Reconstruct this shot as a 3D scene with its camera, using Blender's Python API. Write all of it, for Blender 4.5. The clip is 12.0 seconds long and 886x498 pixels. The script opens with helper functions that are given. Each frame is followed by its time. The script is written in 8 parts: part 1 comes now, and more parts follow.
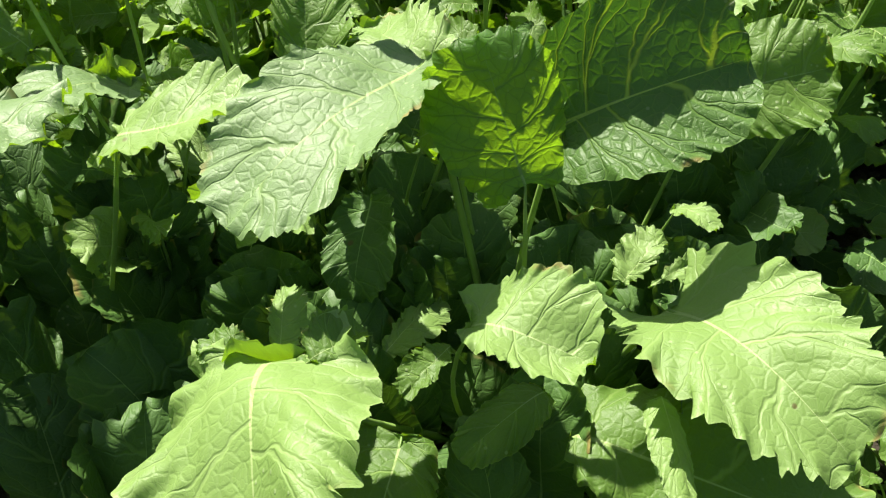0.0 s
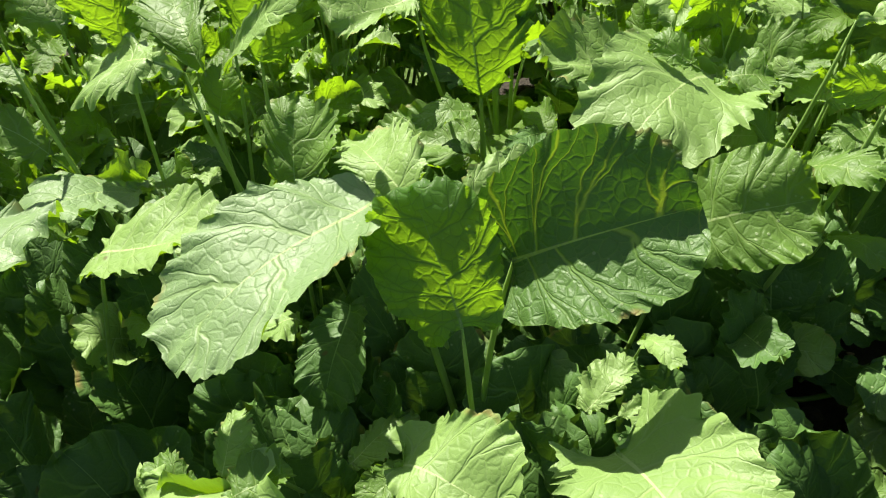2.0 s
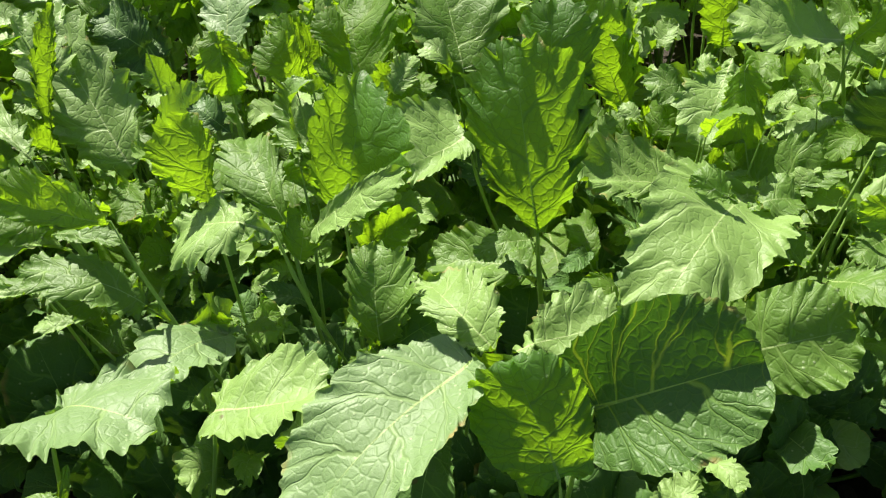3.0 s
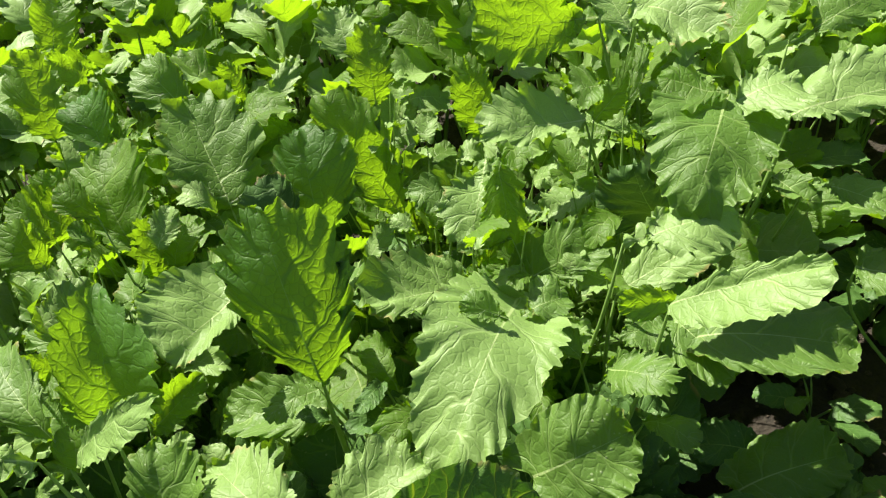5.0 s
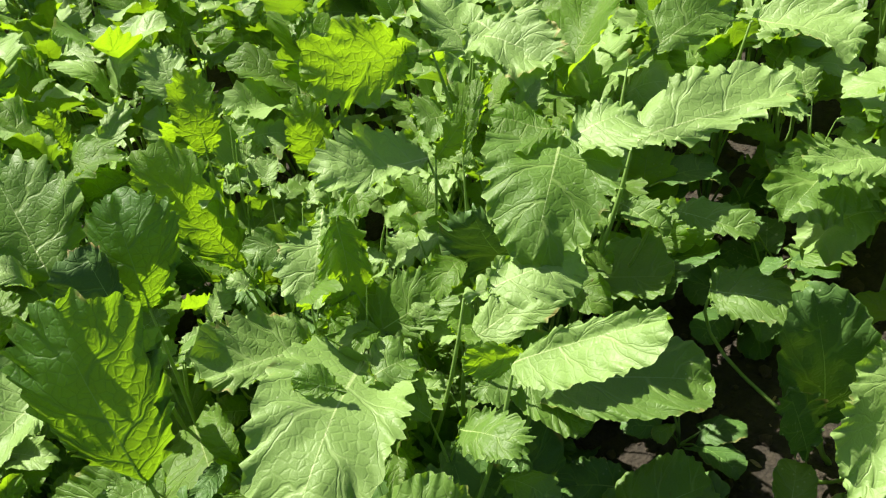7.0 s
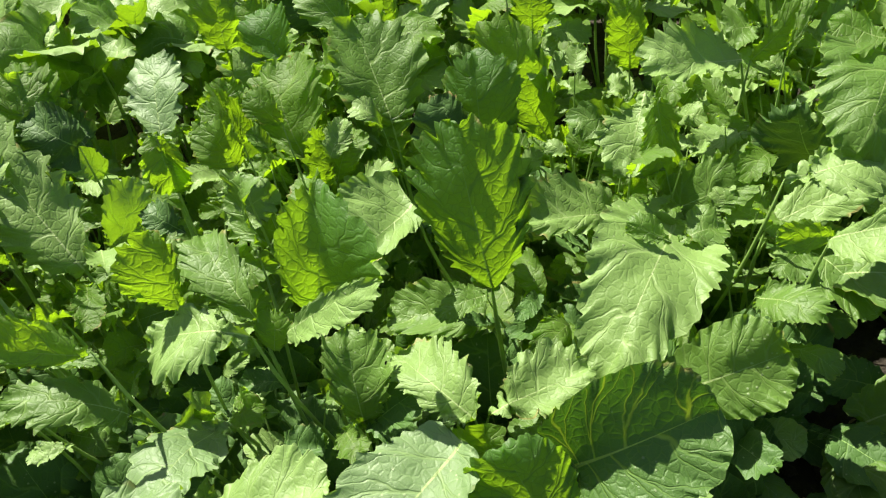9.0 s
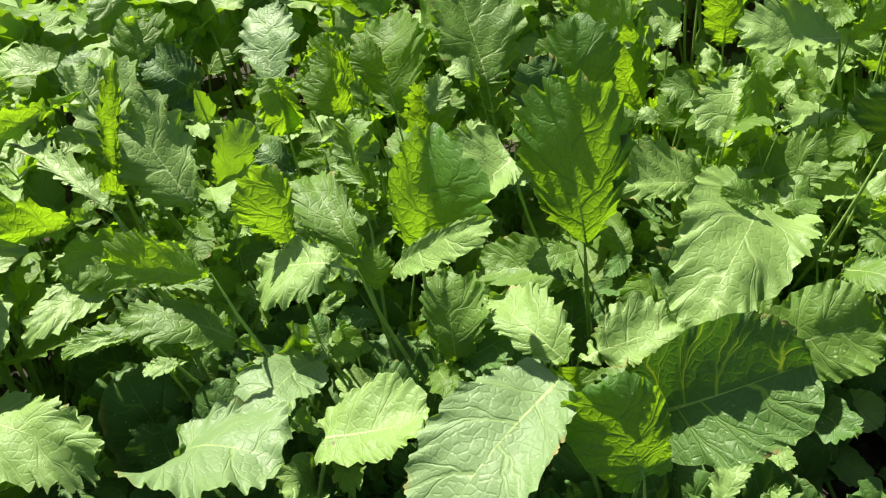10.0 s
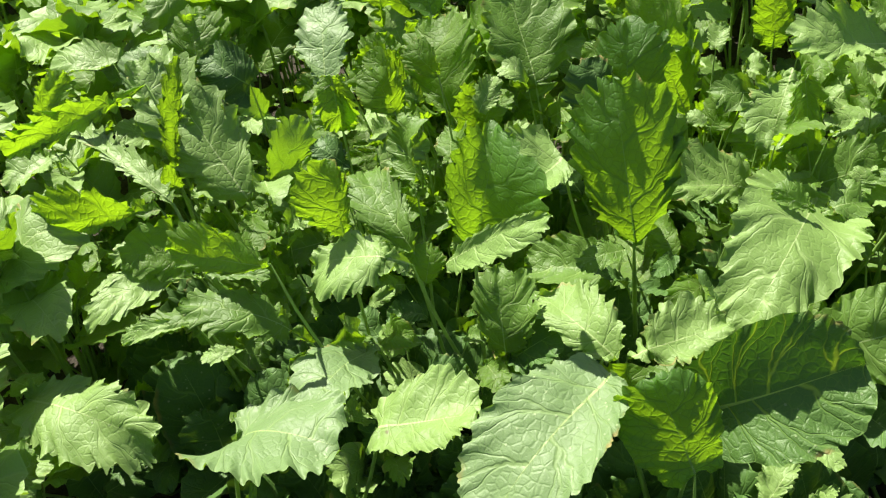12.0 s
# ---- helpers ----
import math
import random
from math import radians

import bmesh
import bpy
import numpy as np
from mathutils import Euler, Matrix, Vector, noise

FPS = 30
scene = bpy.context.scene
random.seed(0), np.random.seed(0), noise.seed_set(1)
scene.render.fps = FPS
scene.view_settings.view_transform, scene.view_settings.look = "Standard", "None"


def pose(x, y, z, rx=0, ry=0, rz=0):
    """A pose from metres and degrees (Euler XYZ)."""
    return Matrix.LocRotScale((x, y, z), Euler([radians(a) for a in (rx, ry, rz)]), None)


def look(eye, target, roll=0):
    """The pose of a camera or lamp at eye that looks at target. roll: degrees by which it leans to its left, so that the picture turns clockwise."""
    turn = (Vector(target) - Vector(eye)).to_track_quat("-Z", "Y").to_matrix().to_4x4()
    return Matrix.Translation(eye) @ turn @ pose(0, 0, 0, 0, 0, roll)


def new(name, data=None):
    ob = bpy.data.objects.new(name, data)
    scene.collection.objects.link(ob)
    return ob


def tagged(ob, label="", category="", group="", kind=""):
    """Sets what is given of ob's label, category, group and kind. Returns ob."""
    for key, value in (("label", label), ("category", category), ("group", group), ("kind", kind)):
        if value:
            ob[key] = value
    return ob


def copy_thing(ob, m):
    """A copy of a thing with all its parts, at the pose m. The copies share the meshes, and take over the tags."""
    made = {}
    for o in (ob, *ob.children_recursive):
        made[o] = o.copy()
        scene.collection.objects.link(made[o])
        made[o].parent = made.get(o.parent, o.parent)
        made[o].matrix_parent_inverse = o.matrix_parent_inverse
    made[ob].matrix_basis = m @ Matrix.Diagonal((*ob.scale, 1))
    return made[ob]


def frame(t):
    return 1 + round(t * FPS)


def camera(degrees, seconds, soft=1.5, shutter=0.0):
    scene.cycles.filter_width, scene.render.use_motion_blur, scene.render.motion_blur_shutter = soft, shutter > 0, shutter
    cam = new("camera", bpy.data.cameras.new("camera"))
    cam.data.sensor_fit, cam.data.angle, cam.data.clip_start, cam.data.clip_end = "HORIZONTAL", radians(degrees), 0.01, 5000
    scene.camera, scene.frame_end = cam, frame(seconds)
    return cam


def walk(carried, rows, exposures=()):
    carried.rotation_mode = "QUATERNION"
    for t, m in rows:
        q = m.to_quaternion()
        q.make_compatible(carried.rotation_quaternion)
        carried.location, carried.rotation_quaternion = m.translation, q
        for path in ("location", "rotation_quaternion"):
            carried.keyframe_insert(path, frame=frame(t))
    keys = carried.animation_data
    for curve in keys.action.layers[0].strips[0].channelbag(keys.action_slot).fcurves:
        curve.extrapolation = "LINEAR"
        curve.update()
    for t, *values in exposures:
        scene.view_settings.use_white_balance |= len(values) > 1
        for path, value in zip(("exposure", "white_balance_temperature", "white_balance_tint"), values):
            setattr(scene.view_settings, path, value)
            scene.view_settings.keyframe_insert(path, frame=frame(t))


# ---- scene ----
cam = camera(54.6, 12.0, 1.3)
METRES, EYE, TILT, LEAN, TURN = 1.0, 0.53, -38.0, 0.0, 0.0
ROWS = [
    (0.0, 0.0, 0.0, 0.0, 0.0, 0.0, 0.0),
    (0.5, 0.0769, -0.0034, -0.0349, 4.81, -1.11, -2.42),
    (1.0, 0.1128, 0.0109, 0.0098, 8.14, -0.43, -2.22),
    (1.5, 0.1251, 0.0123, 0.0509, 8.09, 0.9, -1.24),
    (2.0, 0.0985, -0.0029, 0.0731, 7.63, 0.85, -2.32),
    (2.5, 0.0406, -0.0674, 0.1104, 8.09, 0.61, -2.92),
    (3.0, 0.0366, -0.0761, 0.1693, 6.55, 1.5, 0.59),
    (3.5, 0.082, -0.0479, 0.2162, 1.75, 1.71, 5.85),
    (3.7, 0.1003, -0.0445, 0.2325, -0.49, 1.76, 7.9),
    (5.3, 0.1129, -0.0715, 0.2841, -3.46, 1.16, 12.51),
    (5.5, 0.1112, -0.0703, 0.2888, -3.78, 0.88, 12.9),
    (6.0, 0.1057, -0.061, 0.2945, -4.77, 0.21, 13.87),
    (6.5, 0.1699, -0.0355, 0.3127, -7.64, -0.12, 15.97),
    (6.7, 0.1968, -0.0249, 0.317, -9.38, -0.45, 16.85),
    (8.3, 0.0961, -0.1004, 0.3039, -5.15, -1.41, 11.4),
    (8.5, 0.0603, -0.1069, 0.2886, -3.0, -1.29, 10.5),
    (9.0, 0.0059, -0.122, 0.2734, 0.62, -1.97, 8.16),
    (9.5, -0.0206, -0.1403, 0.2602, 2.38, -2.25, 6.39),
    (10.0, -0.0444, -0.1564, 0.2448, 3.82, -2.45, 4.78),
    (10.5, -0.0565, -0.1758, 0.2443, 4.71, -2.27, 4.11),
    (11.0, -0.0595, -0.184, 0.2446, 5.28, -2.0, 3.97),
    (11.5, -0.0618, -0.1794, 0.2429, 5.53, -1.71, 3.93),
    (12.0, -0.0672, -0.172, 0.2397, 5.63, -2.06, 3.69),
]
walk(cam, [(t, pose(0, 0, EYE, TILT, LEAN, TURN) @ pose(METRES * x, METRES * y, METRES * z, 90 + pitch, roll, yaw)) for t, x, y, z, yaw, pitch, roll in ROWS])


# ---------- world and light ----------
world = bpy.data.worlds.new("sky")
scene.world = world
world.use_nodes = True
wn = world.node_tree.nodes
sky = wn.new("ShaderNodeTexSky")
sky.sky_type, sky.sun_disc = "NISHITA", False
SUN_TO = Vector((-0.33, 0.42, 0.845)).normalized()
sky.air_density, sky.dust_density, sky.ozone_density = 1.0, 2.0, 0.9
sky.sun_elevation = math.asin(SUN_TO.z)
sky.sun_rotation = math.atan2(SUN_TO.x, SUN_TO.y)
world.node_tree.links.new(sky.outputs[0], wn["Background"].inputs[0])
wn["Background"].inputs[1].default_value = 0.045
sun = new("sun", bpy.data.lights.new("sun", "SUN"))
sun.data.energy, sun.data.angle, sun.data.color = 5.0, radians(0.55), (1.0, 0.96, 0.82)
scene.view_settings.exposure = 1.31
sun.matrix_world = look(SUN_TO * 10, (0, 0, 0))


# ---------- materials ----------
def material(name):
    m = bpy.data.materials.new(name)
    m.use_nodes = True
    m.node_tree.nodes.clear()
    return m, m.node_tree.nodes, m.node_tree.links


def maths(ns, ln, op, a, b=None, c=None):
    n = ns.new("ShaderNodeMath")
    n.operation = op
    for i, v in enumerate((a, b, c)):
        if v is None:
            continue
        if isinstance(v, (int, float)):
            n.inputs[i].default_value = v
        else:
            ln.new(v, n.inputs[i])
    return n.outputs[0]


def blend(ns, ln, fac, a, b, kind="MIX"):
    n = ns.new("ShaderNodeMix")
    n.data_type, n.blend_type = "RGBA", kind
    for i, v in ((0, fac), (6, a), (7, b)):
        if isinstance(v, (int, float)):
            n.inputs[i].default_value = v
        elif isinstance(v, tuple):
            n.inputs[i].default_value = (*v, 1)
        else:
            ln.new(v, n.inputs[i])
    return n.outputs[2]


def ramp(ns, ln, fac, lo, hi, a=0.0, b=1.0):
    n = ns.new("ShaderNodeMapRange")
    n.interpolation_type = "SMOOTHSTEP"
    ln.new(fac, n.inputs[0])
    for i, v in enumerate((lo, hi, a, b)):
        n.inputs[i + 1].default_value = v
    return n.outputs[0]


def leaf_material(name, lamina, shade, vein, rib, glow, ribglow, gloss, clear, relief, netglow):
    """Leaf blade: forking side veins off a pale midrib, a net of fine veins, blistered relief, light through the blade."""
    m, ns, ln = material(name)
    uv = ns.new("ShaderNodeUVMap")
    uv.uv_map = "blade"
    sep = ns.new("ShaderNodeSeparateXYZ")
    ln.new(uv.outputs[0], sep.inputs[0])
    obj = ns.new("ShaderNodeTexCoord")
    info = ns.new("ShaderNodeObjectInfo")
    side = maths(ns, ln, "SUBTRACT", sep.outputs[0], 0.5)
    across = maths(ns, ln, "MULTIPLY", maths(ns, ln, "ABSOLUTE", side), 2.0)
    right = maths(ns, ln, "GREATER_THAN", side, 0.0)
    shift = ns.new("ShaderNodeVectorMath")
    shift.operation = "ADD"
    ln.new(obj.outputs["Object"], shift.inputs[0])
    ln.new(maths(ns, ln, "MULTIPLY", info.outputs["Random"], 7.0), shift.inputs[1])
    # wobble of the vein lines, fine and wide
    wob = ns.new("ShaderNodeTexNoise")
    wob.inputs["Scale"].default_value = 62
    ln.new(shift.outputs[0], wob.inputs["Vector"])
    slow = ns.new("ShaderNodeTexNoise")
    slow.inputs["Scale"].default_value, slow.inputs["Detail"].default_value = 17, 1
    ln.new(shift.outputs[0], slow.inputs["Vector"])
    bent = maths(ns, ln, "MULTIPLY_ADD", wob.outputs[0], 0.055, sep.outputs[1])
    bent = maths(ns, ln, "MULTIPLY_ADD", slow.outputs[0], 0.11, bent)
    phase = maths(ns, ln, "MULTIPLY_ADD", bent, 4.6, maths(ns, ln, "MULTIPLY", right, 0.43))
    d = maths(ns, ln, "SUBTRACT", maths(ns, ln, "FRACT", phase), 0.5)
    # each side vein forks twice on its way to the margin
    fork = maths(ns, ln, "MULTIPLY", maths(ns, ln, "MAXIMUM", maths(ns, ln, "SUBTRACT", across, 0.44), 0.0), 0.64)
    branch = maths(ns, ln, "MULTIPLY", maths(ns, ln, "MAXIMUM", maths(ns, ln, "SUBTRACT", across, 0.20), 0.0), 0.52)
    main = maths(ns, ln, "ABSOLUTE", d)
    upper = maths(ns, ln, "ADD", maths(ns, ln, "ABSOLUTE", maths(ns, ln, "SUBTRACT", d, fork)), 0.010)
    lower = maths(ns, ln, "ADD", maths(ns, ln, "ABSOLUTE", maths(ns, ln, "ADD", d, branch)), 0.010)
    off = maths(ns, ln, "MINIMUM", main, maths(ns, ln, "MINIMUM", upper, lower))
    wide = maths(ns, ln, "SUBTRACT", 0.066, maths(ns, ln, "MULTIPLY", across, 0.036))
    sidevein = ramp(ns, ln, maths(ns, ln, "DIVIDE", off, wide), 0.25, 1.0, 1.0, 0.0)
    sidevein = maths(ns, ln, "MULTIPLY", sidevein, maths(ns, ln, "SUBTRACT", 1.0, maths(ns, ln, "MULTIPLY", across, 0.55)))
    midwide = maths(ns, ln, "ADD", maths(ns, ln, "DIVIDE", maths(ns, ln, "SUBTRACT", 0.018, maths(ns, ln, "MULTIPLY", sep.outputs[1], 0.016)), maths(ns, ln, "ADD", sep.outputs[1], 0.10)), 0.006)
    midvein = ramp(ns, ln, maths(ns, ln, "DIVIDE", across, midwide), 0.55, 1.0, 1.0, 0.0)
    # net of cross veins
    warp = ns.new("ShaderNodeVectorMath")
    warp.operation = "MULTIPLY_ADD"
    ln.new(wob.outputs["Color"], warp.inputs[0])
    warp.inputs[1].default_value = (0.007, 0.007, 0.0)
    ln.new(shift.outputs[0], warp.inputs[2])
    net = ns.new("ShaderNodeTexVoronoi")
    net.feature, net.voronoi_dimensions = "DISTANCE_TO_EDGE", "2D"
    net.inputs["Scale"].default_value = 135
    ln.new(warp.outputs[0], net.inputs["Vector"])
    netvein = ramp(ns, ln, net.outputs["Distance"], 0.01, 0.065, 1.0, 0.0)
    fine = ns.new("ShaderNodeTexVoronoi")
    fine.feature, fine.voronoi_dimensions = "DISTANCE_TO_EDGE", "2D"
    fine.inputs["Scale"].default_value = 380
    ln.new(warp.outputs[0], fine.inputs["Vector"])
    finevein = ramp(ns, ln, fine.outputs["Distance"], 0.03, 0.14, 1.0, 0.0)
    big = maths(ns, ln, "MAXIMUM", sidevein, midvein)
    allv = maths(ns, ln, "MAXIMUM", maths(ns, ln, "MULTIPLY", big, 0.60), maths(ns, ln, "MULTIPLY", netvein, 0.15))
    allv = maths(ns, ln, "MAXIMUM", allv, maths(ns, ln, "MULTIPLY", finevein, 0.07))
    # colour
    mott = ns.new("ShaderNodeTexNoise")
    mott.inputs["Scale"].default_value = 22
    mott.inputs["Detail"].default_value = 6
    ln.new(shift.outputs[0], mott.inputs["Vector"])
    tone = maths(ns, ln, "ADD", maths(ns, ln, "MULTIPLY", ramp(ns, ln, mott.outputs[0], 0.3, 0.7), 0.5), maths(ns, ln, "MULTIPLY", info.outputs["Random"], 0.5))
    base = blend(ns, ln, tone, lamina, shade)
    base = blend(ns, ln, allv, base, vein)
    base = blend(ns, ln, maths(ns, ln, "MULTIPLY", midvein, 0.72), base, rib)
    # yellowed and brown worn margin, pale specks
    worn = maths(ns, ln, "MULTIPLY", ramp(ns, ln, across, 0.90, 1.0), ramp(ns, ln, mott.outputs[0], 0.58, 0.70))
    base = blend(ns, ln, worn, base, (0.30, 0.20, 0.07))
    rim = maths(ns, ln, "MULTIPLY", ramp(ns, ln, across, 0.965, 1.0), 0.45)
    base = blend(ns, ln, rim, base, vein)
    speck = ns.new("ShaderNodeTexVoronoi")
    speck.inputs["Scale"].default_value = 130
    ln.new(shift.outputs[0], speck.inputs["Vector"])
    dots = maths(ns, ln, "MULTIPLY", ramp(ns, ln, speck.outputs["Distance"], 0.10, 0.18, 1.0, 0.0), ramp(ns, ln, slow.outputs[0], 0.52, 0.62))
    base = blend(ns, ln, maths(ns, ln, "MULTIPLY", dots, 0.5), base, (0.42, 0.5, 0.27))
    # a few brown bites and spots
    bite = ns.new("ShaderNodeTexVoronoi")
    bite.inputs["Scale"].default_value = 26
    ln.new(warp.outputs[0], bite.inputs["Vector"])
    spots = maths(ns, ln, "MULTIPLY", ramp(ns, ln, bite.outputs["Distance"], 0.035, 0.065, 1.0, 0.0), ramp(ns, ln, mott.outputs[0], 0.52, 0.56))
    base = blend(ns, ln, maths(ns, ln, "MULTIPLY", spots, 0.8), base, (0.10, 0.065, 0.025))
    # relief: the blade swells between all its veins
    cell = maths(ns, ln, "MINIMUM", net.outputs["Distance"], maths(ns, ln, "MULTIPLY", off, 1.3))
    high = ramp(ns, ln, cell, -0.02, 0.22, 0.0, 0.46)
    high = maths(ns, ln, "SUBTRACT", high, maths(ns, ln, "MULTIPLY", sidevein, 1.2))
    high = maths(ns, ln, "SUBTRACT", high, maths(ns, ln, "MULTIPLY", finevein, 0.10))
    high = maths(ns, ln, "ADD", high, maths(ns, ln, "MULTIPLY", mott.outputs[0], 0.5))
    high = maths(ns, ln, "ADD", high, maths(ns, ln, "MULTIPLY", dots, 0.4))
    bump = ns.new("ShaderNodeBump")
    bump.inputs["Strength"].default_value, bump.inputs["Distance"].default_value = 0.60, 0.66 * relief
    ln.new(high, bump.inputs["Height"])
    skin = ns.new("ShaderNodeBsdfPrincipled")
    ln.new(base, skin.inputs["Base Color"])
    ln.new(maths(ns, ln, "MULTIPLY_ADD", mott.outputs[0], 0.22, gloss), skin.inputs["Roughness"])
    skin.inputs["Specular IOR Level"].default_value = 0.40
    ln.new(bump.outputs[0], skin.inputs["Normal"])
    lit = ns.new("ShaderNodeBsdfTranslucent")
    through_col = blend(ns, ln, maths(ns, ln, "MAXIMUM", maths(ns, ln, "MULTIPLY", big, 0.85), maths(ns, ln, "MULTIPLY", netvein, netglow)), glow, ribglow)
    through_col = blend(ns, ln, maths(ns, ln, "MULTIPLY", tone, 0.45), through_col, tuple(0.62 * c for c in glow))
    ln.new(through_col, lit.inputs["Color"])
    ln.new(bump.outputs[0], lit.inputs["Normal"])
    both = ns.new("ShaderNodeMixShader")
    both.inputs[0].default_value = clear
    ln.new(skin.outputs[0], both.inputs[1])
    ln.new(lit.outputs[0], both.inputs[2])
    out = ns.new("ShaderNodeOutputMaterial")
    ln.new(both.outputs[0], out.inputs[0])
    return m


GLOW = (0.36, 0.62, 0.012)
RIB = (0.20, 0.40, 0.012)
MID = leaf_material("leaf_mid_green", (0.116, 0.208, 0.036), (0.076, 0.150, 0.022), (0.26, 0.38, 0.10), (0.40, 0.50, 0.20), GLOW, RIB, 0.40, 0.30, 0.0016, 0.35)
PALE = leaf_material("leaf_pale_green", (0.220, 0.332, 0.098), (0.164, 0.268, 0.064), (0.33, 0.46, 0.16), (0.46, 0.56, 0.24), GLOW, RIB, 0.40, 0.27, 0.0014, 0.30)
# Shaded copy of the leaf green: shade is put into its colour and low glow.
DARK = leaf_material("leaf_shade_dark_green", (0.070, 0.148, 0.030), (0.050, 0.114, 0.020), (0.14, 0.26, 0.05), (0.26, 0.40, 0.12), (0.08, 0.16, 0.008), (0.12, 0.22, 0.012), 0.46, 0.17, 0.0015, 0.07)
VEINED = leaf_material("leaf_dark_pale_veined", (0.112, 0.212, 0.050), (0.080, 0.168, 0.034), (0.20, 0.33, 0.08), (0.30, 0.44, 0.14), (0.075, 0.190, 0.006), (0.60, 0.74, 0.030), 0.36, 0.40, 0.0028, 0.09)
# Whiter, bluer green: the glare of sky and sun is painted into the blade.
GLARE = leaf_material("leaf_glare_green", (0.178, 0.266, 0.112), (0.140, 0.224, 0.084), (0.23, 0.34, 0.11), (0.38, 0.48, 0.18), GLOW, RIB, 0.40, 0.25, 0.0016, 0.25)
YELLOW = leaf_material("leaf_yellow_green", (0.132, 0.230, 0.036), (0.092, 0.176, 0.024), (0.28, 0.40, 0.10), (0.40, 0.50, 0.18), (0.37, 0.62, 0.012), (0.19, 0.35, 0.008), 0.42, 0.50, 0.0020, 0.40)
CUPPED = leaf_material("leaf_dark_sun_through", (0.075, 0.165, 0.030), (0.050, 0.122, 0.018), (0.16, 0.28, 0.06), (0.26, 0.40, 0.12), (0.34, 0.60, 0.014), (0.11, 0.25, 0.006), 0.38, 0.46, 0.0019, 0.45)


def stalk_material():
    m, ns, ln = material("leaf_stalk_green")
    obj = ns.new("ShaderNodeTexCoord")
    info = ns.new("ShaderNodeObjectInfo")
    fib = ns.new("ShaderNodeTexNoise")
    fib.inputs["Scale"].default_value = 160
    ln.new(obj.outputs["Object"], fib.inputs["Vector"])
    base = blend(ns, ln, fib.outputs[0], (0.30, 0.44, 0.13), (0.20, 0.33, 0.07))
    base = blend(ns, ln, maths(ns, ln, "MULTIPLY", info.outputs["Random"], 0.35), base, (0.10, 0.20, 0.035))
    bump = ns.new("ShaderNodeBump")
    bump.inputs["Strength"].default_value, bump.inputs["Distance"].default_value = 0.4, 0.0005
    ln.new(fib.outputs[0], bump.inputs["Height"])
    skin = ns.new("ShaderNodeBsdfPrincipled")
    ln.new(base, skin.inputs["Base Color"])
    ln.new(bump.outputs[0], skin.inputs["Normal"])
    skin.inputs["Roughness"].default_value = 0.42
    lit = ns.new("ShaderNodeBsdfTranslucent")
    lit.inputs["Color"].default_value = (0.38, 0.55, 0.06, 1)
    both = ns.new("ShaderNodeMixShader")
    both.inputs[0].default_value = 0.25
    ln.new(skin.outputs[0], both.inputs[1])
    ln.new(lit.outputs[0], both.inputs[2])
    out = ns.new("ShaderNodeOutputMaterial")
    ln.new(both.outputs[0], out.inputs[0])
    return m


STALK = stalk_material()


def soil_material(name, a, b, c, scale):
    m, ns, ln = material(name)
    obj = ns.new("ShaderNodeTexCoord")
    crumb = ns.new("ShaderNodeTexNoise")
    crumb.inputs["Scale"].default_value, crumb.inputs["Detail"].default_value, crumb.inputs["Roughness"].default_value = scale, 12, 0.7
    ln.new(obj.outputs["Object"], crumb.inputs["Vector"])
    patch = ns.new("ShaderNodeTexNoise")
    patch.inputs["Scale"].default_value, patch.inputs["Detail"].default_value = scale / 9, 4
    ln.new(obj.outputs["Object"], patch.inputs["Vector"])
    grit = ns.new("ShaderNodeTexVoronoi")
    grit.inputs["Scale"].default_value = scale * 3
    ln.new(obj.outputs["Object"], grit.inputs["Vector"])
    base = blend(ns, ln, ramp(ns, ln, crumb.outputs[0], 0.35, 0.65), a, b)
    base = blend(ns, ln, ramp(ns, ln, patch.outputs[0], 0.45, 0.7, 0.0, 0.6), base, c)
    high = maths(ns, ln, "ADD", crumb.outputs[0], maths(ns, ln, "MULTIPLY", grit.outputs["Distance"], 0.35))
    bump = ns.new("ShaderNodeBump")
    bump.inputs["Strength"].default_value, bump.inputs["Distance"].default_value = 1.0, 0.008
    ln.new(high, bump.inputs["Height"])
    skin = ns.new("ShaderNodeBsdfPrincipled")
    ln.new(base, skin.inputs["Base Color"])
    ln.new(bump.outputs[0], skin.inputs["Normal"])
    skin.inputs["Roughness"].default_value = 0.95
    out = ns.new("ShaderNodeOutputMaterial")
    ln.new(skin.outputs[0], out.inputs[0])
    return m


SOIL = soil_material("soil_brown", (0.022, 0.017, 0.011), (0.044, 0.033, 0.021), (0.032, 0.025, 0.017), 60)
CRUMB = soil_material("soil_crumb", (0.052, 0.038, 0.025), (0.090, 0.066, 0.044), (0.066, 0.050, 0.035), 200)
STRAW = soil_material("dry_leaf_tan", (0.300, 0.210, 0.120), (0.420, 0.320, 0.200), (0.220, 0.140, 0.080), 120)


# ---------- ground ----------
def ground_height(x, y):
    far = max(0.0, 1.0 - max(0.0, math.hypot(x - 0.1, y - 0.6) - 1.5) / 3.0)
    h = 0.020 * noise.noise(Vector((x * 3.1, y * 3.1, 0.3))) + 0.012 * noise.noise(Vector((x * 11, y * 11, 1.7)))
    return far * (h + 0.006 * noise.noise(Vector((x * 37, y * 37, 4.2))))


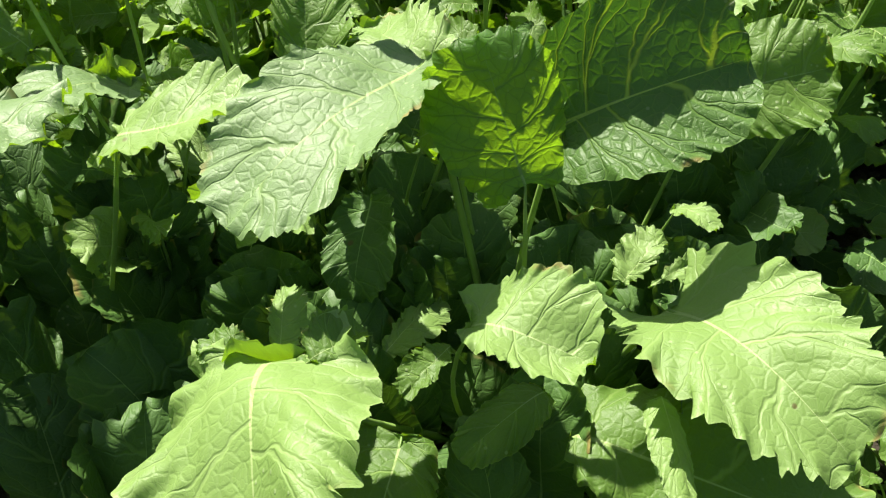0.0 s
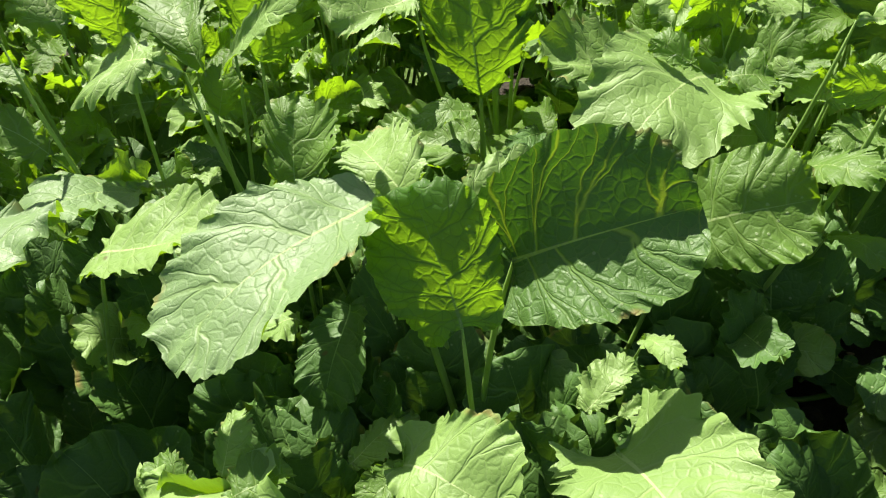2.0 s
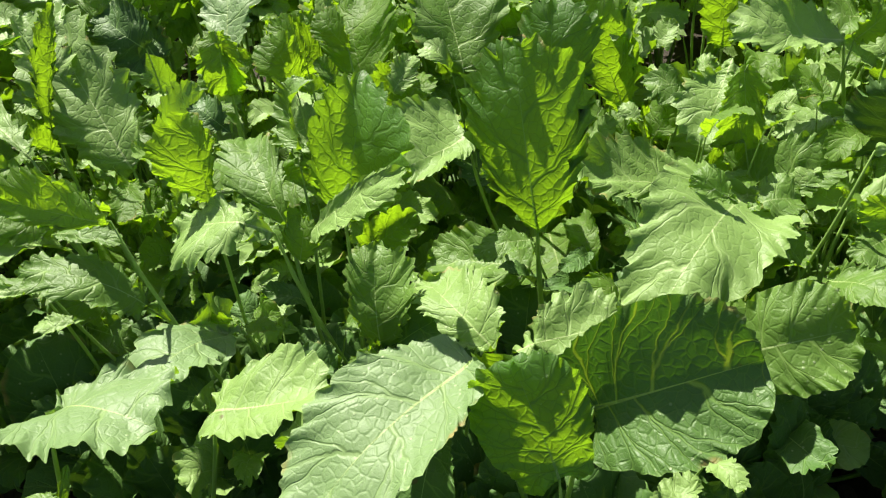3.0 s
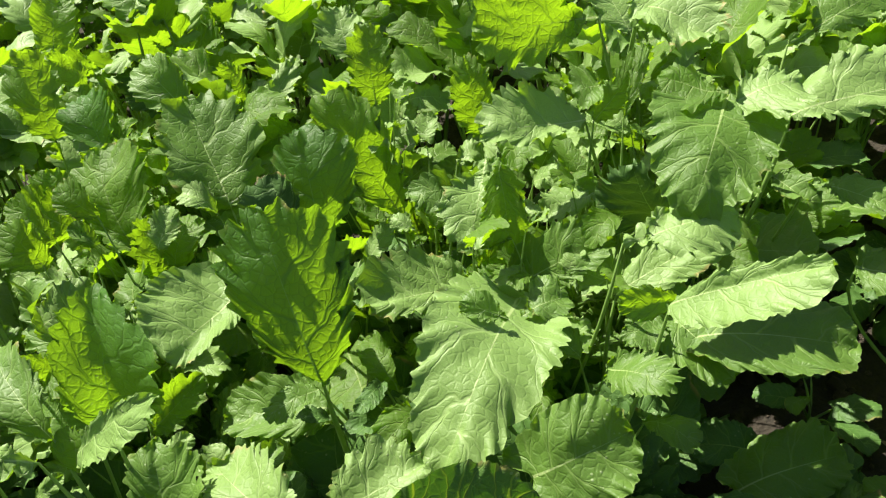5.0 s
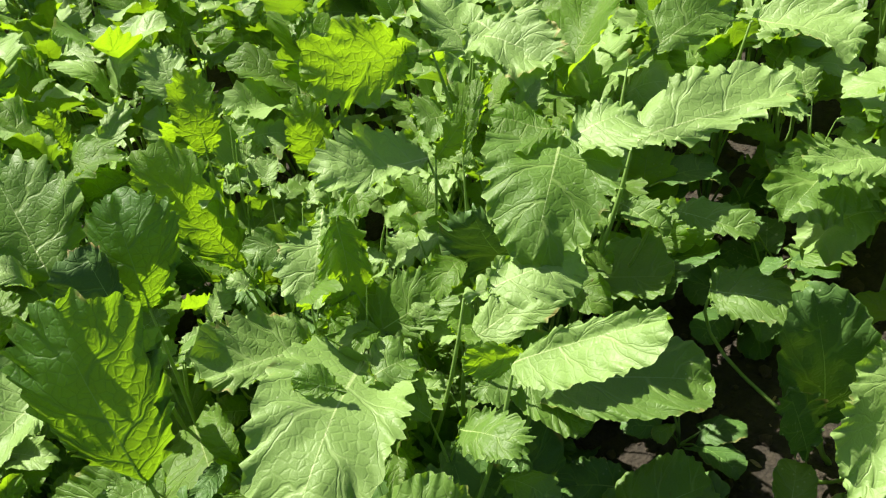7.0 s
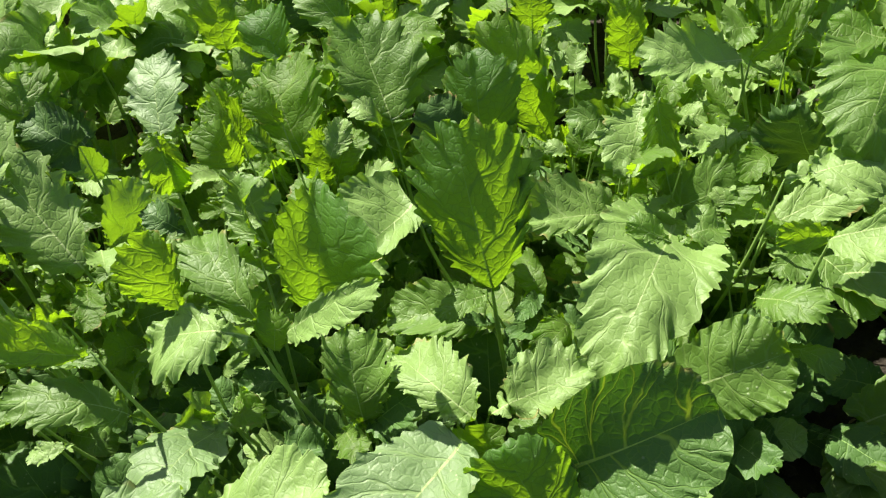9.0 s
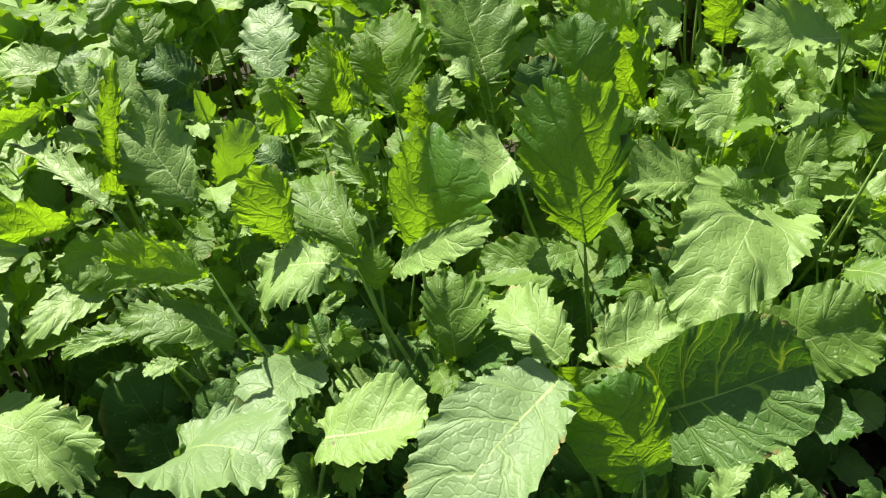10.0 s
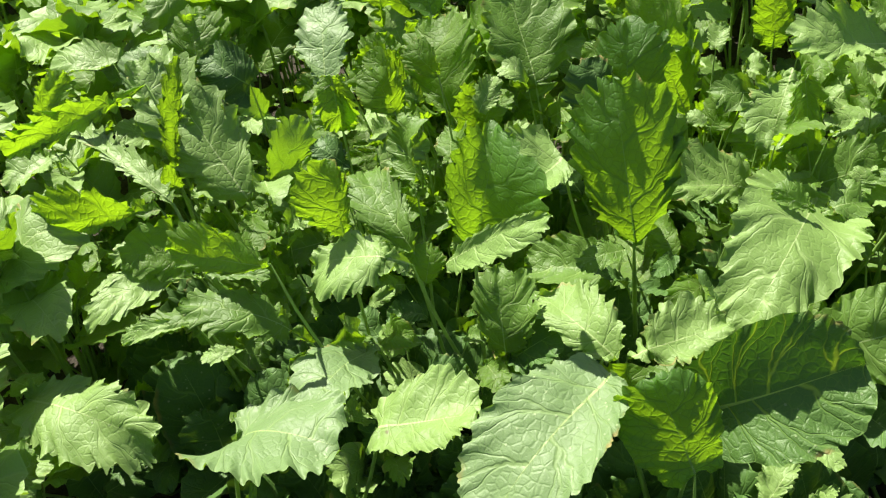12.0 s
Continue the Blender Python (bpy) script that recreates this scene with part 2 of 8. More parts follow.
def build_ground():
    bm = bmesh.new()
    near = [-1.6 + 0.022 * i for i in range(150)]
    xs = [-3000, -300, -40, -8, -4, -2.6] + near + [1.9, 2.6, 4, 8, 40, 300, 3000]
    ys = [-3000, -300, -40, -8, -3, -1.5] + [-0.5 + 0.022 * i for i in range(130)] + [2.6, 3.2, 4.5, 8, 40, 300, 3000]
    grid = [[bm.verts.new((x, y, ground_height(x, y))) for x in xs] for y in ys]
    for a, b in zip(grid, grid[1:]):
        for i in range(len(xs) - 1):
            bm.faces.new((a[i], a[i + 1], b[i + 1], b[i])).smooth = True
    me = bpy.data.meshes.new("ground")
    bm.to_mesh(me)
    me.materials.append(SOIL)
    tagged(new("ground", me), "dark brown crumbly garden soil under the crop", "soil", kind="structure")


build_ground()


# ---------- leaves ----------
def saw(k):
    f = np.mod(k, 1.0)
    return np.where(f < 0.66, f / 0.66, (1 - f) / 0.34) ** 1.05


# fullness, weight towards the tip, sweep of the side veins, depth of lobes and of teeth
SHAPES = {"s": (0.84, 0.06, 1.9, 0.120, 0.062), "c": (0.72, 0.10, 2.0, 0.044, 0.025), "r": (0.60, -0.02, 2.6, 0.024, 0.018), "h": (0.60, -0.30, 1.9, 0.062, 0.046), "f": (0.92, 0.40, 2.5, 0.100, 0.050), "b": (0.66, -0.10, 2.1, 0.080, 0.050)}


def edge(style, v, w, length, rng, side, rows, lyrate):
    """One margin of the blade from base to tip, smooth, and the lobes and teeth that stand off it."""
    full, lean, sweep, deep, fine = SHAPES[style]
    low = 0.21 if lyrate else 0.0
    y0 = 0.20 if lyrate else 0.0
    k = np.clip((v - low) / (1 - low), 0, 1)
    th = np.pi * k
    x = np.sin(th) ** full * (1 - lean * np.cos(th))
    x = x / x.max()
    y = y0 + (1 - y0) * (0.5 - 0.5 * np.cos(th))
    if style in "rchb" and w > 0.3 * length:
        y = y - (0.26 if w > 0.5 * length else 0.15 if w > 0.36 * length else 0.07) * np.exp(-((v - 0.16) / 0.12) ** 2) * (1 - np.exp(-(v / 0.05) ** 2))
    if lyrate:
        j = np.clip(v / low, 0, 1)
        n = 2 if w > 0.025 else 1
        lobes = np.sin(np.pi * np.mod(j * n, 1.0)) ** 0.8 * (0.16 + 0.30 * j) * rng.uniform(0.7, 1.2)
        x = np.where(v < low, 0.03 + lobes, np.maximum(x, 0.03))
        y = np.where(v < low, y0 * (j + 0.25 * lobes), y)
    px, py = x * w, y * length
    gx, gy = np.gradient(px), np.gradient(py)
    g = np.hypot(gx, gy) + 1e-9
    q = np.cumsum(g) / g.sum()
    rough = np.interp(q * 17, np.arange(19), rng.uniform(0.2, 1.6, 19))
    many = min(2.4, rows / 30)
    jit = 0.042 * np.sin(q * 13 + rng.random() * 6) + 0.016 * np.sin(q * 29 + rng.random() * 6)
    count = rng.uniform(6.4, 8.8) if rows > 100 and length > 0.07 else rng.uniform(4.6, 6.4)
    arch = np.abs(np.sin(np.pi * (count * (q + jit) + 0.47 * side))) ** 0.55
    d = deep * (arch - 0.72) * (0.3 + 0.7 * rough) + fine * (saw(count * many * (q + jit)) - 0.5) * rough
    d = d * (length * 0.5 + w) * np.clip(np.sin(np.pi * q) * 4, 0, 1) * np.where(v < low, 0.5, 1)
    return px, py, gy / g * d, -gx / g * d


def blade_mesh(length, wl, wr, style, bend, fold, ruffle, curl, seed, rows, cols, mat, cup=None, twist=None):
    rng = np.random.default_rng(seed)
    v = np.linspace(0, 1, rows)
    u = np.linspace(-1, 1, cols)
    u = np.sign(u) * np.abs(u) ** 0.75
    au = np.abs(u)[None, :]
    lyrate = style == "s" and rng.random() < 0.6
    mid = v ** SHAPES[style][2] * length
    if lyrate:
        mid = np.where(v < 0.21, 0.90 * v, 0.189 + 0.811 * np.clip((v - 0.21) / 0.79, 0, 1) ** SHAPES[style][2]) * length
    sides = [edge(style, v, w, length, rng, k, rows, lyrate) for k, w in enumerate((wl, wr))]
    pick = lambda i: np.where(u[None, :] < 0, sides[0][i][:, None], sides[1][i][:, None])
    x = np.sign(u)[None, :] * (pick(0) * au + pick(2) * au ** 7)
    reach = pick(1) - mid[:, None]
    y = mid[:, None] + reach * (au - 0.45 * au * (1 - au)) + pick(3) * au ** 7
    vv = np.repeat(v[:, None], cols, 1)
    ph = rng.random((2, 6)) * 6.28
    half = (u > 0).astype(int)
    broad = wl + wr
    cup = rng.uniform(-0.35, 0.35) if cup is None else cup
    twist = rng.uniform(-0.45, 0.45) if twist is None else twist
    curl = -rng.uniform(0.04, 0.30) if style == "f" and not curl else curl
    vy = np.clip(y / length, 0, 1)
    z = bend * length * 4 * vy * (1 - vy)
    z = z + curl * length * np.clip(vy - 0.55, 0, 1) ** 2 * 2.2
    fl, fr = fold if isinstance(fold, tuple) else (fold, fold)
    tilt = np.where(u < 0, fl, fr)[None, :]
    z = z + tilt * (np.sqrt(x ** 2 + (0.10 * wl) ** 2) - 0.10 * wl) * np.clip(vv * 5, 0.2, 1)
    z = z + cup * x ** 2 / broad * 1.6 + x * np.tan(twist * (vy - 0.35))
    wave = np.sin(vv * 13 + ph[half, 0][None, :] + 1.3 * au) * au ** 2.2 + (0.5 * np.sin(vv * 24 + ph[half, 1][None, :]) + 0.2 * np.sin(vv * 43 + ph[half, 2][None, :])) * au ** 3.5
    z = z + ruffle * broad * (0.070 if style == "s" else 0.045) * wave
    z = z + ruffle * broad * 0.018 * au ** 5 * (np.sin(vv * 61 + ph[half, 4][None, :]) + np.sin(vv * 83 + ph[half, 5][None, :]))
    z = z + ruffle * broad * 0.05 * np.sin(vv * 6 + 2.2 * u[None, :] + ph[0, 3])
    # buckles of the blade, two sizes, running every way
    for wide, high in ((0.050, 0.0008), (0.017, 0.0003)):
        for a, b in rng.random((3, 2)) * 6.28:
            z = z + ruffle * high * np.clip(3 * au, 0.1, 1) * np.sin((x * math.cos(a) + y * math.sin(a)) * 6.28 / wide + b)
    # the blade swells between its side veins and sinks at the midrib
    drift = 0.10 * np.sin(vv * 11 + 3 * u[None, :] + ph[1, 3]) + 0.06 * np.sin(vv * 23 - 5 * u[None, :] + ph[1, 4])
    lobes = np.abs(np.sin(np.pi * (vv * 4.6 + 0.43 * (u[None, :] > 0) + 0.39 + drift)))
    z = z + 0.010 * broad * (lobes ** 0.6 - 0.6) * np.clip(3 * au, 0, 1) * (1 - 0.6 * au)
    z = z - 0.003 * broad * np.exp(-(au / 0.12) ** 2)
    co = np.stack([x, y, z], -1).reshape(-1, 3)
    i = np.arange((rows - 1) * cols).reshape(rows - 1, cols)[:, :-1].ravel()
    quads = np.stack([i, i + 1, i + cols + 1, i + cols], 1)
    me = bpy.data.meshes.new("leaf")
    me.from_pydata(co.tolist(), [], quads.tolist())
    layer = me.uv_layers.new(name="blade")
    uvs = np.stack([0.5 + 0.5 * np.repeat(u[None, :], rows, 0), vv], -1).reshape(-1, 2)
    layer.data.foreach_set("uv", uvs[quads.ravel()].ravel())
    me.polygons.foreach_set("use_smooth", np.ones(len(quads), bool))
    me.materials.append(mat)
    m = cols // 2
    spine = [(float(np.interp(k, y[:, m], x[:, m])), k, float(np.interp(k, y[:, m], z[:, m]))) for k in (0.0, 0.08 * length, 0.16 * length, 0.24 * length, 0.32 * length)]
    return me, spine


def tube_mesh(points, radii, sides, name, mat, flat=1.0):
    pts = [Vector(p) for p in points]
    verts, faces = [], []
    for k, p in enumerate(pts):
        d = (pts[min(k + 1, len(pts) - 1)] - pts[max(k - 1, 0)]).normalized()
        a = d.cross(Vector((0.31, 0.2, 0.93))).normalized()
        b = d.cross(a)
        for j in range(sides):
            t = 2 * math.pi * j / sides
            verts.append(p + radii[k] * (a * math.cos(t) + b * math.sin(t) * flat))
    for k in range(len(pts) - 1):
        for j in range(sides):
            q, r = k * sides + j, k * sides + (j + 1) % sides
            faces.append((q, r, r + sides, q + sides))
    faces.append(tuple(range(sides)))
    faces.append(tuple(range(len(verts) - 1, len(verts) - 1 - sides, -1)))
    me = bpy.data.meshes.new(name)
    me.from_pydata([tuple(p) for p in verts], [], faces)
    me.polygons.foreach_set("use_smooth", np.ones(len(faces), bool))
    me.materials.append(mat)
    return me


def plant(x, y, z=0.0, label="leafy mustard green plant rooted in dark soil", category="mustard plant"):
    ob = new("mustard_plant")
    ob.empty_display_size = 0.02
    ob.location = (x, y, z)
    return tagged(ob, label, category, group="mustard greens in the bed")


COUNT = [0]


def leaf(owner, style, base, tip, normal, wl, wr, mat=None, bend=0.06, fold=0.15, ruffle=1.0, curl=0.0, rows=132, cols=17, label="", stalk=True, cup=None, twist=None):
    """A leaf under its plant: blade from base to tip, facing normal, wl and wr wide on its two sides; its stalk runs to the root."""
    COUNT[0] += 1
    seed = COUNT[0]
    p0, p1, n = Vector(base), Vector(tip), Vector(normal)
    length = (p1 - p0).length
    yy = (p1 - p0).normalized()
    xx = yy.cross(n).normalized()
    zz = xx.cross(yy)
    m = Matrix((xx, yy, zz)).transposed().to_4x4()
    m.translation = p0
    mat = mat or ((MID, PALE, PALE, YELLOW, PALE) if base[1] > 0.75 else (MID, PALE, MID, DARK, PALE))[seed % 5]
    if rows == 132 and length * (wl + wr) > 0.006:
        cols = 25
    me, spine = blade_mesh(length, wl, wr, style, bend, fold, ruffle, curl, seed, rows, cols, mat, cup, twist)
    ob = new("leaf", me)
    ob.parent = owner
    ob.matrix_basis = Matrix.Translation(owner.location).inverted() @ m
    if label:
        tagged(ob, label)
    root = m.inverted() @ owner.location
    d = root.length
    rise = m.inverted().to_3x3() @ Vector((0, 0, 1))
    c1 = Vector((0, -min(0.40 * d, 0.030), 0)) - rise * 0.42 * d
    c2 = root * 0.92 + rise * 0.16 * d
    pts, rad = [], []
    r0 = 0.0007 + 0.0125 * length
    for k in range(9 if stalk else 0):
        t = k / 9
        s = 1 - t
        pts.append(s ** 3 * root + 3 * s * s * t * c2 + 3 * s * t * t * c1)
        rad.append(r0 * (1.25 - 0.35 * t))
    for k, p in enumerate(spine):
        r = r0 * (0.42 - 0.36 * k / (len(spine) - 1))
        pts.append(Vector(p) - Vector((0, 0, 0.0004 + 1.05 * r)))
        rad.append(r)
    st = new("stalk", tube_mesh(pts, rad, 6 if rows > 30 else 4, "stalk", STALK))
    st.parent = ob
    return ob


# ---------- plants of the bed that stand nearest, leaf by leaf ----------
PLANTS = []

p = plant(-0.329, 0.638, ground_height(-0.329, 0.638), "mustard green plant with upright glowing yellow-green leaves")
PLANTS.append(p)
leaf(p, "s", (-0.373, 0.680, 0.291), (-0.464, 0.632, 0.318), (0.000, -0.800, 0.600), 0.028, 0.030, mat=YELLOW, label="upright yellow-green leaf with sun behind it")
p = plant(-0.062, 1.218, ground_height(-0.062, 1.218), "mustard green plant with dark green shaded leaves")
PLANTS.append(p)
leaf(p, "s", (-0.143, 1.272, 0.255), (-0.196, 1.324, 0.325), (-0.000, -0.800, 0.600), 0.036, 0.061, mat=DARK)
leaf(p, "s", (-0.034, 1.200, 0.279), (-0.047, 1.216, 0.350), (0.000, -0.975, 0.221), 0.027, 0.013, mat=YELLOW, label="upright yellow-green leaf with sun behind it")
leaf(p, "s", (-0.014, 1.181, 0.276), (0.043, 1.230, 0.328), (0.000, -0.722, 0.692), 0.015, 0.017, mat=PALE)
p = plant(0.814, 0.760, ground_height(0.814, 0.760), "mustard green plant with toothed mid-green leaves")
PLANTS.append(p)
leaf(p, "s", (0.842, 0.790, 0.240), (0.714, 0.796, 0.266), (0.000, -0.350, 0.937), 0.028, 0.024, mat=PALE)
p = plant(-0.058, 0.544, ground_height(-0.058, 0.544), "mustard green plant with broad pale sunlit leaves")
PLANTS.append(p)
leaf(p, "s", (0.013, 0.532, 0.248), (0.104, 0.562, 0.255), (0.044, -0.355, 0.934), 0.034, 0.025, mat=PALE)
p = plant(0.232, 0.728, ground_height(0.232, 0.728), "mustard green plant with toothed mid-green leaves")
PLANTS.append(p)
leaf(p, "s", (0.280, 0.644, 0.229), (0.319, 0.587, 0.253), (-0.505, 0.015, 0.863), 0.024, 0.022)
leaf(p, "s", (0.312, 0.690, 0.328), (0.418, 0.691, 0.331), (-0.033, -0.375, 0.927), 0.026, 0.030, mat=PALE)
p = plant(-0.233, 0.639, ground_height(-0.233, 0.639), "mustard green plant with upright glowing yellow-green leaves")
PLANTS.append(p)
leaf(p, "f", (-0.238, 0.624, 0.332), (-0.242, 0.641, 0.408), (-0.000, -0.975, 0.221), 0.034, 0.015, mat=YELLOW, label="upright yellow-green leaf with sun behind it")
p = plant(0.487, 0.882, ground_height(0.487, 0.882), "mustard green plant with toothed mid-green leaves")
PLANTS.append(p)
leaf(p, "h", (0.448, 0.788, 0.399), (0.374, 0.690, 0.343), (-0.050, -0.450, 0.880), 0.056, 0.062, bend=0.14, fold=-0.1, cup=0.0, twist=0.0, mat=MID)
p = plant(0.433, 0.679, ground_height(0.433, 0.679), "mustard green plant with upright glowing yellow-green leaves")
PLANTS.append(p)
leaf(p, "f", (0.347, 0.647, 0.289), (0.293, 0.648, 0.296), (0.000, -0.975, 0.221), 0.014, 0.018, mat=YELLOW, label="upright yellow-green leaf with sun behind it", stalk=False)
p = plant(-0.088, 0.595, ground_height(-0.088, 0.595), "mustard green plant with broad pale sunlit leaves")
PLANTS.append(p)
leaf(p, "s", (-0.172, 0.578, 0.335), (-0.270, 0.612, 0.312), (0.150, -0.374, 0.900), 0.040, 0.024, bend=0.12, mat=PALE)
p = plant(-0.361, 0.762, ground_height(-0.361, 0.762), "mustard green plant with toothed mid-green leaves")
PLANTS.append(p)
leaf(p, "s", (-0.432, 0.740, 0.318), (-0.475, 0.748, 0.352), (-0.000, -0.975, 0.221), 0.009, 0.021, mat=YELLOW, label="upright yellow-green leaf with sun behind it")
leaf(p, "s", (-0.436, 0.681, 0.303), (-0.487, 0.650, 0.294), (0.044, -0.355, 0.934), 0.014, 0.017)
p = plant(0.676, 1.032, ground_height(0.676, 1.032), "mustard green plant with toothed mid-green leaves")
PLANTS.append(p)
leaf(p, "s", (0.728, 0.926, 0.379), (0.794, 0.836, 0.356), (-0.000, -0.250, 0.968), 0.052, 0.022, mat=PALE)
p = plant(0.208, 0.786, ground_height(0.208, 0.786), "mustard green plant with upright glowing yellow-green leaves")
PLANTS.append(p)
leaf(p, "f", (0.238, 0.842, 0.338), (0.222, 0.790, 0.272), (0.300, -0.900, -0.120), 0.032, 0.036, mat=YELLOW, label="hanging yellow-green leaf with sun behind it")
p = plant(-0.019, 0.419, ground_height(-0.019, 0.419), "mustard green plant with toothed mid-green leaves")
PLANTS.append(p)
leaf(p, "r", (-0.026, 0.355, 0.102), (-0.047, 0.258, 0.077), (-0.000, -0.250, 0.968), 0.031, 0.049)
p = plant(0.390, 0.741, ground_height(0.390, 0.741), "mustard green plant with toothed mid-green leaves")
PLANTS.append(p)
leaf(p, "s", (0.337, 0.745, 0.224), (0.294, 0.777, 0.236), (-0.033, -0.375, 0.927), 0.021, 0.031, mat=PALE)
p = plant(0.126, 0.424, ground_height(0.126, 0.424), "mustard green plant with toothed mid-green leaves")
PLANTS.append(p)
leaf(p, "r", (0.129, 0.346, 0.149), (0.135, 0.278, 0.131), (0.000, -0.250, 0.968), 0.006, 0.015, stalk=False)
p = plant(-0.336, 0.707, ground_height(-0.336, 0.707), "mustard green plant with upright glowing yellow-green leaves")
PLANTS.append(p)
leaf(p, "s", (-0.426, 0.671, 0.343), (-0.559, 0.671, 0.343), (-0.000, -0.975, 0.221), 0.016, 0.036, mat=YELLOW, label="upright yellow-green leaf with sun behind it")
p = plant(0.099, 0.682, ground_height(0.099, 0.682), "mustard green plant with toothed mid-green leaves")
PLANTS.append(p)
leaf(p, "s", (0.102, 0.675, 0.138), (0.107, 0.716, 0.180), (-0.000, -0.722, 0.692), 0.026, 0.025)
p = plant(0.131, 0.696, ground_height(0.131, 0.696), "mustard green plant with toothed mid-green leaves")
PLANTS.append(p)
leaf(p, "s", (0.214, 0.679, 0.281), (0.261, 0.690, 0.283), (0.044, -0.355, 0.934), 0.026, 0.019, stalk=False)
p = plant(-0.478, 0.913, ground_height(-0.478, 0.913), "mustard green plant with broad pale sunlit leaves")
PLANTS.append(p)
leaf(p, "r", (-0.538, 0.902, 0.389), (-0.618, 0.900, 0.388), (-0.000, -0.250, 0.968), 0.014, 0.032, mat=PALE)
leaf(p, "s", (-0.580, 0.799, 0.335), (-0.638, 0.757, 0.324), (0.000, -0.250, 0.968), 0.025, 0.026, mat=PALE)
p = plant(0.159, 0.955, ground_height(0.159, 0.955), "mustard green plant with upright glowing yellow-green leaves")
PLANTS.append(p)
leaf(p, "f", (0.133, 0.933, 0.244), (0.075, 0.963, 0.392), (0.008, -0.979, 0.202), 0.033, 0.041, mat=YELLOW, label="upright yellow-green leaf with sun behind it")
p = plant(0.322, 0.674, ground_height(0.322, 0.674), "mustard green plant with dark green shaded leaves")
PLANTS.append(p)
leaf(p, "r", (0.360, 0.660, 0.228), (0.508, 0.622, 0.210), (-0.000, -0.250, 0.968), 0.040, 0.044, mat=MID)
p = plant(0.048, 0.666, ground_height(0.048, 0.666), "mustard green plant with upright glowing yellow-green leaves")
PLANTS.append(p)
leaf(p, "f", (0.033, 0.651, 0.281), (0.016, 0.690, 0.436), (-0.020, -0.965, 0.260), 0.046, 0.056, curl=-0.22, fold=(-0.32, -0.22), cup=0.0, twist=0.0, mat=CUPPED, label="upright leaf, sun through one half")
p = plant(0.030, 0.410, ground_height(0.030, 0.410), "mustard green plant with toothed mid-green leaves")
PLANTS.append(p)
leaf(p, "c", (0.015, 0.350, 0.203), (0.080, 0.318, 0.207), (-0.129, -0.119, 0.984), 0.040, 0.026, mat=PALE)
leaf(p, "b", (-0.088, 0.318, 0.210), (-0.078, 0.172, 0.185), (-0.360, -0.150, 0.920), 0.058, 0.072, bend=0.08, fold=(0.10, -0.12), ruffle=1.5, cup=0.0, twist=0.0, mat=PALE)
leaf(p, "s", (-0.074, 0.305, 0.214), (-0.040, 0.328, 0.221), (0.046, -0.361, 0.931), 0.021, 0.009, stalk=False)
leaf(p, "s", (-0.091, 0.342, 0.190), (-0.092, 0.380, 0.205), (0.046, -0.361, 0.931), 0.007, 0.015, stalk=False)
leaf(p, "s", (-0.097, 0.327, 0.202), (-0.132, 0.327, 0.204), (0.046, -0.361, 0.931), 0.007, 0.016, stalk=False)
leaf(p, "r", (0.063, 0.363, 0.136), (0.009, 0.319, 0.125), (-0.000, -0.250, 0.968), 0.018, 0.016, mat=MID)
p = plant(0.217, 0.601, ground_height(0.217, 0.601), "mustard green plant with broad pale sunlit leaves")
PLANTS.append(p)
leaf(p, "c", (0.328, 0.622, 0.308), (0.424, 0.552, 0.378), (-0.300, -0.250, 0.920), 0.011, 0.036, fold=(0.35, 0.1), cup=0.0, mat=PALE)
p = plant(0.344, 0.384, ground_height(0.344, 0.384), "mustard green plant with toothed mid-green leaves")
PLANTS.append(p)
leaf(p, "r", (0.317, 0.355, 0.089), (0.283, 0.362, 0.091), (0.000, -0.250, 0.968), 0.022, 0.022)
p = plant(-0.130, 0.627, ground_height(-0.130, 0.627), "mustard green plant with broad leaves, sky glare in their colour")
PLANTS.append(p)
leaf(p, "s", (-0.220, 0.585, 0.225), (-0.262, 0.472, 0.266), (0.050, 0.020, 1.000), 0.030, 0.036, bend=0.1, mat=GLARE, label="broad green leaf with scalloped edge, sky glare put into its colour")
p = plant(-0.545, 1.131, ground_height(-0.545, 1.131), "mustard green plant with broad pale sunlit leaves")
PLANTS.append(p)
leaf(p, "r", (-0.634, 1.083, 0.302), (-0.726, 1.071, 0.301), (0.044, -0.355, 0.934), 0.016, 0.037, mat=PALE)
p = plant(0.427, 0.889, ground_height(0.427, 0.889), "mustard green plant with broad pale sunlit leaves")
PLANTS.append(p)
leaf(p, "s", (0.347, 0.856, 0.266), (0.278, 0.857, 0.264), (-0.033, -0.375, 0.927), 0.020, 0.020, mat=PALE)
p = plant(0.037, 0.336, ground_height(0.037, 0.336), "mustard green plant with toothed mid-green leaves")
PLANTS.append(p)
leaf(p, "s", (0.051, 0.255, 0.166), (0.068, 0.195, 0.151), (0.000, -0.250, 0.968), 0.028, 0.035, mat=MID)
p = plant(0.262, 0.791, ground_height(0.262, 0.791), "mustard green plant with broad pale sunlit leaves")
PLANTS.append(p)
leaf(p, "h", (0.221, 0.713, 0.275), (0.113, 0.550, 0.245), (0.084, -0.331, 0.940), 0.056, 0.062, bend=0.16, cup=0.0, twist=0.0, mat=PALE)
p = plant(-0.339, 0.649, ground_height(-0.339, 0.649), "mustard green plant with toothed mid-green leaves")
PLANTS.append(p)
leaf(p, "s", (-0.410, 0.668, 0.353), (-0.554, 0.781, 0.383), (0.000, -0.250, 0.968), 0.006, 0.015)
p = plant(0.049, 0.480, ground_height(0.049, 0.480), "mustard green plant with broad pale sunlit leaves")
PLANTS.append(p)
leaf(p, "s", (0.000, 0.511, 0.273), (-0.061, 0.595, 0.273), (-0.325, -0.234, 0.916), 0.019, 0.035, mat=PALE)
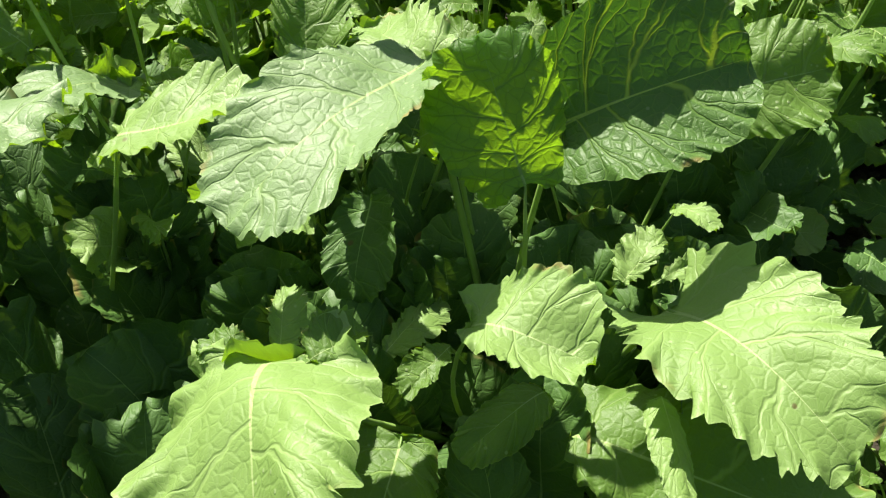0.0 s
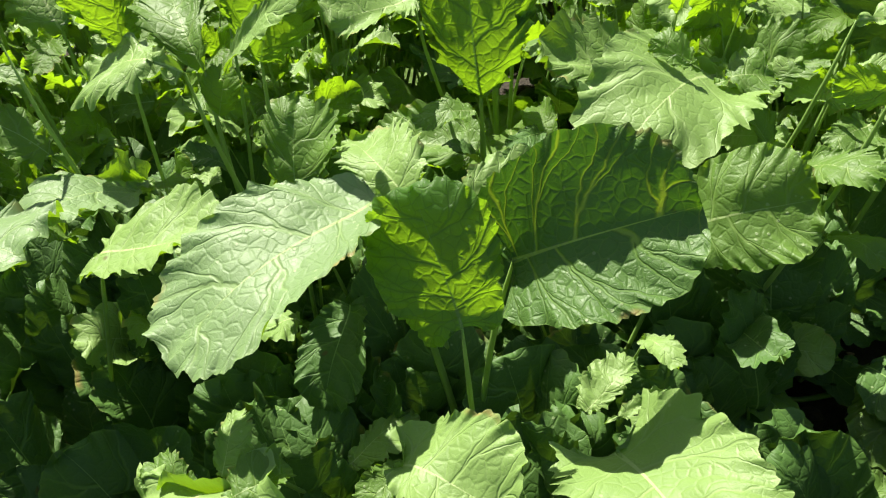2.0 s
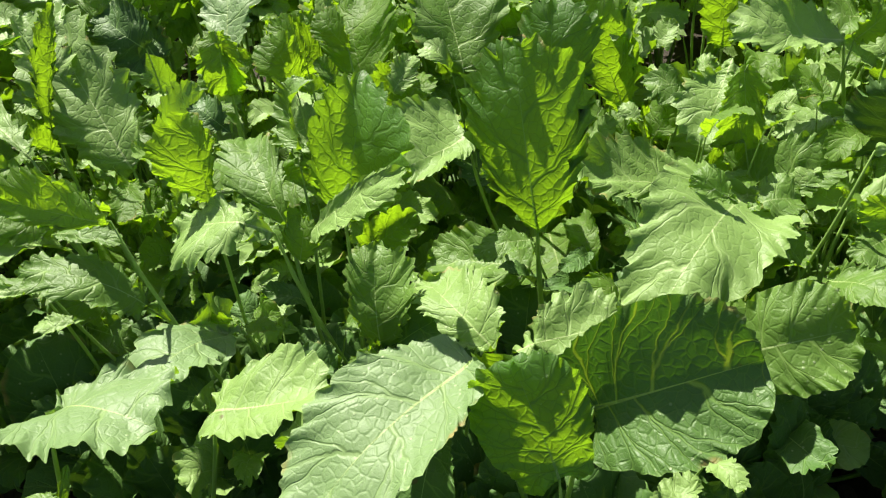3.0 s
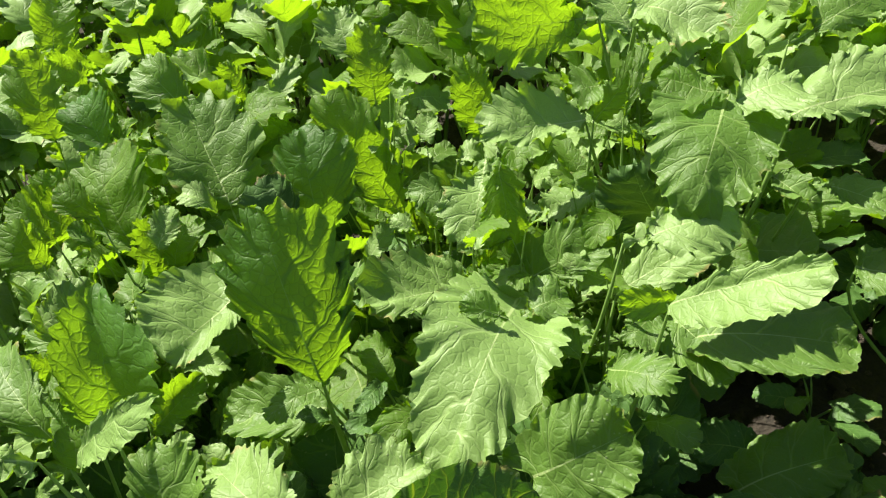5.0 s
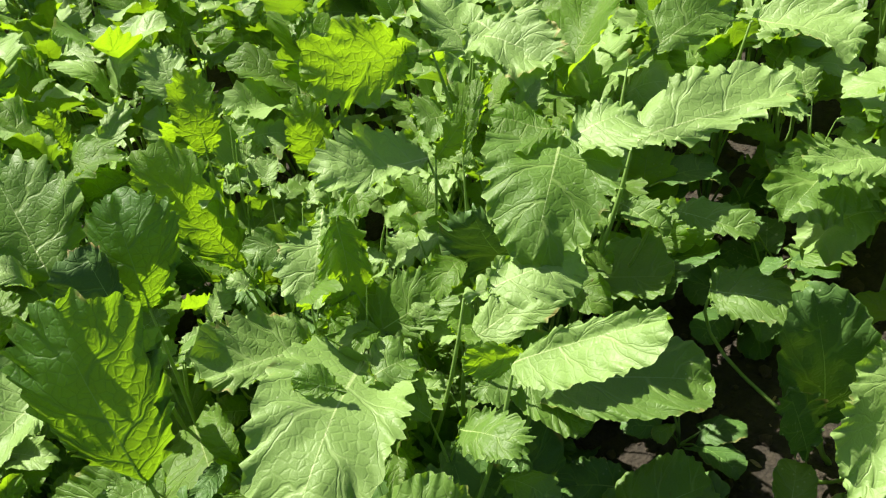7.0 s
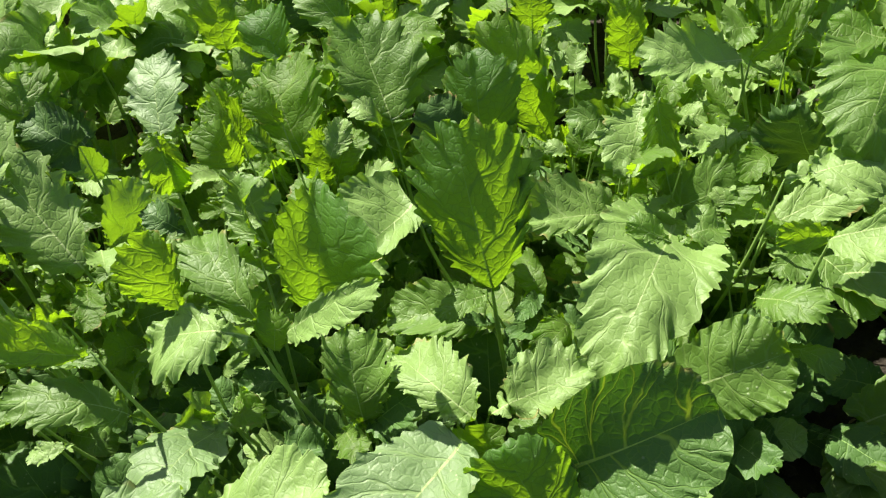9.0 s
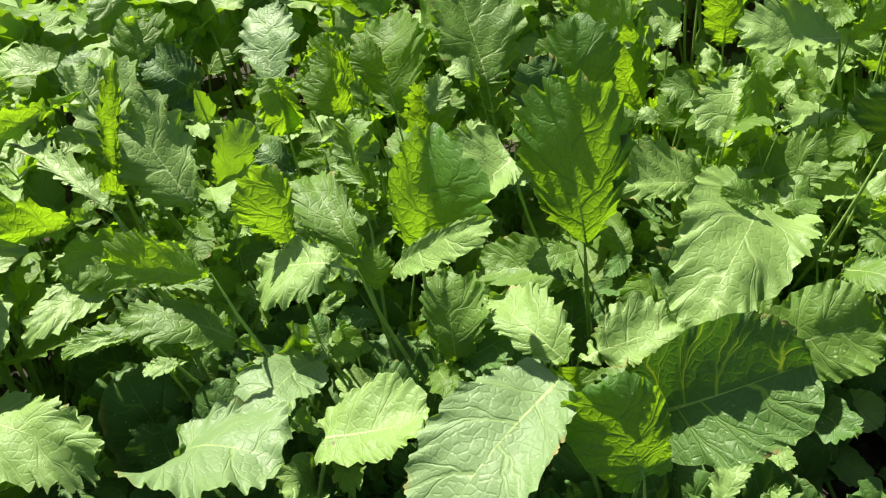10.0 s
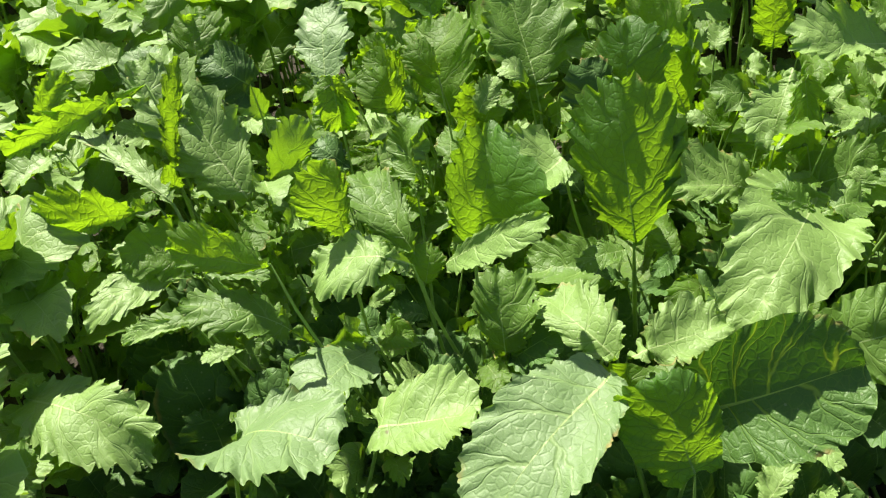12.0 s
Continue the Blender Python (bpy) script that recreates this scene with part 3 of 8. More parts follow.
p = plant(-0.185, 1.124, ground_height(-0.185, 1.124), "mustard green plant with upright glowing yellow-green leaves")
PLANTS.append(p)
leaf(p, "f", (-0.196, 1.109, 0.298), (-0.207, 1.129, 0.388), (0.000, -0.975, 0.221), 0.042, 0.024, mat=YELLOW, label="upright yellow-green leaf with sun behind it")
p = plant(-0.691, 0.865, ground_height(-0.691, 0.865), "mustard green plant with upright glowing yellow-green leaves")
PLANTS.append(p)
leaf(p, "s", (-0.630, 0.845, 0.349), (-0.574, 0.858, 0.408), (0.000, -0.975, 0.221), 0.014, 0.025, mat=YELLOW, label="upright yellow-green leaf with sun behind it")
p = plant(-0.565, 1.223, ground_height(-0.565, 1.223), "mustard green plant with upright glowing yellow-green leaves")
PLANTS.append(p)
leaf(p, "f", (-0.493, 1.197, 0.274), (-0.433, 1.204, 0.306), (-0.000, -0.975, 0.221), 0.014, 0.025, mat=YELLOW, label="upright yellow-green leaf with sun behind it", stalk=False)
p = plant(-0.063, 0.427, ground_height(-0.063, 0.427), "mustard green plant with toothed mid-green leaves")
PLANTS.append(p)
leaf(p, "s", (-0.040, 0.417, 0.115), (-0.001, 0.460, 0.126), (0.000, -0.250, 0.968), 0.008, 0.019, stalk=False)
p = plant(0.397, 0.764, ground_height(0.397, 0.764), "mustard green plant with toothed mid-green leaves")
PLANTS.append(p)
leaf(p, "s", (0.340, 0.685, 0.244), (0.305, 0.659, 0.237), (0.000, -0.250, 0.968), 0.023, 0.015)
p = plant(-0.215, 0.717, ground_height(-0.215, 0.717), "mustard green plant with dark green shaded leaves")
PLANTS.append(p)
leaf(p, "s", (-0.279, 0.830, 0.361), (-0.285, 0.930, 0.426), (0.100, -0.850, 0.500), 0.030, 0.030, mat=GLARE)
p = plant(-0.026, 0.907, ground_height(-0.026, 0.907), "mustard green plant with toothed mid-green leaves")
PLANTS.append(p)
leaf(p, "s", (-0.043, 0.921, 0.266), (-0.077, 1.025, 0.394), (0.223, -0.727, 0.650), 0.046, 0.056, mat=MID)
p = plant(0.357, 1.047, ground_height(0.357, 1.047), "mustard green plant with toothed mid-green leaves")
PLANTS.append(p)
leaf(p, "s", (0.423, 0.955, 0.425), (0.487, 0.900, 0.405), (-0.033, -0.375, 0.927), 0.033, 0.039, mat=PALE)
p = plant(-0.156, 0.835, ground_height(-0.156, 0.835), "mustard green plant with toothed mid-green leaves")
PLANTS.append(p)
leaf(p, "s", (-0.115, 0.856, 0.314), (-0.094, 0.884, 0.343), (-0.000, -0.722, 0.692), 0.015, 0.015, mat=PALE, stalk=False)
p = plant(-0.236, 1.390, ground_height(-0.236, 1.390), "mustard green plant with upright glowing yellow-green leaves")
PLANTS.append(p)
leaf(p, "f", (-0.309, 1.439, 0.315), (-0.293, 1.461, 0.409), (0.000, -0.975, 0.221), 0.036, 0.027, mat=YELLOW, label="upright yellow-green leaf with sun behind it")
leaf(p, "f", (-0.233, 1.298, 0.343), (-0.292, 1.303, 0.365), (-0.000, -0.975, 0.221), 0.026, 0.026, mat=YELLOW, label="upright yellow-green leaf with sun behind it")
p = plant(-0.605, 0.473, ground_height(-0.605, 0.473), "mustard green plant with broad pale sunlit leaves")
PLANTS.append(p)
leaf(p, "s", (-0.548, 0.459, 0.202), (-0.428, 0.505, 0.213), (-0.000, -0.250, 0.968), 0.047, 0.020, mat=PALE)
p = plant(0.136, 1.142, ground_height(0.136, 1.142), "mustard green plant with broad pale sunlit leaves")
PLANTS.append(p)
leaf(p, "s", (0.153, 1.148, 0.208), (0.182, 1.215, 0.278), (-0.000, -0.722, 0.692), 0.043, 0.024, mat=PALE)
p = plant(0.087, 0.432, ground_height(0.087, 0.432), "mustard green plant with broad pale sunlit leaves")
PLANTS.append(p)
leaf(p, "b", (0.137, 0.391, 0.181), (0.205, 0.270, 0.185), (-0.150, -0.150, 0.970), 0.053, 0.050, bend=0.11, fold=(0.5, 0.15), ruffle=0.8, cup=0.0, twist=0.0, mat=PALE)
leaf(p, "s", (0.120, 0.439, 0.158), (0.153, 0.476, 0.171), (0.046, -0.361, 0.931), 0.019, 0.008, mat=PALE, stalk=False)
leaf(p, "s", (0.131, 0.415, 0.175), (0.175, 0.439, 0.183), (0.046, -0.361, 0.931), 0.006, 0.006, mat=PALE, stalk=False)
p = plant(0.495, 1.056, ground_height(0.495, 1.056), "mustard green plant with toothed mid-green leaves")
PLANTS.append(p)
leaf(p, "s", (0.406, 1.010, 0.316), (0.363, 1.004, 0.312), (-0.033, -0.375, 0.927), 0.029, 0.033, mat=MID)
p = plant(0.482, 0.916, ground_height(0.482, 0.916), "mustard green plant with toothed mid-green leaves")
PLANTS.append(p)
leaf(p, "s", (0.568, 0.901, 0.374), (0.710, 0.934, 0.409), (-0.000, -0.722, 0.692), 0.042, 0.023, mat=MID)
p = plant(-0.156, 0.777, ground_height(-0.156, 0.777), "mustard green plant with upright glowing yellow-green leaves")
PLANTS.append(p)
leaf(p, "f", (-0.234, 0.752, 0.372), (-0.276, 0.757, 0.395), (-0.000, -0.975, 0.221), 0.015, 0.035, mat=YELLOW, label="upright yellow-green leaf with sun behind it", stalk=False)
p = plant(-0.469, 0.976, ground_height(-0.469, 0.976), "mustard green plant with upright glowing yellow-green leaves")
PLANTS.append(p)
leaf(p, "f", (-0.463, 0.964, 0.313), (-0.456, 0.990, 0.411), (-0.023, -0.966, 0.256), 0.036, 0.050, mat=YELLOW, label="upright yellow-green leaf with sun behind it")
p = plant(0.045, 0.462, ground_height(0.045, 0.462), "mustard green plant with dark and painted-glare broad leaves")
PLANTS.append(p)
leaf(p, "c", (-0.010, 0.464, 0.308), (-0.112, 0.358, 0.262), (-0.200, -0.240, 0.950), 0.045, 0.051, bend=0.08, fold=0.22, ruffle=0.7, cup=0.0, twist=0.0, mat=GLARE, label="broad green leaf with scalloped edge, sky glare put into its colour")
leaf(p, "c", (0.046, 0.402, 0.262), (0.018, 0.432, 0.338), (0.060, -0.920, 0.390), 0.042, 0.036, bend=0.02, fold=(-0.35, -0.30), ruffle=0.8, cup=0.0, twist=0.0, mat=CUPPED, label="dark leaf folded along its rib, sun through one half")
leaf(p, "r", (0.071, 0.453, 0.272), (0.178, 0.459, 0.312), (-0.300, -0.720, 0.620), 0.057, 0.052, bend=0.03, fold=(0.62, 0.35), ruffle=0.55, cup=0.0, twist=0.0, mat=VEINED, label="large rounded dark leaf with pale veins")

p = plant(-0.219, 0.547, ground_height(-0.219, 0.547), "mustard green plant with broad pale sunlit leaves")
PLANTS.append(p)
leaf(p, "c", (-0.140, 0.575, 0.334), (-0.050, 0.524, 0.420), (0.150, -0.450, 0.850), 0.008, 0.022, cup=0.0, mat=PALE, stalk=False)
p = plant(0.371, 0.629, ground_height(0.371, 0.629), "mustard green plant with toothed mid-green leaves")
PLANTS.append(p)
leaf(p, "c", (0.392, 0.597, 0.073), (0.510, 0.609, 0.076), (-0.000, -0.250, 0.968), 0.044, 0.033)
p = plant(-0.164, 0.695, ground_height(-0.164, 0.695), "mustard green plant with toothed mid-green leaves")
PLANTS.append(p)
leaf(p, "s", (-0.236, 0.698, 0.358), (-0.271, 0.717, 0.378), (-0.000, -0.722, 0.692), 0.014, 0.016, stalk=False)
p = plant(-0.142, 0.884, ground_height(-0.142, 0.884), "mustard green plant with upright glowing yellow-green leaves")
PLANTS.append(p)
leaf(p, "s", (-0.131, 0.865, 0.255), (-0.120, 0.884, 0.339), (-0.000, -0.975, 0.221), 0.019, 0.011, mat=YELLOW, label="upright yellow-green leaf with sun behind it")
p = plant(0.275, 0.654, ground_height(0.275, 0.654), "mustard green plant with toothed mid-green leaves")
PLANTS.append(p)
leaf(p, "s", (0.199, 0.653, 0.303), (0.161, 0.670, 0.320), (0.000, -0.722, 0.692), 0.010, 0.015, stalk=False)
p = plant(-0.244, 0.583, ground_height(-0.244, 0.583), "mustard green plant with toothed mid-green leaves")
PLANTS.append(p)
leaf(p, "s", (-0.328, 0.535, 0.281), (-0.367, 0.529, 0.279), (0.000, -0.250, 0.968), 0.010, 0.007, stalk=False)
p = plant(0.032, 0.851, ground_height(0.032, 0.851), "mustard green plant with dark green shaded leaves")
PLANTS.append(p)
leaf(p, "f", (0.023, 0.839, 0.305), (0.012, 0.854, 0.371), (-0.000, -0.975, 0.221), 0.039, 0.020, mat=DARK)
leaf(p, "f", (0.047, 0.841, 0.295), (0.050, 0.880, 0.400), (0.052, -0.985, 0.165), 0.032, 0.049, curl=-0.12, fold=(0.3, 0.1), mat=CUPPED, label="upright leaf, sun through one half")
leaf(p, "r", (-0.030, 0.725, 0.331), (-0.084, 0.661, 0.333), (0.301, -0.224, 0.927), 0.024, 0.055, mat=PALE)
p = plant(-0.245, 1.077, ground_height(-0.245, 1.077), "mustard green plant with upright glowing yellow-green leaves")
PLANTS.append(p)
leaf(p, "s", (-0.242, 1.062, 0.329), (-0.237, 1.092, 0.458), (-0.000, -0.975, 0.221), 0.035, 0.021, mat=YELLOW, label="upright yellow-green leaf with sun behind it")
p = plant(0.666, 0.629, ground_height(0.666, 0.629), "mustard green plant with toothed mid-green leaves")
PLANTS.append(p)
# dim because shaded: DARK carries that shade as colour
leaf(p, "r", (0.649, 0.632, 0.060), (0.633, 0.662, 0.237), (-0.150, -0.900, 0.400), 0.046, 0.050, mat=DARK, label="upright green leaf with its shade put into the colour")
leaf(p, "b", (0.578, 0.740, 0.194), (0.658, 0.680, 0.179), (0.000, -0.350, 0.937), 0.032, 0.030, mat=MID)
p = plant(0.049, 0.395, ground_height(0.049, 0.395), "mustard green plant with toothed mid-green leaves")
PLANTS.append(p)
leaf(p, "c", (0.079, 0.349, 0.108), (0.250, 0.284, 0.091), (0.000, -0.250, 0.968), 0.064, 0.049, mat=MID)
p = plant(0.170, 0.834, ground_height(0.170, 0.834), "mustard green plant with toothed mid-green leaves")
PLANTS.append(p)
leaf(p, "s", (0.229, 0.793, 0.219), (0.332, 0.782, 0.267), (-0.364, -0.705, 0.609), 0.037, 0.023, mat=MID)
p = plant(0.353, 0.796, ground_height(0.353, 0.796), "mustard green plant with toothed mid-green leaves")
PLANTS.append(p)
leaf(p, "s", (0.443, 0.762, 0.405), (0.507, 0.763, 0.408), (-0.033, -0.375, 0.927), 0.022, 0.043, mat=PALE, stalk=False)
p = plant(-0.169, 0.816, ground_height(-0.169, 0.816), "mustard green plant with upright glowing yellow-green leaves")
PLANTS.append(p)
leaf(p, "f", (-0.200, 0.799, 0.353), (-0.218, 0.811, 0.403), (-0.000, -0.975, 0.221), 0.025, 0.026, mat=YELLOW, label="upright yellow-green leaf with sun behind it")
p = plant(0.030, 0.475, ground_height(0.030, 0.475), "mustard green plant with toothed mid-green leaves")
PLANTS.append(p)
leaf(p, "s", (0.005, 0.413, 0.124), (-0.027, 0.378, 0.115), (-0.000, -0.250, 0.968), 0.010, 0.014)
p = plant(-0.176, 0.615, ground_height(-0.176, 0.615), "mustard green plant with toothed mid-green leaves")
PLANTS.append(p)
leaf(p, "s", (-0.171, 0.679, 0.333), (-0.172, 0.715, 0.402), (-0.840, -0.480, 0.250), 0.034, 0.034, mat=MID)
p = plant(-0.602, 0.415, ground_height(-0.602, 0.415), "mustard green plant with toothed mid-green leaves")
PLANTS.append(p)
leaf(p, "s", (-0.555, 0.530, 0.235), (-0.415, 0.480, 0.222), (0.050, -0.300, 0.950), 0.034, 0.042, bend=0.1, mat=PALE)
leaf(p, "s", (-0.533, 0.414, 0.257), (-0.491, 0.435, 0.262), (0.000, -0.250, 0.968), 0.028, 0.024)
p = plant(-0.345, 0.395, ground_height(-0.345, 0.395), "mustard green plant with broad leaves, sky glare in their colour")
PLANTS.append(p)
leaf(p, "r", (-0.322, 0.445, 0.266), (-0.226, 0.424, 0.286), (0.000, 0.280, 0.960), 0.062, 0.062, bend=0.06, cup=0.0, twist=0.0, mat=GLARE, label="broad green leaf with scalloped edge, sky glare put into its colour")
p = plant(0.125, 0.532, ground_height(0.125, 0.532), "mustard green plant with toothed mid-green leaves")
PLANTS.append(p)
leaf(p, "c", (0.184, 0.538, 0.240), (0.266, 0.536, 0.270), (0.083, -0.640, 0.770), 0.044, 0.040, fold=0.1, cup=0.0, twist=0.0, mat=MID)
p = plant(-0.377, 0.824, ground_height(-0.377, 0.824), "mustard green plant with toothed mid-green leaves")
PLANTS.append(p)
leaf(p, "f", (-0.352, 0.796, 0.272), (-0.303, 0.794, 0.362), (0.224, -0.965, -0.134), 0.023, 0.023, mat=PALE)
leaf(p, "s", (-0.447, 0.775, 0.425), (-0.618, 0.760, 0.363), (-0.000, -0.975, 0.221), 0.010, 0.023, mat=YELLOW, label="upright yellow-green leaf with sun behind it")
p = plant(0.516, 0.763, ground_height(0.516, 0.763), "mustard green plant with toothed mid-green leaves")
PLANTS.append(p)
leaf(p, "s", (0.443, 0.777, 0.400), (0.389, 0.813, 0.413), (-0.033, -0.375, 0.927), 0.039, 0.017, mat=YELLOW, label="upright yellow-green leaf with sun behind it", stalk=False)
p = plant(0.099, 0.719, ground_height(0.099, 0.719), "mustard green plant with toothed mid-green leaves")
PLANTS.append(p)
leaf(p, "r", (0.026, 0.693, 0.205), (-0.074, 0.713, 0.205), (-0.033, -0.375, 0.927), 0.030, 0.034, mat=MID)
leaf(p, "s", (0.027, 0.664, 0.262), (-0.022, 0.646, 0.258), (-0.000, -0.250, 0.968), 0.013, 0.014)
p = plant(-0.325, 0.744, ground_height(-0.325, 0.744), "mustard green plant with broad pale sunlit leaves")
PLANTS.append(p)
leaf(p, "s", (-0.369, 0.754, 0.289), (-0.467, 0.852, 0.422), (0.082, -0.772, 0.631), 0.045, 0.041, mat=PALE)
p = plant(-0.128, 0.939, ground_height(-0.128, 0.939), "mustard green plant with upright glowing yellow-green leaves")
PLANTS.append(p)
leaf(p, "f", (-0.200, 0.916, 0.319), (-0.256, 0.925, 0.361), (0.000, -0.975, 0.221), 0.039, 0.031, mat=YELLOW, label="upright yellow-green leaf with sun behind it")
p = plant(-0.093, 0.554, ground_height(-0.093, 0.554), "mustard green plant with toothed mid-green leaves")
PLANTS.append(p)
leaf(p, "f", (-0.095, 0.552, 0.232), (-0.098, 0.595, 0.311), (0.000, -0.880, 0.470), 0.024, 0.034, mat=MID)
p = plant(-0.601, 0.423, ground_height(-0.601, 0.423), "mustard green plant with broad pale sunlit leaves")
PLANTS.append(p)
leaf(p, "s", (-0.564, 0.439, 0.213), (-0.527, 0.489, 0.226), (0.000, -0.250, 0.968), 0.027, 0.037, mat=PALE)
p = plant(0.432, 0.958, ground_height(0.432, 0.958), "mustard green plant with toothed mid-green leaves")
PLANTS.append(p)
leaf(p, "s", (0.345, 0.904, 0.331), (0.227, 0.880, 0.353), (0.260, -0.527, 0.809), 0.019, 0.043, mat=PALE)
p = plant(0.393, 1.083, ground_height(0.393, 1.083), "mustard green plant with toothed mid-green leaves")
PLANTS.append(p)
leaf(p, "s", (0.432, 0.972, 0.431), (0.477, 0.884, 0.400), (-0.062, -0.366, 0.928), 0.042, 0.043, mat=PALE)
p = plant(0.275, 0.893, ground_height(0.275, 0.893), "mustard green plant with broad pale sunlit leaves")
PLANTS.append(p)
leaf(p, "s", (0.206, 0.817, 0.203), (0.075, 0.765, 0.259), (0.488, -0.367, 0.792), 0.020, 0.048, mat=PALE)
leaf(p, "s", (0.352, 0.892, 0.336), (0.417, 0.907, 0.405), (-0.000, -0.975, 0.221), 0.012, 0.018, mat=YELLOW, label="upright yellow-green leaf with sun behind it")
p = plant(-0.129, 0.584, ground_height(-0.129, 0.584), "mustard green plant with toothed mid-green leaves")
PLANTS.append(p)
leaf(p, "f", (-0.175, 0.617, 0.316), (-0.227, 0.696, 0.360), (-0.078, -0.524, 0.848), 0.027, 0.023, mat=MID)
p = plant(-0.186, 0.550, ground_height(-0.186, 0.550), "mustard green plant with toothed mid-green leaves")
PLANTS.append(p)
leaf(p, "s", (-0.280, 0.580, 0.238), (-0.392, 0.572, 0.306), (-0.000, -0.250, 0.968), 0.024, 0.020, bend=0.16, mat=MID)
p = plant(-0.241, 0.998, ground_height(-0.241, 0.998), "mustard green plant with upright glowing yellow-green leaves")
PLANTS.append(p)
leaf(p, "f", (-0.240, 0.983, 0.298), (-0.239, 0.996, 0.355), (-0.000, -0.975, 0.221), 0.027, 0.027, mat=YELLOW, label="upright yellow-green leaf with sun behind it")
p = plant(-0.380, 0.751, ground_height(-0.380, 0.751), "mustard green plant with toothed mid-green leaves")
PLANTS.append(p)
leaf(p, "s", (-0.345, 0.761, 0.249), (-0.307, 0.810, 0.300), (0.000, -0.722, 0.692), 0.027, 0.020, mat=YELLOW, label="upright yellow-green leaf with sun behind it")
p = plant(-0.300, 0.634, ground_height(-0.300, 0.634), "mustard green plant with toothed mid-green leaves")
PLANTS.append(p)
leaf(p, "s", (-0.381, 0.576, 0.282), (-0.452, 0.555, 0.277), (0.000, -0.250, 0.968), 0.008, 0.019)
p = plant(0.427, 0.836, ground_height(0.427, 0.836), "mustard green plant with dark green shaded leaves")
PLANTS.append(p)
leaf(p, "s", (0.526, 0.809, 0.345), (0.705, 0.802, 0.356), (-0.074, -0.389, 0.918), 0.049, 0.021, mat=PALE)
leaf(p, "s", (0.385, 0.778, 0.269), (0.348, 0.765, 0.356), (-0.443, -0.839, -0.315), 0.048, 0.026, mat=DARK)
p = plant(-0.201, 0.584, ground_height(-0.201, 0.584), "mustard green plant with upright glowing yellow-green leaves")
PLANTS.append(p)
leaf(p, "f", (-0.288, 0.554, 0.363), (-0.374, 0.558, 0.383), (0.000, -0.975, 0.221), 0.013, 0.030, mat=YELLOW, label="upright yellow-green leaf with sun behind it")
p = plant(-0.148, 0.187, ground_height(-0.148, 0.187), "mustard green plant with toothed mid-green leaves")
PLANTS.append(p)
leaf(p, "c", (-0.154, 0.196, 0.154), (-0.159, 0.236, 0.165), (0.000, -0.250, 0.968), 0.017, 0.021)
p = plant(-0.111, 0.559, ground_height(-0.111, 0.559), "mustard green plant with upright glowing yellow-green leaves")
PLANTS.append(p)
leaf(p, "f", (-0.115, 0.588, 0.338), (-0.088, 0.605, 0.448), (-0.080, -0.980, 0.100), 0.034, 0.050, fold=(0.2, 0.75), cup=0.0, mat=CUPPED, label="upright leaf, sun through one half")
p = plant(0.489, 0.887, ground_height(0.489, 0.887), "mustard green plant with toothed mid-green leaves")
PLANTS.append(p)
leaf(p, "s", (0.546, 0.795, 0.270), (0.615, 0.727, 0.260), (-0.170, -0.310, 0.935), 0.026, 0.011, mat=MID)
p = plant(-0.139, 0.873, ground_height(-0.139, 0.873), "mustard green plant with upright glowing yellow-green leaves")
PLANTS.append(p)
leaf(p, "f", (-0.152, 0.895, 0.293), (-0.170, 0.972, 0.381), (-0.327, -0.743, 0.584), 0.041, 0.057, mat=YELLOW, label="upright yellow-green leaf with sun behind it")
p = plant(-0.340, 0.923, ground_height(-0.340, 0.923), "mustard green plant with dark green shaded leaves")
PLANTS.append(p)
leaf(p, "s", (-0.391, 0.936, 0.307), (-0.448, 0.988, 0.368), (0.038, -0.745, 0.667), 0.036, 0.027, mat=DARK)
p = plant(-0.043, 0.583, ground_height(-0.043, 0.583), "mustard green plant with dark green shaded leaves")
PLANTS.append(p)
leaf(p, "c", (-0.051, 0.506, 0.184), (-0.062, 0.446, 0.136), (-0.163, -0.600, 0.783), 0.027, 0.024, mat=DARK)
p = plant(0.321, 0.793, ground_height(0.321, 0.793), "mustard green plant with toothed mid-green leaves")
PLANTS.append(p)
leaf(p, "r", (0.350, 0.697, 0.231), (0.389, 0.616, 0.210), (0.000, -0.250, 0.968), 0.046, 0.035)
p = plant(0.264, 0.974, ground_height(0.264, 0.974), "mustard green plant with broad pale sunlit leaves")
PLANTS.append(p)
leaf(p, "s", (0.228, 0.862, 0.335), (0.190, 0.788, 0.282), (-0.033, -0.375, 0.927), 0.020, 0.036, mat=PALE)
leaf(p, "s", (0.244, 0.989, 0.292), (0.240, 1.010, 0.384), (-0.000, -0.975, 0.221), 0.025, 0.023, mat=YELLOW, label="upright yellow-green leaf with sun behind it")
p = plant(0.452, 0.672, ground_height(0.452, 0.672), "mustard green plant with toothed mid-green leaves")
PLANTS.append(p)
leaf(p, "c", (0.434, 0.644, 0.063), (0.368, 0.667, 0.069), (0.000, -0.250, 0.968), 0.025, 0.027)
p = plant(-0.443, 0.767, ground_height(-0.443, 0.767), "mustard green plant with broad pale sunlit leaves")
PLANTS.append(p)
leaf(p, "s", (-0.454, 0.785, 0.331), (-0.482, 0.841, 0.421), (0.157, -0.813, 0.561), 0.018, 0.041, mat=PALE)
leaf(p, "s", (-0.431, 0.741, 0.345), (-0.397, 0.762, 0.460), (-0.004, -0.983, 0.182), 0.014, 0.006, mat=YELLOW, label="upright yellow-green leaf with sun behind it", stalk=False)
p = plant(-0.273, 0.495, ground_height(-0.273, 0.495), "mustard green plant with broad pale sunlit leaves")
PLANTS.append(p)
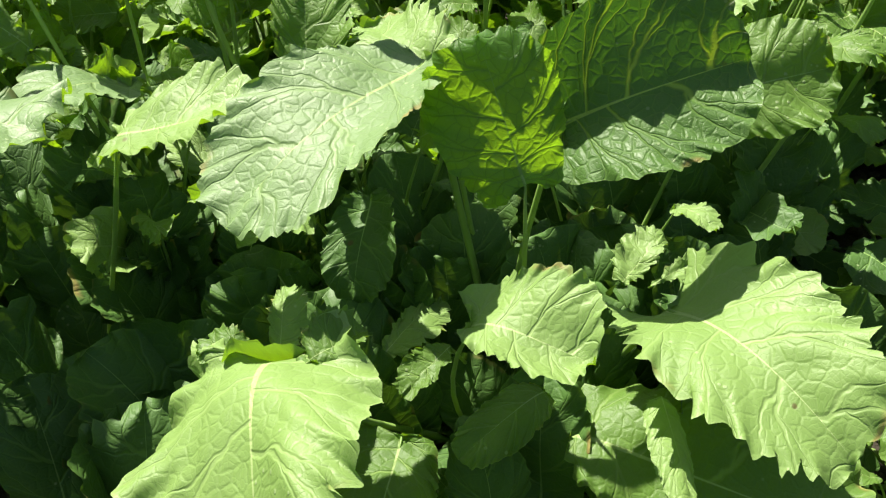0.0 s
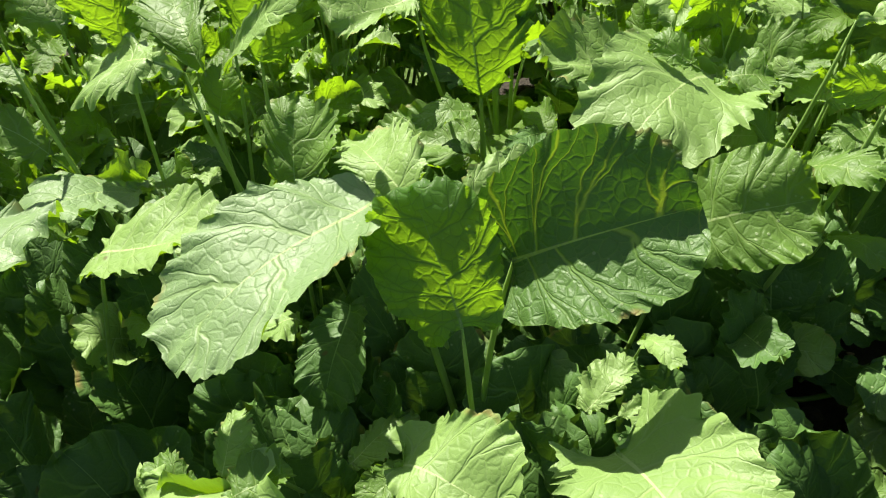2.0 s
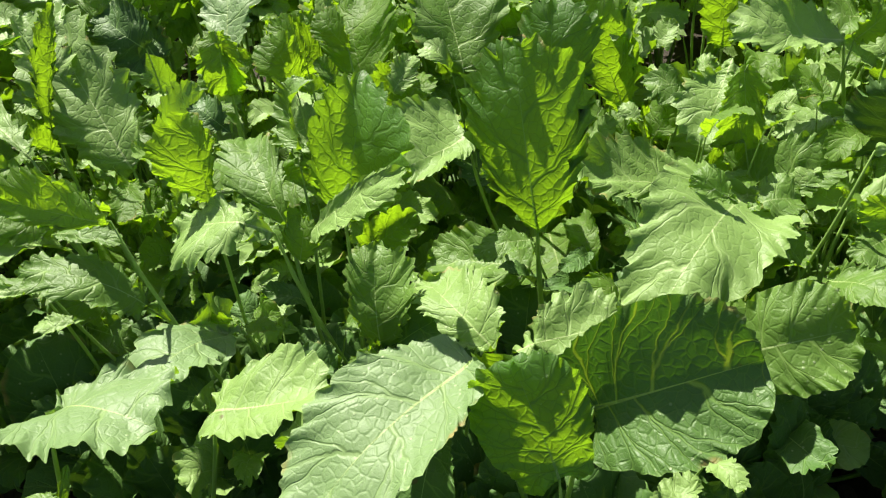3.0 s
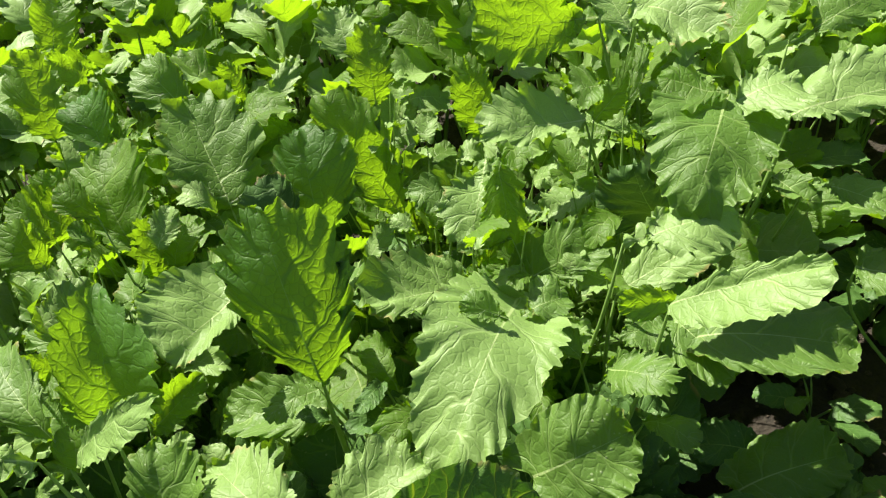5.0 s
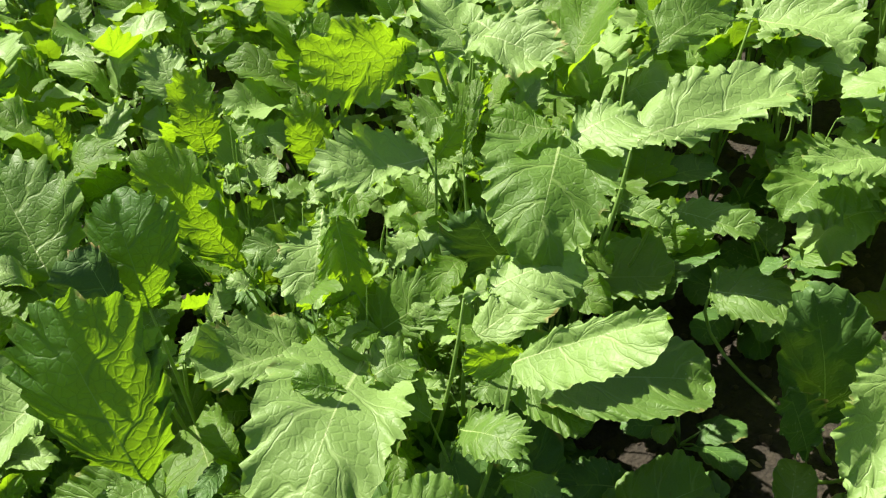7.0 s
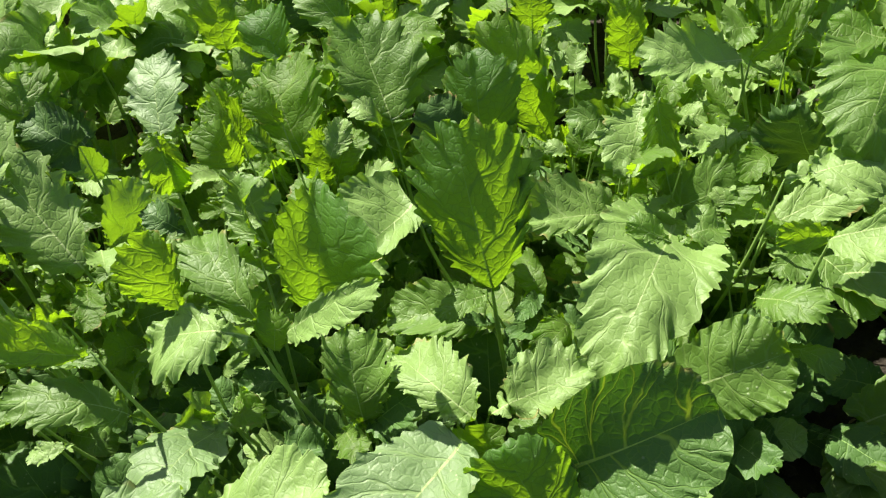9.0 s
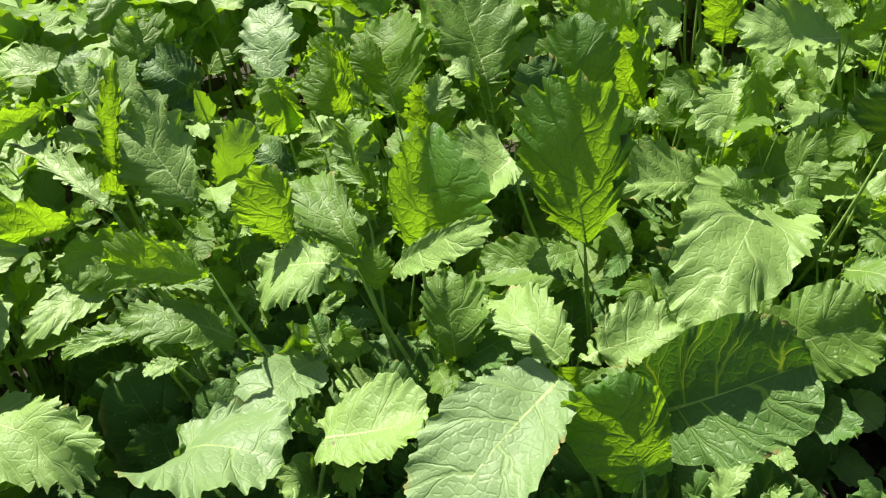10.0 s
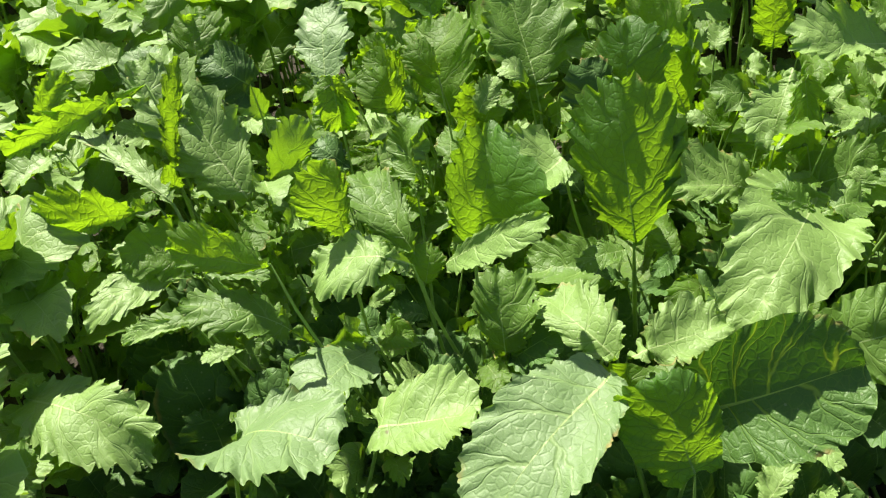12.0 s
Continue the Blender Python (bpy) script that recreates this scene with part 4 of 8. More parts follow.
leaf(p, "c", (-0.202, 0.459, 0.255), (-0.115, 0.448, 0.285), (-0.320, 0.000, 0.950), 0.044, 0.034, cup=0.0, twist=0.0, mat=PALE)
p = plant(-0.461, 0.648, ground_height(-0.461, 0.648), "mustard green plant with toothed mid-green leaves")
PLANTS.append(p)
leaf(p, "s", (-0.372, 0.599, 0.321), (-0.305, 0.588, 0.318), (-0.000, -0.250, 0.968), 0.012, 0.007, stalk=False)
p = plant(0.119, 1.045, ground_height(0.119, 1.045), "mustard green plant with toothed mid-green leaves")
PLANTS.append(p)
leaf(p, "s", (0.112, 1.092, 0.374), (0.111, 1.137, 0.421), (0.000, -0.722, 0.692), 0.032, 0.022, mat=PALE)
leaf(p, "s", (0.131, 1.011, 0.345), (0.137, 1.031, 0.435), (-0.000, -0.975, 0.221), 0.025, 0.024, mat=YELLOW, label="upright yellow-green leaf with sun behind it")
p = plant(0.089, 0.327, ground_height(0.089, 0.327), "mustard green plant with toothed mid-green leaves")
PLANTS.append(p)
leaf(p, "r", (0.126, 0.271, 0.144), (0.176, 0.242, 0.137), (0.000, -0.250, 0.968), 0.009, 0.021, stalk=False)
p = plant(-0.611, 0.575, ground_height(-0.611, 0.575), "mustard green plant with toothed mid-green leaves")
PLANTS.append(p)
leaf(p, "s", (-0.547, 0.531, 0.228), (-0.434, 0.516, 0.190), (0.240, -0.410, 0.880), 0.017, 0.039)
p = plant(0.109, 1.180, ground_height(0.109, 1.180), "mustard green plant with upright glowing yellow-green leaves")
PLANTS.append(p)
leaf(p, "f", (0.030, 1.143, 0.266), (-0.039, 1.142, 0.260), (-0.000, -0.975, 0.221), 0.014, 0.033, mat=YELLOW, label="upright yellow-green leaf with sun behind it")
p = plant(-0.184, 0.628, ground_height(-0.184, 0.628), "mustard green plant with upright glowing yellow-green leaves")
PLANTS.append(p)
leaf(p, "f", (-0.167, 0.611, 0.280), (-0.158, 0.620, 0.317), (-0.000, -0.975, 0.221), 0.018, 0.015, mat=YELLOW, label="upright yellow-green leaf with sun behind it", stalk=False)
p = plant(-0.057, 0.448, ground_height(-0.057, 0.448), "mustard green plant with toothed mid-green leaves")
PLANTS.append(p)
leaf(p, "r", (-0.074, 0.370, 0.158), (-0.098, 0.308, 0.141), (-0.000, -0.250, 0.968), 0.009, 0.021, mat=MID)
p = plant(0.466, 0.961, ground_height(0.466, 0.961), "mustard green plant with dark green shaded leaves")
PLANTS.append(p)
leaf(p, "s", (0.377, 0.950, 0.425), (0.245, 0.965, 0.430), (0.000, -0.970, 0.200), 0.040, 0.045, mat=YELLOW, label="toothed yellow-green leaf with sun behind it")
p = plant(-0.058, 1.471, ground_height(-0.058, 1.471), "mustard green plant with upright glowing yellow-green leaves")
PLANTS.append(p)
leaf(p, "f", (-0.089, 1.450, 0.231), (-0.136, 1.471, 0.324), (-0.000, -0.975, 0.221), 0.038, 0.043, mat=YELLOW, label="upright yellow-green leaf with sun behind it")
p = plant(-0.058, 0.983, ground_height(-0.058, 0.983), "mustard green plant with upright glowing yellow-green leaves")
PLANTS.append(p)
leaf(p, "c", (-0.114, 1.016, 0.336), (-0.206, 1.022, 0.353), (0.000, -0.980, 0.200), 0.045, 0.008, cup=0.0, twist=0.0, mat=YELLOW, label="yellow-green leaf with sun behind it")
PLANTS.append(plant(-0.200, 0.260, ground_height(-0.200, 0.260), "low mustard green plant with shade painted into its leaves"))
PLANTS.append(plant(-0.280, 0.330, ground_height(-0.280, 0.330), "low mustard green plant with shade painted into its leaves"))
PLANTS.append(plant(-0.120, 0.240, ground_height(-0.120, 0.240), "low mustard green plant with shade painted into its leaves"))
PLANTS.append(plant(0.330, 0.430, ground_height(0.330, 0.430), "low mustard green plant with shade painted into its leaves"))
PLANTS.append(plant(0.370, 0.340, ground_height(0.370, 0.340), "low mustard green plant with shade painted into its leaves"))
PLANTS.append(plant(0.300, 0.270, ground_height(0.300, 0.270), "low mustard green plant with shade painted into its leaves"))
PLANTS.append(plant(0.100, 0.220, ground_height(0.100, 0.220), "low mustard green plant with shade painted into its leaves"))
p = plant(-0.251, 0.785, ground_height(-0.251, 0.785), "mustard green plant with upright glowing yellow-green leaves")
PLANTS.append(p)
leaf(p, "s", (-0.250, 0.755, 0.430), (-0.247, 0.744, 0.373), (0.100, -0.970, -0.100), 0.020, 0.020, mat=YELLOW, label="yellow-green leaf with sun behind it")
p = plant(-0.147, 0.880, ground_height(-0.147, 0.880), "mustard green plant with upright glowing yellow-green leaves")
PLANTS.append(p)
leaf(p, "f", (-0.155, 0.850, 0.367), (-0.185, 0.870, 0.399), (0.000, -0.970, 0.200), 0.017, 0.019, mat=YELLOW, label="yellow-green leaf with sun behind it")
p = plant(-0.190, 0.870, ground_height(-0.190, 0.870), "mustard green plant with upright glowing yellow-green leaves")
PLANTS.append(p)
leaf(p, "f", (-0.198, 0.840, 0.356), (-0.229, 0.860, 0.400), (0.100, -0.970, 0.200), 0.015, 0.018, mat=YELLOW, label="yellow-green leaf with sun behind it")
p = plant(-0.351, 0.870, ground_height(-0.351, 0.870), "mustard green plant with toothed mid-green leaves")
PLANTS.append(p)
leaf(p, "r", (-0.363, 0.840, 0.381), (-0.411, 0.860, 0.412), (0.300, -0.900, 0.200), 0.033, 0.030, mat=DARK)
p = plant(-0.453, 0.960, ground_height(-0.453, 0.960), "mustard green plant with upright glowing yellow-green leaves")
PLANTS.append(p)
leaf(p, "s", (-0.454, 0.930, 0.330), (-0.458, 0.980, 0.407), (0.100, -0.970, 0.200), 0.033, 0.036, mat=YELLOW, label="yellow-green leaf with sun behind it")
p = plant(-0.463, 0.870, ground_height(-0.463, 0.870), "mustard green plant with toothed mid-green leaves")
PLANTS.append(p)
leaf(p, "c", (-0.473, 0.840, 0.340), (-0.511, 0.920, 0.399), (0.200, -0.600, 0.750), 0.027, 0.028, mat=GLARE)
p = plant(-0.546, 0.980, ground_height(-0.546, 0.980), "mustard green plant with toothed mid-green leaves")
PLANTS.append(p)
leaf(p, "c", (-0.564, 0.950, 0.369), (-0.637, 0.930, 0.373), (0.000, -0.300, 0.950), 0.012, 0.011, bend=0.12, mat=PALE)
p = plant(-0.597, 0.830, ground_height(-0.597, 0.830), "mustard green plant with upright glowing yellow-green leaves")
PLANTS.append(p)
leaf(p, "s", (-0.588, 0.800, 0.378), (-0.552, 0.820, 0.425), (0.000, -0.970, 0.200), 0.015, 0.017, mat=YELLOW, label="yellow-green leaf with sun behind it")
p = plant(-0.370, 0.605, ground_height(-0.370, 0.605), "mustard green plant with toothed mid-green leaves")
PLANTS.append(p)
leaf(p, "c", (-0.386, 0.575, 0.280), (-0.450, 0.555, 0.278), (0.000, -0.250, 0.970), 0.009, 0.007, bend=0.12, mat=PALE)
p = plant(-0.078, 1.130, ground_height(-0.078, 1.130), "mustard green plant with toothed mid-green leaves")
PLANTS.append(p)
leaf(p, "f", (-0.090, 1.100, 0.337), (-0.138, 1.140, 0.403), (0.100, -0.850, 0.500), 0.033, 0.029, curl=-0.3, mat=MID)
p = plant(-0.163, 1.010, ground_height(-0.163, 1.010), "mustard green plant with toothed mid-green leaves")
PLANTS.append(p)
leaf(p, "f", (-0.166, 0.980, 0.373), (-0.180, 1.020, 0.424), (0.100, -0.970, 0.200), 0.029, 0.030, mat=CUPPED, label="upright leaf, sun through one half")
p = plant(-0.267, 1.280, ground_height(-0.267, 1.280), "mustard green plant with upright glowing yellow-green leaves")
PLANTS.append(p)
leaf(p, "c", (-0.262, 1.250, 0.398), (-0.241, 1.280, 0.456), (0.000, -0.970, 0.200), 0.028, 0.028, mat=YELLOW, label="yellow-green leaf with sun behind it")
p = plant(-0.195, 1.180, ground_height(-0.195, 1.180), "mustard green plant with upright glowing yellow-green leaves")
PLANTS.append(p)
leaf(p, "c", (-0.205, 1.150, 0.391), (-0.243, 1.160, 0.418), (0.000, -0.970, 0.100), 0.020, 0.017, mat=YELLOW, label="yellow-green leaf with sun behind it")
p = plant(0.357, 0.870, ground_height(0.357, 0.870), "mustard green plant with upright glowing yellow-green leaves")
PLANTS.append(p)
leaf(p, "f", (0.366, 0.840, 0.363), (0.403, 0.880, 0.420), (-0.300, -0.950, 0.100), 0.006, 0.008, mat=YELLOW, label="yellow-green leaf with sun behind it")
p = plant(-0.440, 0.700, ground_height(-0.440, 0.700), "mustard green plant with broad pale sunlit leaves")
PLANTS.append(p)
leaf(p, "s", (-0.415, 0.675, 0.250), (-0.487, 0.567, 0.283), (0.100, -0.200, 0.970), 0.022, 0.024, bend=0.2, mat=PALE)
p = plant(0.300, 0.690, ground_height(0.300, 0.690), "mustard green plant with broad pale sunlit leaves")
PLANTS.append(p)
leaf(p, "c", (0.312, 0.712, 0.250), (0.437, 0.730, 0.287), (-0.100, -0.300, 0.950), 0.022, 0.026, bend=0.08, mat=PALE)
p = plant(0.800, 0.880, ground_height(0.800, 0.880), "mustard green plant with broad shaded leaves at the bed's edge")
PLANTS.append(p)
leaf(p, "b", (0.830, 0.862, 0.205), (0.676, 0.772, 0.226), (0.050, -0.350, 0.935), 0.054, 0.048, bend=0.10, mat=MID)
p = plant(0.690, 0.600, ground_height(0.690, 0.600), "mustard green plant with broad pale sunlit leaves")
PLANTS.append(p)
leaf(p, "b", (0.676, 0.566, 0.222), (0.556, 0.502, 0.193), (0.000, -0.450, 0.893), 0.042, 0.040, bend=0.10, mat=PALE)
leaf(p, "s", (0.612, 0.604, 0.062), (0.591, 0.620, 0.160), (0.000, -0.900, 0.400), 0.024, 0.024, mat=DARK)
p = plant(-0.345, 0.385, ground_height(-0.345, 0.385), "mustard green plant with lobes along a broad leaf stalk")
PLANTS.append(p)
leaf(p, "r", (-0.357, 0.385, 0.085), (-0.307, 0.425, 0.239), (0.3, -0.9, 0.3), 0.005, 0.006, mat=MID, stalk=False)
leaf(p, "c", (-0.326, 0.370, 0.143), (-0.315, 0.370, 0.217), (0.1, -0.7, 0.7), 0.014, 0.014, mat=PALE, bend=0.1, rows=64, cols=11)
leaf(p, "s", (-0.314, 0.370, 0.169), (-0.250, 0.350, 0.194), (0, -0.3, 0.95), 0.009, 0.007, mat=PALE, rows=64, cols=11)
leaf(p, "c", (-0.314, 0.410, 0.221), (-0.351, 0.380, 0.211), (0, -0.4, 0.9), 0.014, 0.014, mat=MID, rows=64, cols=11)
leaf(p, "c", (-0.345, 0.375, 0.100), (-0.343, 0.360, 0.151), (0, -0.95, 0.2), 0.013, 0.013, mat=YELLOW, rows=64, cols=11)
for x, y in ((0.500, 0.520), (0.565, 0.560), (0.450, 0.575), (0.600, 0.500)):
    p = plant(x, y, ground_height(x, y), "low mustard seedling on the soil at the bed's edge")
    PLANTS.append(p)
    for k in range(3):
        a = 2.1 * k + 9 * x
        leaf(p, "r", (x + 0.012 * math.cos(a), y + 0.012 * math.sin(a), 0.045), (x + 0.062 * math.cos(a), y + 0.062 * math.sin(a), 0.062), (0.0, -0.25, 0.968), 0.021, 0.021, mat=MID, rows=40, cols=9)


# ---------- smaller leaves of the same plants, below and between ----------
# Front ones take DARK, so the canopy's shade is painted into their colour.
p = PLANTS[0]
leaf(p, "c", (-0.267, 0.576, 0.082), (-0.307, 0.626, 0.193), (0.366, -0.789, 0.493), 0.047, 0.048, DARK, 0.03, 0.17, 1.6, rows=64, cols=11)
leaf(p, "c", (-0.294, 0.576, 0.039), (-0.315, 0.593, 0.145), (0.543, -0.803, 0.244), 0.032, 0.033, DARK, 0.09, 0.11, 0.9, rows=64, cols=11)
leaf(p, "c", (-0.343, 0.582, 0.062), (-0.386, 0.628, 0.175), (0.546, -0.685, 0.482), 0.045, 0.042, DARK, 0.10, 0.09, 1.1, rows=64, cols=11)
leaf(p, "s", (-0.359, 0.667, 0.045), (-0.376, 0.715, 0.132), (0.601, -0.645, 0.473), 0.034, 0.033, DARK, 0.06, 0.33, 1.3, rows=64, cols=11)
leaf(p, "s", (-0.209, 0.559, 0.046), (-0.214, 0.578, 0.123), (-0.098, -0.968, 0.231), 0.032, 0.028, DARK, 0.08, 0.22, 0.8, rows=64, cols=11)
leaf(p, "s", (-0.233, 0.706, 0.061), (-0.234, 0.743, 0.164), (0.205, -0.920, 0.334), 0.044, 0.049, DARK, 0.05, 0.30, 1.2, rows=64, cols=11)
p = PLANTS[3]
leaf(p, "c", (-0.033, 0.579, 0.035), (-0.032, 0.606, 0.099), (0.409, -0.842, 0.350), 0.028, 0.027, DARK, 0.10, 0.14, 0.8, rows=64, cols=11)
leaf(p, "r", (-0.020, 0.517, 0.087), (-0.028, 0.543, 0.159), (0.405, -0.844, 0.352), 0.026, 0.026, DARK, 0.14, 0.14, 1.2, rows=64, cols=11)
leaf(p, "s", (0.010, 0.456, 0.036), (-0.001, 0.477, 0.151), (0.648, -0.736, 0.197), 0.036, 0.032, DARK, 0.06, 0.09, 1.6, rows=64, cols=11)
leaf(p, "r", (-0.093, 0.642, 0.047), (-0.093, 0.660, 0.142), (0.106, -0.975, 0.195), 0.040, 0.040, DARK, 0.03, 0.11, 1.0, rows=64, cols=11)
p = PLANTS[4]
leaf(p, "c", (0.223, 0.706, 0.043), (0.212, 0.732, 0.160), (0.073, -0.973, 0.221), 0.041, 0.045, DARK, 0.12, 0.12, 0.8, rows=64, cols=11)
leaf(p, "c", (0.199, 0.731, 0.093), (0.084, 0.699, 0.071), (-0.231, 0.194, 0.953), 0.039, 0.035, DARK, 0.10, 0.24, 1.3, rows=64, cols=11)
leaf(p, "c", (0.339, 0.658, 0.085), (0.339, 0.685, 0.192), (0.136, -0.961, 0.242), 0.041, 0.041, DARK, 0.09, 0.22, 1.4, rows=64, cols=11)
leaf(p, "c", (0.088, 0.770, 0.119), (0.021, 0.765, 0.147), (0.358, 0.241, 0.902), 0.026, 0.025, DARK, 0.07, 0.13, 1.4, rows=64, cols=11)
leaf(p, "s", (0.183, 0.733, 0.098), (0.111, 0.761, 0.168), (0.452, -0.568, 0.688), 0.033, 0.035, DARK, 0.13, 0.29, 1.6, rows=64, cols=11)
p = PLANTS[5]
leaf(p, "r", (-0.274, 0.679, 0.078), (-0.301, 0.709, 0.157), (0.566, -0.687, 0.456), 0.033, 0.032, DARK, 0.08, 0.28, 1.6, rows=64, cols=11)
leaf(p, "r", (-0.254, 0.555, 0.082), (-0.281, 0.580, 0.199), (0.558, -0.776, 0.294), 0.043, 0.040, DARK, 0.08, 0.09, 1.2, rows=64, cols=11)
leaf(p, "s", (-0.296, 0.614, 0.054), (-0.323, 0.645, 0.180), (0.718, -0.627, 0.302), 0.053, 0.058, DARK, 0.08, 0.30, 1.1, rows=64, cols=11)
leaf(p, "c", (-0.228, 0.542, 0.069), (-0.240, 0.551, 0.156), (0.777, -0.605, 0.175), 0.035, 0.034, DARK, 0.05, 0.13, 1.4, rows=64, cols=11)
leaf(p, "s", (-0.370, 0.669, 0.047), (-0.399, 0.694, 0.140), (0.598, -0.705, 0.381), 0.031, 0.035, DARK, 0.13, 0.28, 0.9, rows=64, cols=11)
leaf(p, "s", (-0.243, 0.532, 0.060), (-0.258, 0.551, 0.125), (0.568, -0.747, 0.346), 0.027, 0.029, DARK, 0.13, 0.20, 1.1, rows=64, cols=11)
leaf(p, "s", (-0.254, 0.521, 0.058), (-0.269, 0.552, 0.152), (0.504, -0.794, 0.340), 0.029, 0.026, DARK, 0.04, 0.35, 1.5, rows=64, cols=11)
leaf(p, "r", (-0.226, 0.738, 0.161), (-0.170, 0.841, 0.203), (-0.406, -0.148, 0.902), 0.046, 0.042, MID, 0.04, 0.09, 1.3, rows=64, cols=11)
p = PLANTS[6]
leaf(p, "c", (0.386, 0.838, 0.072), (0.314, 0.810, 0.120), (0.500, 0.158, 0.851), 0.034, 0.032, MID, 0.09, 0.31, 1.0, rows=64, cols=11)
leaf(p, "r", (0.428, 0.872, 0.037), (0.333, 0.802, 0.075), (0.348, 0.041, 0.937), 0.049, 0.055, MID, 0.14, 0.24, 1.4, rows=64, cols=11)
p = PLANTS[7]
leaf(p, "s", (0.467, 0.558, 0.080), (0.468, 0.459, 0.081), (0.052, 0.014, 0.999), 0.037, 0.034, DARK, 0.10, 0.25, 1.1, rows=64, cols=11)
leaf(p, "r", (0.359, 0.787, 0.080), (0.273, 0.840, 0.075), (-0.244, -0.301, 0.922), 0.035, 0.030, MID, 0.14, 0.11, 1.4, rows=64, cols=11)
p = PLANTS[8]
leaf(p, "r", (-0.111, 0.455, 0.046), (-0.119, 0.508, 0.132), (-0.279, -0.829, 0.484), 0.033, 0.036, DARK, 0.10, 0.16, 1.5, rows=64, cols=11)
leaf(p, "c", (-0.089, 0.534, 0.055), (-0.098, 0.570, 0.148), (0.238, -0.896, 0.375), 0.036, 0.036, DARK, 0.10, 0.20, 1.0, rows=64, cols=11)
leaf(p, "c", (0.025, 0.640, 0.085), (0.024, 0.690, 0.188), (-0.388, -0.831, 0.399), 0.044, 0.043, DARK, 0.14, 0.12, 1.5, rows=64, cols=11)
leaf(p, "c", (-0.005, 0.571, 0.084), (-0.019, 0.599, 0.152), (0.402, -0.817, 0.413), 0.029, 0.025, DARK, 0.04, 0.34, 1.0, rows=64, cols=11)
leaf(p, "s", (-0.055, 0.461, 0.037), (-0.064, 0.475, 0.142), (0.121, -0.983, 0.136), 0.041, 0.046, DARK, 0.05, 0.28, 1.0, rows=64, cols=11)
p = PLANTS[9]
leaf(p, "c", (-0.445, 0.870, 0.092), (-0.480, 0.966, 0.142), (-0.155, -0.500, 0.852), 0.046, 0.041, PALE, 0.10, 0.12, 1.5, rows=64, cols=11)
leaf(p, "s", (-0.325, 0.782, 0.098), (-0.255, 0.812, 0.121), (-0.390, 0.243, 0.888), 0.030, 0.033, MID, 0.11, 0.35, 0.9, rows=64, cols=11)
p = PLANTS[10]
leaf(p, "s", (0.674, 1.060, 0.085), (0.648, 1.133, 0.123), (0.313, -0.345, 0.885), 0.027, 0.030, DARK, 0.10, 0.21, 1.0, rows=64, cols=11)
leaf(p, "s", (0.674, 1.012, 0.111), (0.689, 0.989, 0.167), (-0.389, 0.810, 0.440), 0.024, 0.027, DARK, 0.13, 0.13, 1.2, rows=64, cols=11)
p = PLANTS[11]
leaf(p, "s", (0.259, 0.775, 0.111), (0.330, 0.728, 0.166), (-0.628, -0.030, 0.778), 0.029, 0.026, MID, 0.10, 0.16, 1.4, rows=64, cols=11)
leaf(p, "r", (0.114, 0.698, 0.055), (0.107, 0.721, 0.188), (0.028, -0.985, 0.172), 0.044, 0.050, DARK, 0.03, 0.25, 1.0, rows=64, cols=11)
leaf(p, "c", (0.170, 0.794, 0.114), (0.080, 0.827, 0.095), (-0.241, -0.098, 0.965), 0.032, 0.032, MID, 0.10, 0.24, 1.0, rows=64, cols=11)
p = PLANTS[12]
leaf(p, "s", (-0.063, 0.415, 0.046), (-0.066, 0.430, 0.124), (0.601, -0.780, 0.173), 0.023, 0.024, DARK, 0.13, 0.34, 1.2, rows=64, cols=11)
leaf(p, "c", (-0.019, 0.393, 0.045), (-0.035, 0.428, 0.113), (0.045, -0.878, 0.476), 0.024, 0.025, DARK, 0.10, 0.09, 1.3, rows=64, cols=11)
p = PLANTS[13]
leaf(p, "r", (0.323, 0.705, 0.075), (0.303, 0.716, 0.156), (0.915, -0.299, 0.271), 0.023, 0.027, DARK, 0.13, 0.15, 0.9, rows=64, cols=11)
p = PLANTS[14]
leaf(p, "s", (0.108, 0.402, 0.041), (0.094, 0.448, 0.127), (0.622, -0.648, 0.439), 0.039, 0.044, DARK, 0.13, 0.22, 1.0, rows=64, cols=11)
leaf(p, "r", (0.215, 0.493, 0.073), (0.200, 0.523, 0.134), (0.270, -0.838, 0.475), 0.028, 0.030, DARK, 0.09, 0.26, 0.9, rows=64, cols=11)
leaf(p, "r", (0.190, 0.483, 0.061), (0.191, 0.520, 0.128), (-0.158, -0.858, 0.489), 0.031, 0.028, DARK, 0.07, 0.19, 1.5, rows=64, cols=11)
leaf(p, "c", (0.140, 0.443, 0.046), (0.130, 0.507, 0.157), (-0.060, -0.867, 0.495), 0.047, 0.040, DARK, 0.03, 0.09, 1.1, rows=64, cols=11)
leaf(p, "s", (0.183, 0.551, 0.047), (0.149, 0.569, 0.144), (0.780, -0.507, 0.368), 0.040, 0.043, DARK, 0.12, 0.34, 1.5, rows=64, cols=11)
p = PLANTS[15]
leaf(p, "s", (-0.339, 0.769, 0.130), (-0.387, 0.836, 0.197), (0.380, -0.501, 0.778), 0.033, 0.038, MID, 0.13, 0.24, 1.1, rows=64, cols=11)
leaf(p, "r", (-0.405, 0.574, 0.075), (-0.439, 0.608, 0.192), (0.483, -0.794, 0.370), 0.048, 0.050, DARK, 0.09, 0.25, 0.9, rows=64, cols=11)
p = PLANTS[16]
leaf(p, "s", (0.173, 0.795, 0.088), (0.177, 0.844, 0.141), (-0.153, -0.721, 0.676), 0.020, 0.022, MID, 0.11, 0.33, 1.3, rows=64, cols=11)
